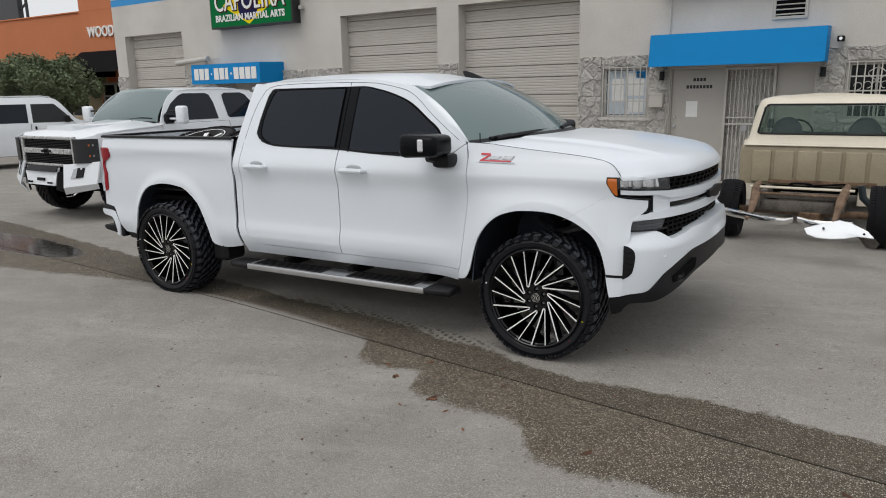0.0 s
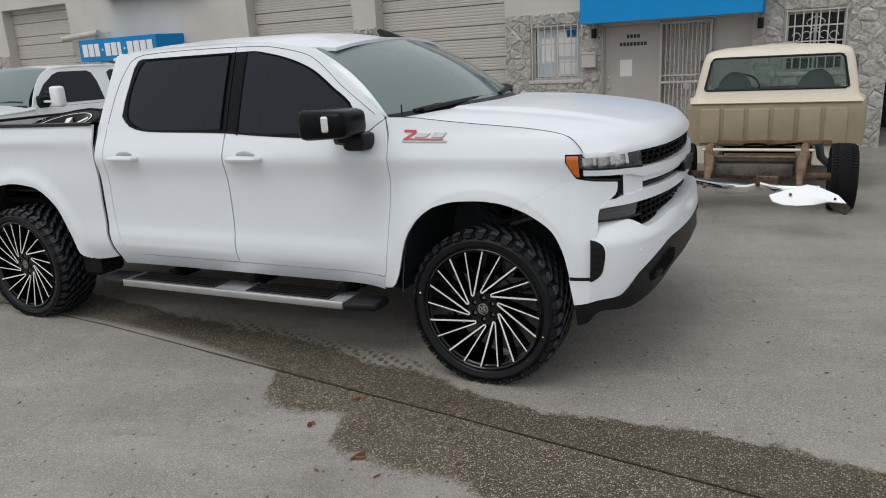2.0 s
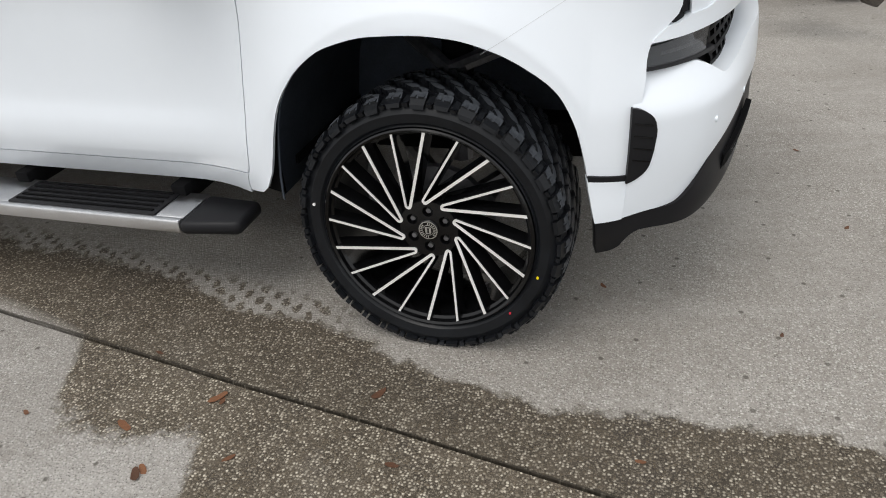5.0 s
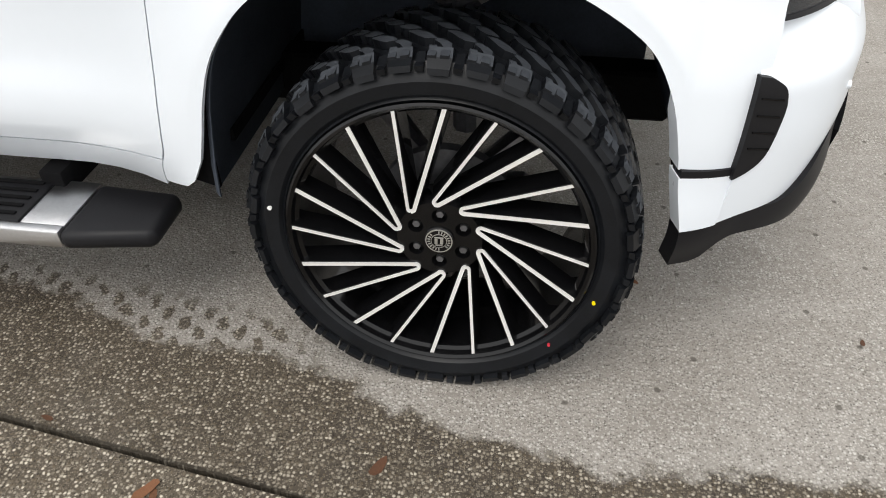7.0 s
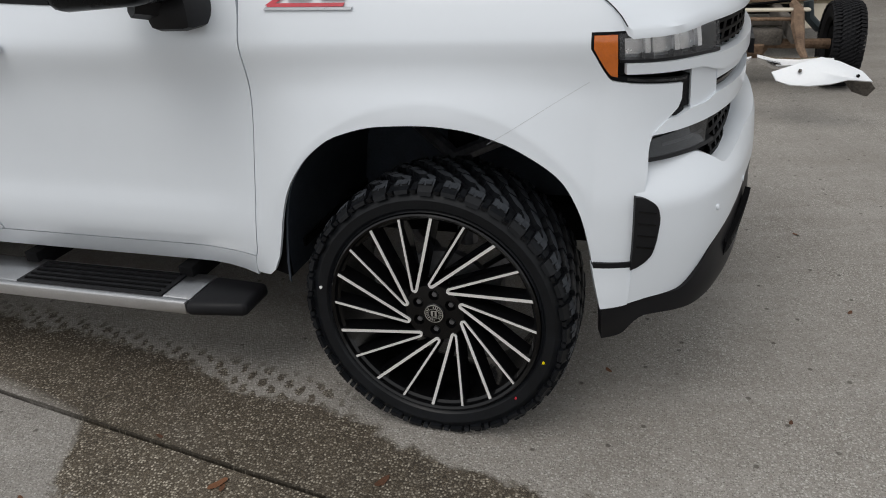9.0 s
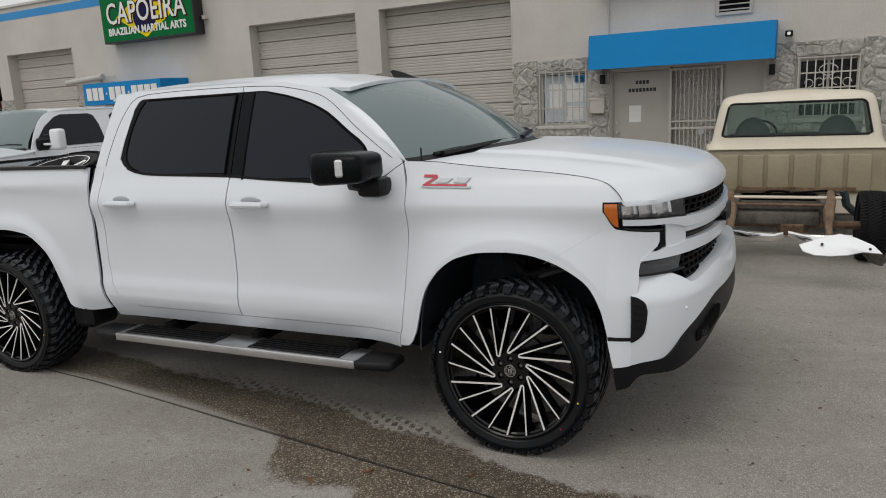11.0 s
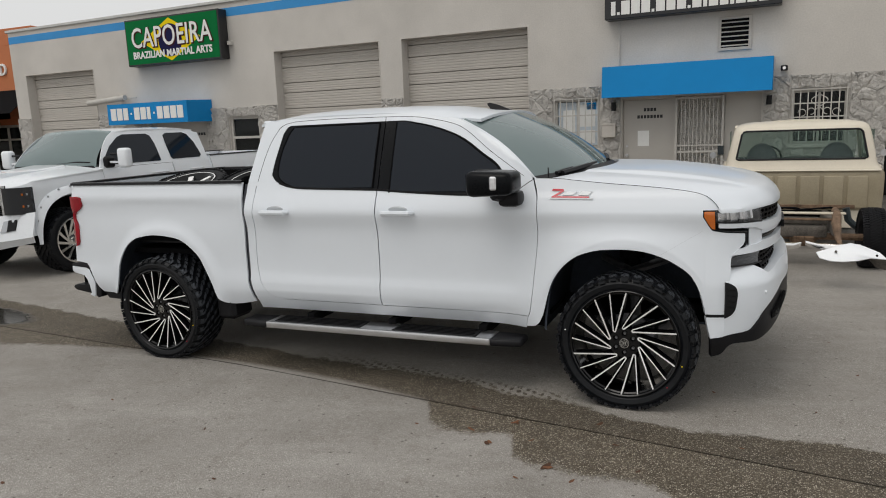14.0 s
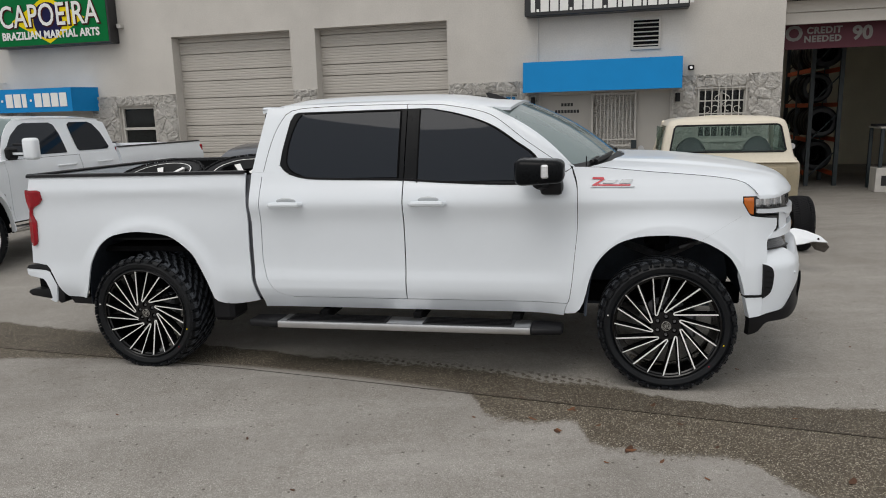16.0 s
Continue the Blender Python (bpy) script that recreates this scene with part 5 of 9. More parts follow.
# front fender
xs = sorted(set(span(-0.56, -0.499, 4) + span(-0.497, -0.38, 14) + span(-0.38, 0.36, 34) + span(0.36, 0.45, 10)))
two_sides("front_fender", by_cols(xs, arch_front, lambda x: hood_gap(x) - 0.0025, 44, shift=lambda x, z: (door_edge(z) + 0.56) * max(0, min(1, (-0.40 - x) / 0.16))), M_WHITE, label="white front wing with flared arch")
# dark inner shell that closes the panel gaps
two_sides("inner_shell", by_cols(span(-2.84, -0.50, 20), lambda x: 0.47, lambda x: 1.33, 12, lambda x, z: body_y(x, z) + 0.03), M_UNDER, thick=0.01)
# grey strip between cab and bed, coloured as the shade in their gap
two_sides("gap_seal", by_rows(span(0.52, 1.42, 20), lambda z: gap_edge(z) - 0.03, lambda z: gap_edge(z) + 0.03, 2, lambda x, z: PROFILE(z) + 0.022), M_SEAT, thick=0.01)
# arch lips and liners
for xc, arch, x0, x1 in ((0.0, arch_front, -0.492, 0.470), (-3.745, arch_rear, -4.262, -3.215)):
    line = [(x, arch(x)) for x in span(x0, x1, 44, True)]
    line = [(x0 - 0.004, 0.455)] + line + [(x1 + 0.006, 0.575)]
    grow = [(1 + 0.018 / math.hypot(x - xc, z - 0.5)) for x, z in line]
    rows = [[(x, body_y(x, max(z, 0.5)) + 0.013, z) for x, z in line]]
    rows += [[(xc + (x - xc) * g, body_y(x, max(z, 0.5)) + 0.013 + d, 0.5 + (z - 0.5) * g) for (x, z), g in zip(line, grow)] for d in (0.02, 0.4, 0.72)]
    two_sides("wheel_liner", rows, M_LINER, thick=0.006, label="dark wheel-arch liner")
    two_sides("inner_wheelhouse", [[(x, 0.74, z) for x in span(x0 - 0.02, x1 + 0.02, 2)] for z in (0.35, 0.7, 1.06)], M_LINER, thick=0.01)

# upper cab
rear_glass_l = curve_of([(1.372, -2.34), (1.385, -2.45), (1.405, -2.54), (1.43, -2.600), (1.46, -2.640), (1.51, -2.664), (1.58, -2.662), (1.783, -2.612), (1.85, -2.56)])
front_glass_r = curve_of([(1.33, -0.775), (1.491, -0.81), (1.606, -0.955), (1.724, -1.135), (1.791, -1.315), (1.827, -1.465), (1.848, -1.60)])
window_top = curve_of([(-2.665, 1.40), (-2.655, 1.55), (-2.61, 1.785), (-2.56, 1.85), (-1.60, 1.848), (-1.465, 1.827), (-1.315, 1.791), (-1.135, 1.724), (-0.955, 1.606), (-0.81, 1.491), (-0.775, 1.335), (-0.6, 1.426)])
roof_edge = curve_of([(-2.83, 1.87), (-2.75, 1.89), (-2.6, 1.903), (-2.2, 1.912), (-1.8, 1.908), (-1.5, 1.896), (-1.39, 1.88), (-1.172, 1.829), (-0.881, 1.627), (-0.593, 1.434)])
two_sides("roof_pillar", by_rows(span(1.405, 1.436, 3) + span(1.4375, 1.885, 14), lambda z: -2.87 + (z - 1.43) * 0.17, lambda z: -2.665 + max(0, (z - 1.5)) * 0.2, 5, lambda x, z: body_y(x, z) + (0.0016 if z < 1.437 else 0)), M_WHITE)
two_sides("door_frame", by_cols(span(-2.668, -0.60, 70), window_top, lambda x: max(roof_edge(x), window_top(x) + 0.012), 5), M_WHITE)
two_sides("window_trim", [[(x, body_y(x, z) + 0.005, z) for x in span(rear_glass_l(z), -1.735, 14)] for z in span(1.372, 1.852, 14)], M_PILLAR, thick=0.008, label="gloss black window surround")
two_sides("window_trim", [[(x, body_y(x, z) + 0.005, z) for x in span(-1.728, front_glass_r(z) + 0.004, 14)] for z in span(1.338, 1.852, 14)], M_PILLAR, thick=0.008, label="gloss black window surround")
two_sides("side_window", [[(x, body_y(x, z) - 0.001, z) for x in span(rear_glass_l(z) + 0.06, -1.775, 14)] for z in span(1.388, 1.838, 14)], M_TINT, thick=0.004, label="dark tinted glass")
two_sides("side_window", [[(x, body_y(x, z) - 0.001, z) for x in span(-1.635, front_glass_r(z) - 0.022, 14)] for z in span(1.356, 1.838, 14)], M_TINT, thick=0.004, label="dark tinted glass")
# black seals round the side glass
for s in (0, 1):
    fy = (lambda y: y) if s == 0 else (lambda y: 2 * YC - y)
    back = [(rear_glass_l(z) + 0.058, z) for z in span(1.40, 1.832, 16)]
    for line in (back, [(-1.775, z) for z in span(1.37, 1.836, 4)], [(x, 1.838) for x in span(-2.50, -1.775, 6)],
                 [(-1.637, z) for z in span(1.35, 1.838, 4)], [(front_glass_r(z) - 0.018, z) for z in span(1.36, 1.836, 18)]):
        part("window_seal", tube([(x, fy(body_y(x, z) - 0.0015), z) for x, z in line], 0.0055, 6), M_UNDER, truck, "black rubber seal")
two_sides("belt_trim", [[(x, body_y(x, belt(x)) - 0.004, belt(x) + dz_) for x in span(-2.58, -0.80, 24)] for dz_ in (0.0, 0.014)], M_TRIM, thick=0.012)

# shut lines round the doors' upper frames
for s in (0, 1):
    fy = (lambda y: y) if s == 0 else (lambda y: 2 * YC - y)
    seam = [(rear_edge(z) + 0.004, z) for z in span(1.44, 1.80, 10)] + [(-2.645, 1.838), (-2.60, 1.864), (-2.52, 1.878)] + [(x, roof_edge(x) - 0.027) for x in span(-2.4, -0.66, 36)]
    part("panel_line", tube([(x, fy(body_y(x, z) - 0.0002), z) for x, z in seam], 0.0019, 5), M_PILLAR, truck)
    part("panel_line", tube([(-1.732, fy(body_y(-1.732, z) - 0.0002), z) for z in span(1.845, roof_edge(-1.732) - 0.028, 4)], 0.0019, 5), M_PILLAR, truck)

# roof, windscreen, rear glass
rows = []
for x in span(-2.83, -1.02, 16):
    e = roof_edge(x) if x < -1.25 else roof_edge(-1.25) - 0.02 * (x + 1.25) / 0.23
    crown = 0.055 if x > -2.7 else 0.035
    y0 = body_y(x, min(1.9, e)) if x < -1.3 else 0.33 + (x + 1.3) * 0.10
    rows.append([(x + 0.06 * (1 - ((y - YC) / (YC - 0.33)) ** 2) * max(0, (x + 1.6) / 0.58), y, e + crown * (1 - (abs(y - YC) / (YC - y0)) ** 2.4)) for y in span(y0, 2 * YC - y0, 18)])
v, f = sheet(rows, 0.02, (0, 0, -1))
link_part("roof", mesh_of("roof", v, f, M_WHITE), truck, "white cab roof")
part("roof_spoiler", boxes([(-2.878, -2.80, 0.40, 2 * YC - 0.40, 1.868, 1.898)], 0.012), M_WHITE, truck, "", True)
ws_top = [(-1.14 + 0.16 * (1 - ((y - YC) / 0.77) ** 2), y, 1.836 + 0.048 * (1 - ((y - YC) / 0.77) ** 2)) for y in span(0.325, 2 * YC - 0.325, 16)]
ws_bot = [(-0.555 + 0.30 * (1 - (abs(y - YC) / 0.92) ** 2.2), y, 1.425 + 0.03 * (1 - ((y - YC) / 0.92) ** 2)) for y in span(0.15, 2 * YC - 0.15, 16)]
rows = []
for k in span(0, 1, 8):
    rows.append([tuple(Vector(a).lerp(Vector(b), k) + Vector((0.03, 0, 0.03)) * math.sin(math.pi * k)) for a, b in zip(ws_top, ws_bot)])
v, f = sheet(rows)
ws = link_part("windscreen", mesh_of("windscreen", v, f, M_WSHIELD), truck, "clear windscreen with a sky reflection")
ws.visible_shadow = False
for s in (1, -1):
    # pillar between screen and door
    a = [(x, roof_edge(x)) for x in span(-1.25, -0.58, 14)]
    rr = []
    for i, (x, z) in enumerate(a):
        k = i / 14
        p = Vector(rows[0][0]).lerp(Vector(rows[-1][0]), k) + Vector((0.03, 0, 0.03)) * math.sin(math.pi * k)
        q = Vector((x, body_y(x, z), z))
        rr.append([tuple(q), tuple(q.lerp(p, 0.5) + Vector((0.004, -0.006, 0.006))), tuple(p)])
    rr = [[(x, y if s == 1 else 2 * YC - y, z) for x, y, z in r] for r in rr]
    v, f = sheet(rr, 0.012, (0, s, -0.3))
    bm = bmesh.new()
    vs = [bm.verts.new(p) for p in v]
    for q in f:
        bm.faces.new([vs[i] for i in q])
    part("windscreen_pillar", bm, M_WHITE, truck)
v, f = sheet([[(-2.86, y, 1.42) for y in span(0.22, 2 * YC - 0.22, 6)], [(-2.83, y, 1.86) for y in span(0.36, 2 * YC - 0.36, 6)]], 0.01, (1, 0, 0))
link_part("rear_window", mesh_of("rear_window", v, f, M_TINT), truck, "dark rear glass")
part("cab_back", box(-2.86, -2.84, 0.14, 2 * YC - 0.14, 0.5, 1.43), M_WHITE, truck, "", False)
# cowl, wipers, aerial fin, washer
v, f = sheet([[(p[0] - 0.030, p[1], p[2] + 0.024) for p in ws_bot], [(p[0] + 0.01, p[1], p[2] + 0.004) for p in ws_bot], [(p[0] + 0.08, p[1], p[2] - 0.012) for p in ws_bot]])
link_part("cowl", mesh_of("cowl", v, f, M_TRIM), truck, "black plastic cowl")
bm = bmesh.new()
bm_tube(bm, [(-0.44, 0.30, 1.452), (-0.37, 0.55, 1.468), (-0.33, 0.80, 1.480), (-0.30, 1.06, 1.482)], [0.020, 0.020, 0.016, 0.010], 6)
bm_tube(bm, [(-0.29, 1.15, 1.482), (-0.34, 1.4, 1.50), (-0.42, 1.75, 1.50)], [0.018, 0.018, 0.012], 6)
bm_tube(bm, [(-0.47, 0.26, 1.456), (-0.40, 0.62, 1.478)], 0.014, 6)
part("wiper", bm, M_TRIM, truck)
part("antenna", tube([(-0.50, 0.165, 1.43), (-0.50, 0.165, 1.50)], 0.004, 6), M_TRIM, truck)
bm = bmesh.new()
pts = [(-1.17, 1.895), (-1.30, 1.905), (-1.345, 1.962), (-1.32, 1.970), (-1.25, 1.950), (-1.13, 1.90)]
FIN_Y = 1.44
for y in (FIN_Y - 0.03, FIN_Y + 0.03):
    bm.faces.new([bm.verts.new((x, y if z < 1.94 else FIN_Y + (y - FIN_Y) * 0.3, z)) for x, z in pts])
bm.verts.ensure_lookup_table()
for i in range(6):
    bm.faces.new((bm.verts[i], bm.verts[(i + 1) % 6], bm.verts[6 + (i + 1) % 6], bm.verts[6 + i]))
part("aerial_fin", bm, M_TRIM, truck, "black shark-fin aerial", False)

# hood
def hood_edge(k):
    x = -0.475 + (0.552 + 0.475) * k
    z = hood_gap(x)
    return x, body_y(x, z) + 0.006, z


zc_curve = curve_of([(0, 1.462), (0.3, 1.449), (0.6, 1.412), (0.8, 1.372), (0.92, 1.335), (0.985, 1.275), (1.0, 1.243)])
bulge_curve = curve_of([(0, 0), (0.06, 0.14), (0.24, 0.46), (0.335, 0.56), (0.36, 0.80), (0.40, 0.92), (0.6, 0.97), (1, 1.0)])
rows = []
for k in sorted(span(0, 0.9, 18) + span(0.92, 1, 6)):
    row = []
    xe, ye, ze = hood_edge(k)
    for q in span(-1, 1, 64):
        c = 1 - abs(q)
        xr = -0.475 + 0.25 * (1 - abs(q) ** 2.2)
        cs = min(1.0, abs(q) * (YC - ye) / (YC - 0.058)) ** (1 / 0.9)
        xf = 0.45 + (0.405 + 0.042 * smooth((math.degrees(math.acos(cs)) - 30) / 35)) * math.sqrt(1 - cs * cs) ** 0.9
        x = xr + (xf - xr) * k
        if q == -1:
            over = x - xe
        x -= over * smooth((abs(q) - 0.75) / 0.25)
        fade = 1 - smooth((k - 0.86) / 0.14)
        b = bulge_curve(c) * fade + (c ** 0.6) * (1 - fade)
        z = ze + (zc_curve(k) - ze) * b
        row.append((x, YC + q * (YC - ye), z))
    rows.append(row)
v, f = sheet(rows, 0.02, (0, 0, -1))
link_part("hood", mesh_of("hood", v, f, M_WHITE, True, 0.9), truck, "white sculpted hood")
two_sides("hood_seal", [[(x, y + 0.004, z - dz_) for x, y, z in [hood_edge(k) for k in span(0, 0.93, 24)]] for dz_ in (0.0035, 0.04)], M_PILLAR, thick=0.003)
for s in (0, 1):
    line = [hood_edge(k) for k in span(0, 0.985, 60)]
    part("panel_line", tube([(x, y - 0.0065 if s == 0 else 2 * YC - y + 0.0065, z - 0.0012) for x, y, z in line], 0.0017, 5), M_PILLAR, truck)

# front end: every panel is a patch of one rounded front surface
front_x = curve_of([(0.20, 0.76), (0.35, 0.83), (0.45, 0.90), (0.55, 0.945), (0.70, 0.965), (0.85, 0.955), (0.92, 0.91), (1.00, 0.885), (1.15, 0.87), (1.24, 0.845), (1.30, 0.80)])


front_more = curve_of([(0.2, -0.03), (0.5, -0.042), (0.85, -0.042), (0.93, -0.01), (1.0, 0.016), (1.15, 0.023), (1.24, 0.040), (1.30, 0.043)])


def front_pt(a, z, off=0.0):
    """a: degrees round the front, 0 at the wing and 90 at the middle."""
    s, c = math.sin(radians(a)), math.cos(radians(a))
    x0 = 0.45
    xc = front_x(z) + off + front_more(z) * smooth((a - 30) / 35)
    e = 0.90
    x = x0 + (xc - x0) * max(0, s) ** e
    y0 = body_y(min(x, 0.70), z)
    return Vector((x, YC - (YC - y0 + off) * max(0, c) ** e, z))


def a_at(x):
    """The angle at which the front surface has this x, as a function of the height."""
    return lambda z: math.degrees(math.asin(max(0.0, min(1.0, (x - 0.45) / (front_x(z) - 0.45))) ** (1 / 0.90)))


def front_patch(name, a0, a1, zb, zt, mat_, off=0.0, thick=0.02, na=14, nz=6, label="", shape=None):
    zb = zb if callable(zb) else (lambda a, k=zb: k)
    zt = zt if callable(zt) else (lambda a, k=zt: k)
    half = []
    fa0 = a0 if callable(a0) else (lambda z, k=a0: k)
    fa1 = a1 if callable(a1) else (lambda z, k=a1: k)
    for s_ in span(0, 1, na):
        col = []
        for q_ in span(0, 1, nz):
            z = 0.9
            for _ in range(8):
                a = fa0(z) + (fa1(z) - fa0(z)) * s_
                z = zb(a) + (zt(a) - zb(a)) * q_
            col.append(front_pt(a, z, off(a, z) if callable(off) else off))
        half.append(col)
    whole = fa1(0.9) >= 89.9
    sets = [half] if not whole else [half + [[Vector((p.x, 2 * YC - p.y, p.z)) for p in r] for r in half[-2::-1]]]
    if not whole:
        sets.append([[Vector((p.x, 2 * YC - p.y, p.z)) for p in r] for r in half])
    for s in sets:
        v, f = sheet(s)
        k = len(v)
        nr, nc = len(s), len(s[0])
        mid = Vector((0.2, YC, 0))
        v2 = [p + (Vector((mid.x, mid.y, p.z)) - p).normalized() * thick for p in v]
        rim = [j for j in range(nc)] + [i * nc + nc - 1 for i in range(1, nr)] + [(nr - 1) * nc + j for j in range(nc - 2, -1, -1)] + [i * nc for i in range(nr - 2, 0, -1)]
        f = f + [tuple(k + q for q in t_[::-1]) for t_ in f] + [(b, a, a + k, b + k) for a, b in zip(rim, rim[1:] + rim[:1])]
        bm = bmesh.new()
        vs = [bm.verts.new(p) for p in v + v2]
        for q in f:
            bm.faces.new([vs[i] for i in q])
        part(name, bm, mat_, truck, label, True, 0.6)


front_patch("front_core", lambda z: a_at(0.475 + 0.30 * max(0, 0.66 - z))(z), 90, 0.42, 1.235, M_UNDER, -0.05, 0.05, 20, 8)
nose_top = curve_of([(0, 1.198), (1.0, 1.180), (2.5, 1.154), (4.5, 1.126), (5.5, 1.116), (7.5, 1.111), (30, 1.084)])
nose_edge = curve_of([(0.61, 12.4), (0.635, 13.7), (0.66, 14.0), (0.75, 14.4), (0.80, 15.0), (0.86, 15.8), (0.885, 16.6), (0.94, 17.9), (0.97, 19.5), (1.03, 29.2), (1.045, 29.8), (1.09, 30.0)])
base = curve_of([(8, 1.168), (38.5, 1.150), (48, 1.142), (90, 1.135)])
front_patch("wing_nose", lambda z: a_at(arch_nose(z))(z), nose_edge, 0.621, nose_top, M_WHITE, lambda a, z: 0.004 * smooth(a / 9), 0.05, 26, 22, "white wing end")
front_patch("wing_top", 0, 11.0, 1.238, lambda a: max(1.240, hood_gap(front_pt(a, 1.24).x) - 0.0045), M_WHITE, 0.0, 0.02, 8, 4)
front_patch("lamp_surround", 0.2, 31.5, lambda a: nose_top(a) + 0.0006, lambda a: nose_top(a) + 0.016, M_PILLAR, -0.006, 0.05, 24, 2, "black lamp bracket")
front_patch("lamp_surround", 30.4, 33.6, 1.018, 1.1, M_PILLAR, -0.006, 0.05, 3, 6)
front_patch("lamp_surround", 27.2, 31.4, lambda a: 1.000 + 0.0035 * (a - 29), lambda a: 1.016 + 0.006 * (a - 29), M_PILLAR, -0.006, 0.05, 4, 2)
front_patch("running_lamp", 10.5, 32.0, lambda a: nose_top(a) + 0.006, lambda a: nose_top(a) + 0.0125, M_DARKLENS, -0.001, 0.006, 20, 1, "smoked running lamp strip")
front_patch("lamp_surround", 7.3, 9.8, 1.125, 1.235, M_PILLAR, -0.01, 0.04, 2, 4)
front_patch("lamp_surround", 0.0, 48, 1.228, 1.238, M_PILLAR, -0.006, 0.04, 30, 1)
front_patch("lamp_surround", 0.0, 0.9, 1.18, 1.236, M_PILLAR, -0.002, 0.03, 1, 3)
front_patch("turn_lamp", 0.7, 7.5, lambda a: nose_top(a) + 0.012, 1.230, M_AMBER, 0.001, 0.02, 10, 10, "amber turn signal lens")
front_patch("lamp_bowl", 8, 38.5, 1.145, 1.229, M_LAMPBOWL, -0.034, 0.01, 24, 4, "bright lamp reflector")
for a in (9.0, 19.8, 29.4):
    front_patch("lamp_unit", a, a + 8.4, lambda q: base(q) + 0.012, lambda q: 1.222, M_LAMPUNIT, -0.020, 0.012, 5, 3, "bright lamp chamber")
    front_patch("lamp_fin", a + 7.4, a + 9.2, lambda q: base(q) + 0.016, 1.221, M_LAMPBOWL, -0.004, 0.03, 2, 3, "bright lamp fin")
    front_patch("lamp_divider", a + 6.6, a + 10.2, base, lambda q: base(q) + 0.016, M_TRIM, -0.003, 0.03, 3, 1)
    front_patch("lamp_shade", a, a + 9.4, 1.219, 1.229, M_TRIM, -0.008, 0.02, 4, 1)
front_patch("lamp_block", 38.6, 46, base, 1.229, M_PILLAR, -0.008, 0.03, 5, 3, "black lamp end block")
front_patch("lamp_lens", 8.0, 46.3, base, 1.232, M_LAMPGLASS, 0.003, 0.003, 26, 4, "clear headlamp lens")
front_patch("lamp_base", 8.2, 46.5, lambda a: base(a) - 0.007, lambda a: base(a) + 0.001, M_TRIM, 0.004, 0.04, 20, 1, "black lamp surround")
front_patch("upper_grille", 46.6, 90, base, 1.236, M_UNDER, -0.03, 0.01, 14, 4, "black upper grille")
for k in range(3):
    front_patch("grille_bar", 46.6, 90, lambda a, k=k: base(a) + 0.008 + k * 0.028, lambda a, k=k: base(a) + 0.017 + k * 0.028, M_GRILLE, -0.008, 0.02, 14, 1)
for k in range(9):
    front_patch("grille_post", lambda z, k=k: 48 + k * 4.8 + (z - 1.14) * 45, lambda z, k=k: 49.6 + k * 4.8 + (z - 1.14) * 45, base, 1.232, M_GRILLE, -0.010, 0.02, 1, 3)
front_patch("upper_bar", 10, 90, lambda a: base(a) - 0.035 - 0.02 * smooth((a - 36) / 10), lambda a: base(a) - 0.008, M_WHITE, 0.014, 0.06, 40, 5, "white bar between grille openings")
front_patch("middle_bar", 33.8, 46, 0.985, 1.128, M_WHITE, 0.0, 0.05, 8, 8, "white panel beside the slot")
front_patch("middle_bar", 45.8, 90, 1.060, 1.100, M_WHITE, 0.002, 0.05, 20, 3)
front_patch("lower_bar", nose_edge, 90, 0.966, lambda a: 1.000 + 0.012 * smooth((a - 28) / 6) + 0.012 * smooth((a - 40) / 6), M_WHITE, 0.008, 0.05, 34, 4, "white bar under the slot")
front_patch("slot", 45.5, 90, 1.018, 1.064, M_TRIM, -0.022, 0.03, 10, 2, "narrow dark slot")
front_patch("slot_bar", 46.5, 80, 1.036, 1.044, M_GLOSSBLACK, -0.012, 0.02, 8, 1)
front_patch("emblem", 80, 90, lambda a: 1.010 + (0 if a > 86 else 0.016), lambda a: 1.090 - (0 if a > 86 else 0.016), M_TRIM, 0.03, 0.02, 5, 3, "dark plain emblem plate")
front_patch("lower_lamp", lambda z: nose_edge(z) + 0.4, lambda z: 42 + (z - 0.95) * 60, 0.905, lambda a: 0.953 + 0.0006 * (a - 18), M_DARKLENS, -0.004, 0.01, 16, 3, "smoked lower lamp")
front_patch("lamp_backing", lambda z: nose_edge(z) + 0.4, lambda z: 42 + (z - 0.95) * 60, 0.905, 0.960, M_LAMPBOWL, -0.045, 0.01, 16, 3)
front_patch("lamp_stripe", 23, 40, 0.926, 0.934, M_LAMPBOWL, -0.012, 0.01, 8, 1)
front_patch("lamp_surround", lambda z: nose_edge(z) + 0.2, 43, 0.897, 0.906, M_TRIM, 0.0, 0.04, 14, 1)
front_patch("lower_grille", 41, 90, 0.80, 0.975, M_UNDER, -0.055, 0.01, 14, 5, "black lower grille")
for k in range(6):
    z = 0.815 + k * 0.027
    front_patch("grille_bar", 43, 90, z, z + 0.011, M_GRILLE, -0.032, 0.02, 14, 1)
for k in range(10):
    front_patch("grille_post", lambda z, k=k: 45 + k * 4.5 + (z - 0.9) * 30, lambda z, k=k: 46.4 + k * 4.5 + (z - 0.9) * 30, 0.82, 0.965, M_GRILLE, -0.034, 0.02, 1, 4)
low_edge = curve_of([(0, 0.474), (4, 0.479), (11, 0.488), (19, 0.505), (25, 0.512), (28, 0.519), (32, 0.560), (37, 0.622), (43.6, 0.666), (50, 0.699), (62, 0.738), (90, 0.75)])
top_edge = curve_of([(0, 0.897), (33, 0.893), (38, 0.872), (44, 0.838), (55, 0.850), (65, 0.872), (90, 0.885)])


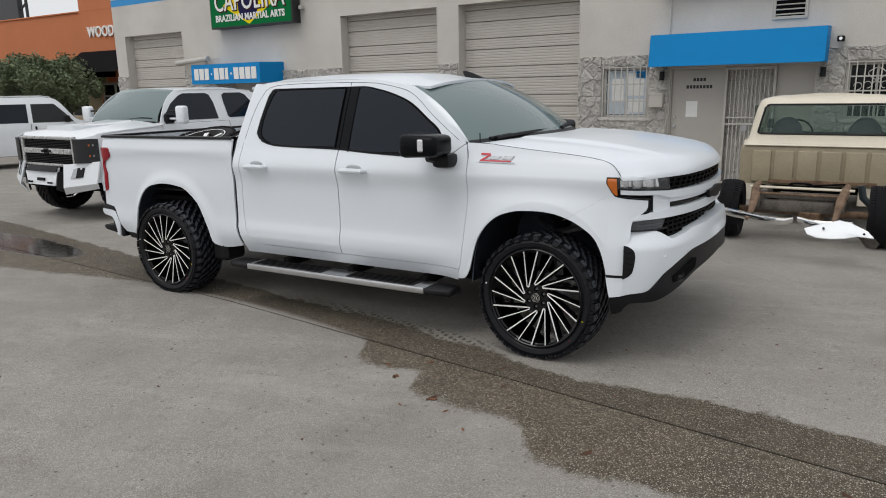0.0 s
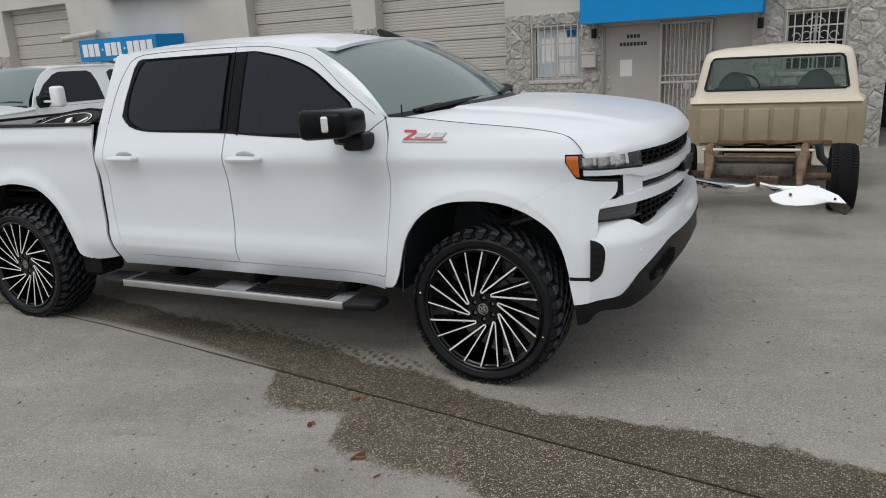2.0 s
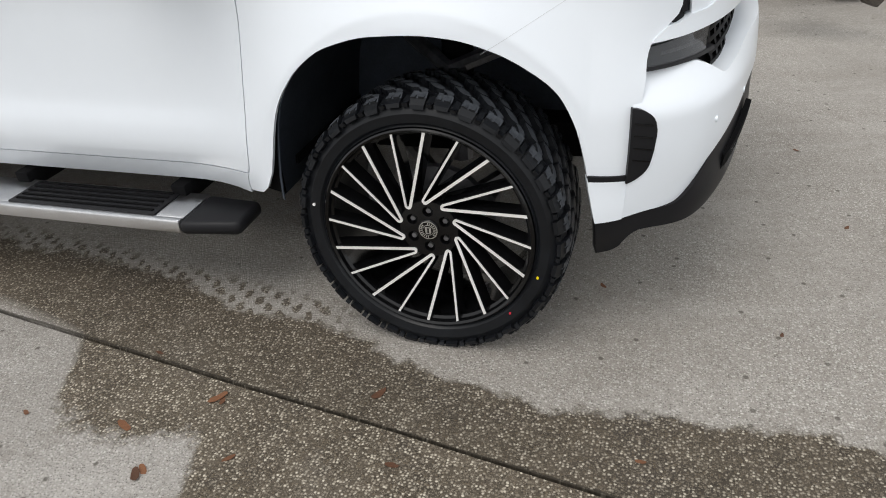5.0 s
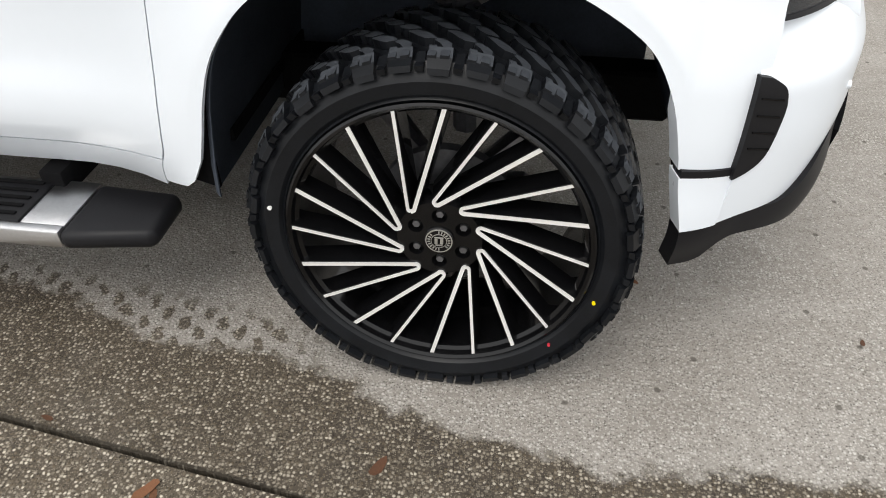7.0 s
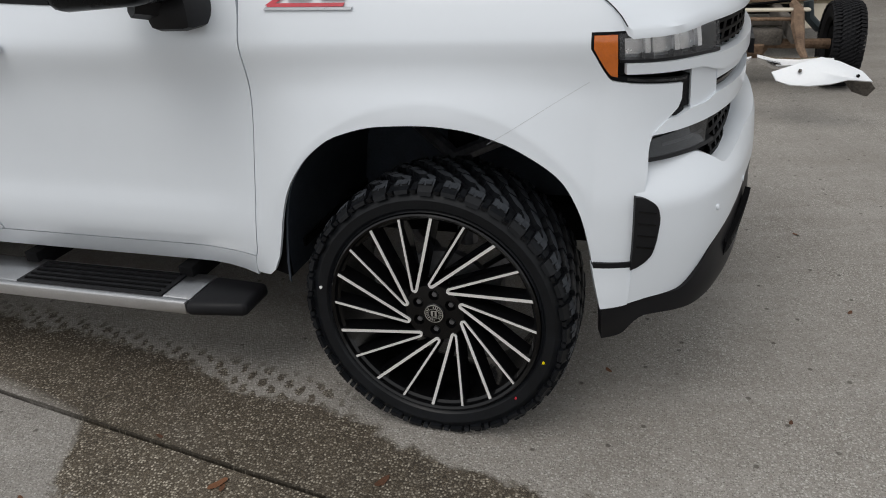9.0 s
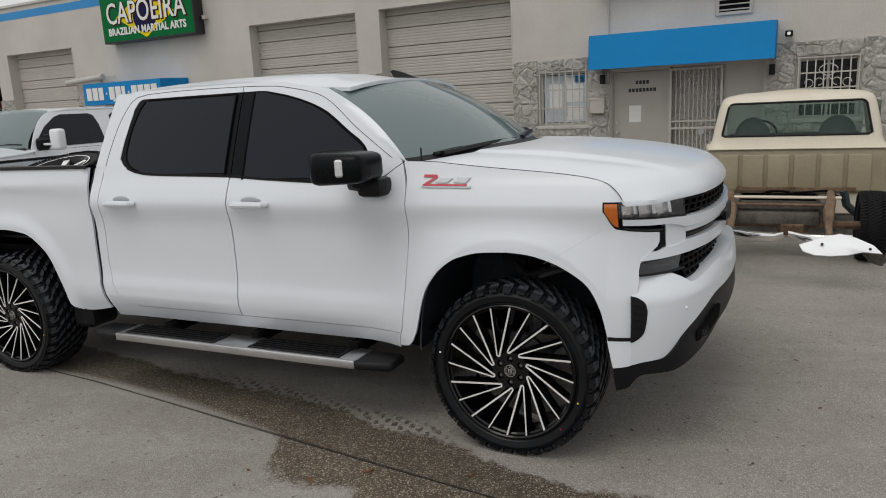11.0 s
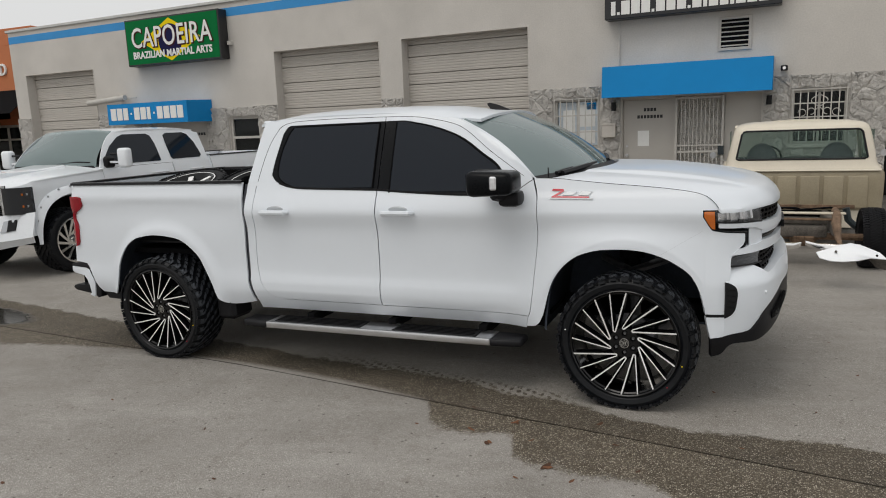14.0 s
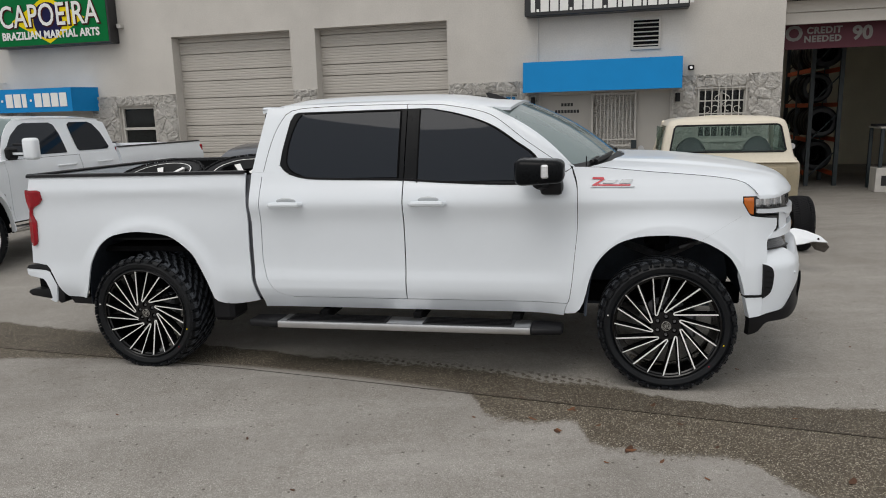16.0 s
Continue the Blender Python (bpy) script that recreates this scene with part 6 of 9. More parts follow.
def shelf(a, z):
    """How far the bumper stands out: full below the crest, sloping back to the lamps above it."""
    return 0.016 + 0.024 * smooth((a - 13) / 22) - 0.045 * smooth((z - 0.785) / 0.11) * smooth((75 - a) / 30)


front_patch("bumper", lambda z: a_at(0.477 + 0.21 * max(0, 0.60 - z))(z), 12.8, low_edge, 0.607, M_WHITE, lambda a, z: 0.010 + 0.010 * smooth((0.60 - z) / 0.12), 0.05, 14, 5, "painted white bumper end")
front_patch("bumper", 12.8, 90, low_edge, top_edge, M_WHITE, shelf, 0.10, 80, 18, "painted white bumper")
front_patch("corner_vent", a_at(0.480), 13.2, 0.602, 0.623, M_TRIM, 0.010, 0.04, 8, 2, "black corner vent")
vent_top = curve_of([(12.4, 0.816), (14.5, 0.812), (17.0, 0.799), (18.4, 0.787), (19.1, 0.772), (19.5, 0.752)])
vent_low = curve_of([(12.4, 0.602), (13.6, 0.606), (15.5, 0.617), (17.0, 0.630), (18.2, 0.650), (19.0, 0.690), (19.5, 0.735)])


def vent_out(a, z):
    return 0.0185 + 0.024 * smooth((a - 13) / 22)


front_patch("corner_vent", 12.4, 19.5, vent_low, vent_top, M_TRIM, vent_out, 0.05, 16, 12, "black corner vent with ribs")
for k in range(4):
    front_patch("vent_rib", 13.4, 18.3, lambda a, k=k: 0.672 + k * 0.034 - 0.002 * (a - 13.4), lambda a, k=k: 0.675 + k * 0.034 - 0.002 * (a - 13.4), M_GLOSSBLACK, lambda a, z: vent_out(a, z) + 0.003, 0.01, 4, 1)
valance_low = curve_of([(0, 0.340), (6, 0.352), (12, 0.366), (15, 0.382), (17, 0.420), (20, 0.440), (33, 0.452), (40, 0.475), (48, 0.51), (57, 0.55), (65, 0.58), (75, 0.60), (90, 0.62)])


def valance_out(a, z):
    """Flush under the bumper, pushed out below it round the corner, drawn in at the tip beside the wheel."""
    return 0.012 + 0.024 * smooth((a - 13) / 22) + 0.040 * smooth((0.68 - z) / 0.22) * smooth((a - 18) / 22) - 0.036 * smooth((0.46 - z) / 0.14) * smooth((22 - a) / 16)


front_patch("valance", lambda z: a_at(0.505 + 0.06 * max(0, 0.47 - z))(z), 90, valance_low, low_edge, M_TRIM, valance_out, 0.05, 60, 10, "black lower valance")
front_patch("valance_pocket", 44, 62, lambda a: 0.50 + 0.006 * (a - 44), lambda a: 0.60 + 0.004 * (a - 44), M_UNDER, 0.060, 0.02, 8, 3, "dark fog lamp pocket")
front_patch("fog_lamp", 47, 52, 0.545, 0.60, M_LAMPGLASS, 0.066, 0.01, 5, 3, "small fog lamp")
for a in (38, 56):
    p = front_pt(a, 0.735, 0.042)
    part("parking_sensor", tube([p + Vector((-0.01, 0, 0)), p + Vector((0.0005, -0.0005, 0))], 0.009, 12), M_WHITE, truck)

for s in (0, 1):
    fy = (lambda y: y) if s == 0 else (lambda y: 2 * YC - y)
    part("panel_line", tube([(x, fy(body_y(x, z) - 0.0004), z) for x, z in [(0.185 + 0.263 * k, 0.955 + 0.157 * k) for k in span(0, 1, 30)]], 0.0005, 5), M_BADGEGREY, truck)

# bed: rails, inside, tailgate, lamps, bumper
two_sides("bed_rail", [[(x, y, z) for x in span(-4.735, -2.90, 8)] for y, z in ((0.085, 1.432), (0.088, 1.452), (0.12, 1.456), (0.16, 1.452), (0.165, 1.43))], M_TRIM, thick=0.004, label="black rail cap")
two_sides("bed_wall", [[(x, 0.18, z) for x in span(-4.70, -2.90, 4)] for z in (0.95, 1.43)], M_UNDER, thick=0.02, label="black bed liner wall")
part("bed_floor", boxes([(-4.70, -2.89, 0.2, 2 * YC - 0.2, 0.93, 0.96)]), M_TRIM, truck, "black bed floor", False)
part("tailgate", boxes([(-4.75, -4.69, 0.12, 2 * YC - 0.12, 0.80, 1.44)], 0.015), M_WHITE, truck, "white tailgate", True)
part("tailgate_cap", boxes([(-4.755, -4.685, 0.11, 2 * YC - 0.11, 1.44, 1.458)], 0.006), M_TRIM, truck, "", True)
bm = bmesh.new()
sec = [(1.338, -0.016, 0.095), (1.330, -0.018, 0.118), (1.318, -0.020, 0.126), (1.262, -0.018, 0.127), (1.232, -0.012, 0.10), (1.205, -0.006, 0.050), (1.185, 0.0, 0.030), (1.145, -0.006, 0.026), (1.10, -0.012, 0.047), (1.085, -0.014, 0.052), (0.94, -0.022, 0.042), (0.915, -0.018, 0.030), (0.905, -0.01, 0.015)]
for s in (0, 1):
    vs = []
    for z, a, b in sec:
        ring = []
        for (x, y) in ((-4.738 + a, 0.10), (-4.745 + a, 0.085), (-4.735 + b * 0.5, body_y(-4.70, z) - 0.022), (-4.735 + b, body_y(-4.70, z) - 0.014), (-4.735 + b, 0.16), (-4.72 + a, 0.20)):
            ring.append(bm.verts.new((x, y if s == 0 else 2 * YC - y, z)))
        vs.append(ring)
    for r0, r1 in zip(vs, vs[1:]):
        for k in range(6):
            bm.faces.new((r0[k], r0[(k + 1) % 6], r1[(k + 1) % 6], r1[k]))
    bm.faces.new(vs[0])
    bm.faces.new(vs[-1])
    part("tail_lamp", bm, M_RED, truck, "red tail lamp")
    bm = bmesh.new()
bm.free()


def prism(pts, ya, yb, bevel=0.008):
    bm = bmesh.new()
    a = [bm.verts.new((x, ya, z)) for x, z in pts]
    b = [bm.verts.new((x, yb, z)) for x, z in pts]
    bm.faces.new(a)
    bm.faces.new(b[::-1])
    n = len(pts)
    for i_ in range(n):
        bm.faces.new((a[i_], a[(i_ + 1) % n], b[(i_ + 1) % n], b[i_]))
    bmesh.ops.bevel(bm, geom=list(bm.edges), offset=bevel, segments=2, affect="EDGES", profile=0.5)
    return bm


for s in (0, 1):
    fy = (lambda y: y) if s == 0 else (lambda y: 2 * YC - y)
    part("bumper_cap", prism([(-4.83, 0.724), (-4.81, 0.748), (-4.735, 0.757), (-4.645, 0.752), (-4.60, 0.70), (-4.555, 0.59), (-4.572, 0.588), (-4.618, 0.698), (-4.65, 0.714)], fy(0.068), fy(0.55), 0.003), M_TRIM, truck, "black step pad")
    part("rear_bumper", prism([(-4.832, 0.720), (-4.65, 0.711), (-4.62, 0.695), (-4.577, 0.59), (-4.590, 0.46), (-4.61, 0.448), (-4.66, 0.470), (-4.625, 0.482), (-4.640, 0.556), (-4.665, 0.615), (-4.69, 0.645), (-4.80, 0.655), (-4.832, 0.675)], fy(0.072), fy(0.40), 0.006), M_WHITE, truck, "white rear bumper end")
    part("bumper_trim", prism([(-4.574, 0.583), (-4.546, 0.588), (-4.522, 0.50), (-4.527, 0.452), (-4.567, 0.441), (-4.586, 0.462)], fy(0.078), fy(0.3), 0.005), M_TRIM, truck, "black bumper trim")
    part("bumper_pocket", prism([(-4.81, 0.668), (-4.68, 0.655), (-4.61, 0.56), (-4.615, 0.48), (-4.81, 0.50)], fy(0.16), fy(0.45), 0.004), M_UNDER, truck)
    part("bumper_step", prism([(-4.855, 0.525), (-4.835, 0.547), (-4.79, 0.557), (-4.72, 0.545), (-4.66, 0.56), (-4.64, 0.556), (-4.622, 0.486), (-4.66, 0.478), (-4.82, 0.500)], fy(0.078), fy(0.5), 0.006), M_TRIM, truck, "black bumper step")
    part("lower_trim", prism([(-4.50, 0.496), (-4.31, 0.493), (-4.238, 0.480), (-4.25, 0.432), (-4.46, 0.440)], fy(0.10), fy(0.2), 0.004), M_TRIM, truck, "black lower trim")
part("rear_bumper", boxes([(-4.98, -4.80, 0.5, 2 * YC - 0.5, 0.56, 0.76)], 0.03), M_WHITE, truck, "white rear bumper", True)

# handles, mirror, badge, running boards, mud guards
for x0 in (-2.715, -1.68):
    door = rear_doors if x0 < -2 else front_doors
    for s in (0, 1):
        fy = (lambda y: y) if s == 0 else (lambda y: 2 * YC - y)
        bm = bmesh.new()
        bm_tube(bm, [(x0, fy(0.05), 1.212), (x0 + 0.02, fy(0.022), 1.213), (x0 + 0.13, fy(0.014), 1.215), (x0 + 0.23, fy(0.022), 1.213), (x0 + 0.25, fy(0.05), 1.212)], [0.014, 0.019, 0.02, 0.019, 0.014], 8)
        part("handle", bm, M_WHITE, door[s], "body-coloured pull handle")
        bm = bmesh.new()
        bmesh.ops.create_uvsphere(bm, u_segments=16, v_segments=8, radius=1)
        for v_ in bm.verts:
            v_.co = Vector((x0 + 0.13 + v_.co.x * 0.075, fy(0.058 + v_.co.y * 0.006), 1.234 + v_.co.z * 0.025))
        part("handle_cup", bm, M_BADGEGREY, door[s])
for s in (0, 1):
    fy = (lambda y: y) if s == 0 else (lambda y: 2 * YC - y)
    door = front_doors[s]
    bm = bmesh.new()
    bm_box(bm, -0.935, -0.63, -0.235, 0.02, 1.345, 1.515, 0.045, None, 3)
    for v_ in bm.verts:
        k = (v_.co.x + 0.935) / 0.305
        v_.co.z += (1.43 - v_.co.z) * 0.18 * k
        v_.co.y = fy(v_.co.y)
    mi = part("mirror", bm, M_PILLAR, truck, "black folding door mirror")
    bm = bmesh.new()
    bm_box(bm, -0.770, -0.722, -0.243, -0.20, 1.392, 1.478, 0.01)
    for v_ in bm.verts:
        v_.co.y = fy(v_.co.y)
    part("mirror_lamp", bm, M_LAMPBOWL, mi, "silver turn lamp strip")
    bm = bmesh.new()
    for p0, p1 in (((-0.80, -0.05, 1.36), (-0.70, 0.13, 1.30)),):
        bm_tube(bm, [(p0[0], fy(p0[1]), p0[2]), (p0[0] + 0.06, fy(0.03), 1.335), (p1[0], fy(p1[1]), p1[2])], [0.05, 0.05, 0.045], 8)
    bm_box(bm, -0.79, -0.645, min(fy(-0.03), fy(0.12)), max(fy(-0.03), fy(0.12)), 1.265, 1.365, 0.03, None, 2)
    part("mirror_arm", bm, M_TRIM, mi)
    bm = bmesh.new()
    bm.faces.new([bm.verts.new((-0.93, fy(y), z)) for y, z in ((-0.21, 1.37), (0.0, 1.37), (0.0, 1.49), (-0.21, 1.49))])
    part("mirror_glass", bm, M_CHROME, mi)
    # emblem on the wing: plain slanted shapes
    by = body_y(-0.33, 1.33) - 0.008
    for name_, pts, mm in (("badge_stroke", [(-0.462, 1.356), (-0.385, 1.354), (-0.39, 1.366), (-0.458, 1.368)], M_BADGERED),
                           ("badge_stroke", [(-0.40, 1.355), (-0.382, 1.355), (-0.44, 1.318), (-0.466, 1.318)], M_BADGERED),
                           ("badge_stroke", [(-0.46, 1.314), (-0.225, 1.311), (-0.222, 1.320), (-0.455, 1.323)], M_BADGERED),
                           ("badge_stroke", [(-0.47, 1.306), (-0.20, 1.302), (-0.198, 1.309), (-0.466, 1.313)], M_BADGEGREY),
                           ("badge_stroke", [(-0.365, 1.350), (-0.30, 1.348), (-0.33, 1.328), (-0.395, 1.329)], M_BADGEGREY),
                           ("badge_stroke", [(-0.275, 1.352), (-0.205, 1.350), (-0.225, 1.327), (-0.295, 1.329)], M_BADGEGREY)):
        lift = {"badge_plate": 0.0}.get(name_, 0.0035)
        bm = bmesh.new()
        def yb(x, z):
            return body_y(x, z) - 0.004 - lift
        a = [bm.verts.new((x, fy(yb(x, z)), z)) for x, z in pts]
        b = [bm.verts.new((x, fy(yb(x, z) + 0.006), z)) for x, z in pts]
        bm.faces.new(a)
        bm.faces.new(b[::-1])
        for i in range(4):
            bm.faces.new((a[i], a[(i + 1) % 4], b[(i + 1) % 4], b[i]))
        part(name_, bm, mm, truck, "", False)
    # running board
    rb = link_part("running_board", None, truck, "black and aluminium running board")

    def rbx(rows_, mat_, nm, lab="", bev=0.006):
        bm = bmesh.new()
        for r in rows_:
            bm_box(bm, r[0], r[1], min(fy(r[2]), fy(r[3])), max(fy(r[2]), fy(r[3])), r[4], r[5], bev, None, 2)
        part(nm, bm, mat_, rb, lab)
    rbx([(-2.66, -0.86, -0.075, -0.045, 0.345, 0.392)], M_BRUSHED, "edge", "bright aluminium edge")
    rbx([(-2.66, -0.86, -0.046, 0.13, 0.350, 0.390)], M_BRUSHED, "deck", "aluminium deck")
    rbx([(-2.60, -1.86, -0.046, 0.11, 0.386, 0.397)], M_TRIM, "pad", "ribbed black pad", 0.003)
    rbx([(-1.60, -0.97, -0.05, 0.11, 0.386, 0.397)], M_TRIM, "pad", "ribbed black pad", 0.003)
    for yy in (-0.03, 0.0, 0.03, 0.06, 0.09):
        rbx([(-2.58, -1.88, yy, yy + 0.01, 0.396, 0.401), (-1.58, -0.99, yy, yy + 0.01, 0.396, 0.401)], M_UNDER, "rib", "", 0.0)
    for x0, x1 in ((-2.90, -2.655), (-0.865, -0.645)):
        bm = bmesh.new()
        bm_box(bm, x0, x1, min(fy(-0.078), fy(0.13)), max(fy(-0.078), fy(0.13)), 0.340, 0.390, 0.020, None, 3)
        for v_ in bm.verts:
            far_end = (x0 if x0 < -2 else x1)
            k = max(0, 1 - abs(v_.co.x - far_end) / 0.12)
            v_.co.y += (fy(0.06) - v_.co.y) * 0.30 * k * k
        part("end_cap", bm, M_TRIM, rb, "black moulded end")
    for x in (-2.4, -1.7, -1.0):
        rbx([(x, x + 0.06, 0.10, 0.40, 0.36, 0.43)], M_UNDER, "bracket")
    bm = bmesh.new()
    bm_box(bm, -3.27, -3.09, min(fy(0.09), fy(0.34)), max(fy(0.09), fy(0.34)), 0.33, 0.60, 0.03)
    part("arch_closing", boxes([(-4.33, -4.285, *sorted((fy(0.11), fy(0.7))), 0.44, 0.80)], 0.01), M_UNDER, truck)
    part("mud_guard", bm, M_TRIM, truck, "black mud guard")

# underbody and suspension
# tank, pipe, spare disc and shaft, added to block light under the truck
part("fuel_tank", boxes([(-2.75, -1.15, 0.66, 1.02, 0.36, 0.53)], 0.04), M_UNDER, truck, "dark tank box added under the cab to block light", True)
part("exhaust", tube([(-0.6, 1.42, 0.44), (-2.2, 1.40, 0.42), (-2.9, 1.40, 0.44), (-3.3, 1.42, 0.60), (-4.1, 1.5, 0.60), (-4.5, 1.6, 0.52)], [0.04, 0.11, 0.11, 0.04, 0.04, 0.04], 10), M_UNDER, truck, "dark pipe added under the truck to block light")
part("spare_wheel", tube([(-4.35, YC, 0.52), (-4.35, YC, 0.72)], 0.36, 24), M_UNDER, truck, "dark disc added under the bed to block light")
part("drive_shaft", tube([(-0.4, YC, 0.46), (-3.7, YC, 0.44)], 0.05, 8), M_UNDER, truck)
part("chassis_frame", boxes([(-4.7, 0.55, 0.55, 0.65, 0.42, 0.56), (-4.7, 0.55, 1.53, 1.63, 0.42, 0.56), (-2.8, -0.7, 0.65, 1.53, 0.44, 0.50)], 0.01), M_UNDER, truck, "", False)
part("floor_pan", boxes([(-2.84, -0.5, 0.16, 2.02, 0.52, 0.55), (-4.7, -2.9, 0.2, 1.98, 0.84, 0.88), (-0.5, 0.5, 0.76, 1.42, 0.55, 1.2)]), M_UNDER, truck, "", False)
bm = bmesh.new()
bm_tube(bm, [(-3.745, 0.25, 0.41), (-3.745, 0.95, 0.41), (-3.745, 1.0, 0.42), (-3.745, 1.2, 0.42), (-3.745, 1.93, 0.41)], [0.05, 0.05, 0.14, 0.14, 0.05], 12)
part("rear_axle", bm, M_UNDER, truck)
for s in (0, 1):
    fy = (lambda y: y) if s == 0 else (lambda y: 2 * YC - y)
    bm = bmesh.new()
    bm_tube(bm, [(0.0, fy(0.42), 0.55), (-0.02, fy(0.52), 0.95)], 0.055, 12)
    bm_tube(bm, [(-0.02, fy(0.50), 0.86), (-0.02, fy(0.52), 1.02)], 0.085, 12)
    part("damper", bm, M_UNDER, truck, "dark front damper")
    bm = bmesh.new()
    bm_tube(bm, [(-0.22, fy(0.60), 0.84), (0.0, fy(0.34), 0.80), (0.22, fy(0.60), 0.84)], 0.028, 8)
    bm_tube(bm, [(0.02, fy(0.34), 0.80), (0.03, fy(0.33), 0.50)], 0.035, 8)
    bm_tube(bm, [(-0.25, fy(0.62), 0.40), (0.0, fy(0.30), 0.33), (0.25, fy(0.62), 0.40)], 0.035, 8)
    bm_tube(bm, [(0.12, fy(0.35), 0.86), (0.18, fy(0.33), 0.885), (0.26, fy(0.36), 0.90), (0.30, fy(0.42), 0.93)], 0.014, 8)
    part("suspension_arm", bm, M_ROTOR, truck, "steel suspension arm")

# cabin
part("dashboard", boxes([(-0.75, -0.42, 0.28, 1.9, 1.18, 1.40)], 0.04), M_SEATRED, truck, "dark dashboard", True)
for y in (0.68, 1.5):
    seat = part("seat", boxes([(-1.6, -1.05, y - 0.25, y + 0.25, 0.88, 1.05)], 0.05), M_SEATRED, truck, "dark seat")
    part("backrest", boxes([(-1.62, -1.45, y - 0.24, y + 0.24, 1.0, 1.50)], 0.05), M_SEATRED, seat)
    part("headrest", boxes([(-1.62, -1.50, y - 0.13, y + 0.13, 1.52, 1.70)], 0.04), M_SEATRED, seat)
bm = bmesh.new()
bm_tube(bm, [(-0.82 + 0.08 * math.cos(a), 1.5 + 0.19 * math.sin(a), 1.28 + 0.17 * math.cos(a)) for a in span(0, 2 * math.pi, 24)], 0.015, 6, False)
part("steering_wheel", bm, M_TRIM, truck)
bm = bmesh.new()
bm_box(bm, -1.05, -1.03, YC - 0.13, YC + 0.13, 1.70, 1.77, 0.008)
part("rear_view_mirror", bm, M_TRIM, truck)

# four wheels; the near ones show their outer faces to the camera's side
wheel_f = directional_wheel(truck, pose(0.006, -0.046, HUB + 0.005, -3.0, 0, -1.2), -HUB + 0.004)
wheel_r = directional_wheel(truck, pose(-3.745, -0.05, HUB), -HUB + 0.002, radians(9))
copy_thing(wheel_f, pose(0.006, 2 * YC + 0.046, HUB + 0.005, 3.0, 0, 178.8))
copy_thing(wheel_r, pose(-3.745, 2 * YC + 0.05, HUB, 0, 0, 180))

# ---- wheels lying in the bed ----
for i, (x, y) in enumerate(((-3.98, 0.66), (-3.25, 0.72))):
    t = thing("spare_wheel", "used tyre on a bright spoked wheel lying in the truck bed", "wheel", None, "wheels lying in the bed")
    t.matrix_basis = pose(x, y, 1.40 + SLOPE * x, -74 + 4 * i, 0, 10 * i)
    alloy_wheel(t, pose(0, 0, 0), 0.37, 0.252, 0.24, 6, (M_GLOSSBLACK, M_MACHINED), M_RUBBER_OLD, "wheel", "bright six-spoke wheel with a dark barrel", 0.0, None, 0.05, 0.03)
    link_part("rim_lip", lathe_mesh("rim_lip", [(0.257, -0.003), (0.252, -0.005), (0.247, -0.003), (0.246, 0.003)], M_MACHINED, 64), t)
    part("support", box(-0.3, 0.3, 0.2401, 0.42, -0.20, 0.28, 0.03), M_TRIM, t, "black load under the wheel", False)


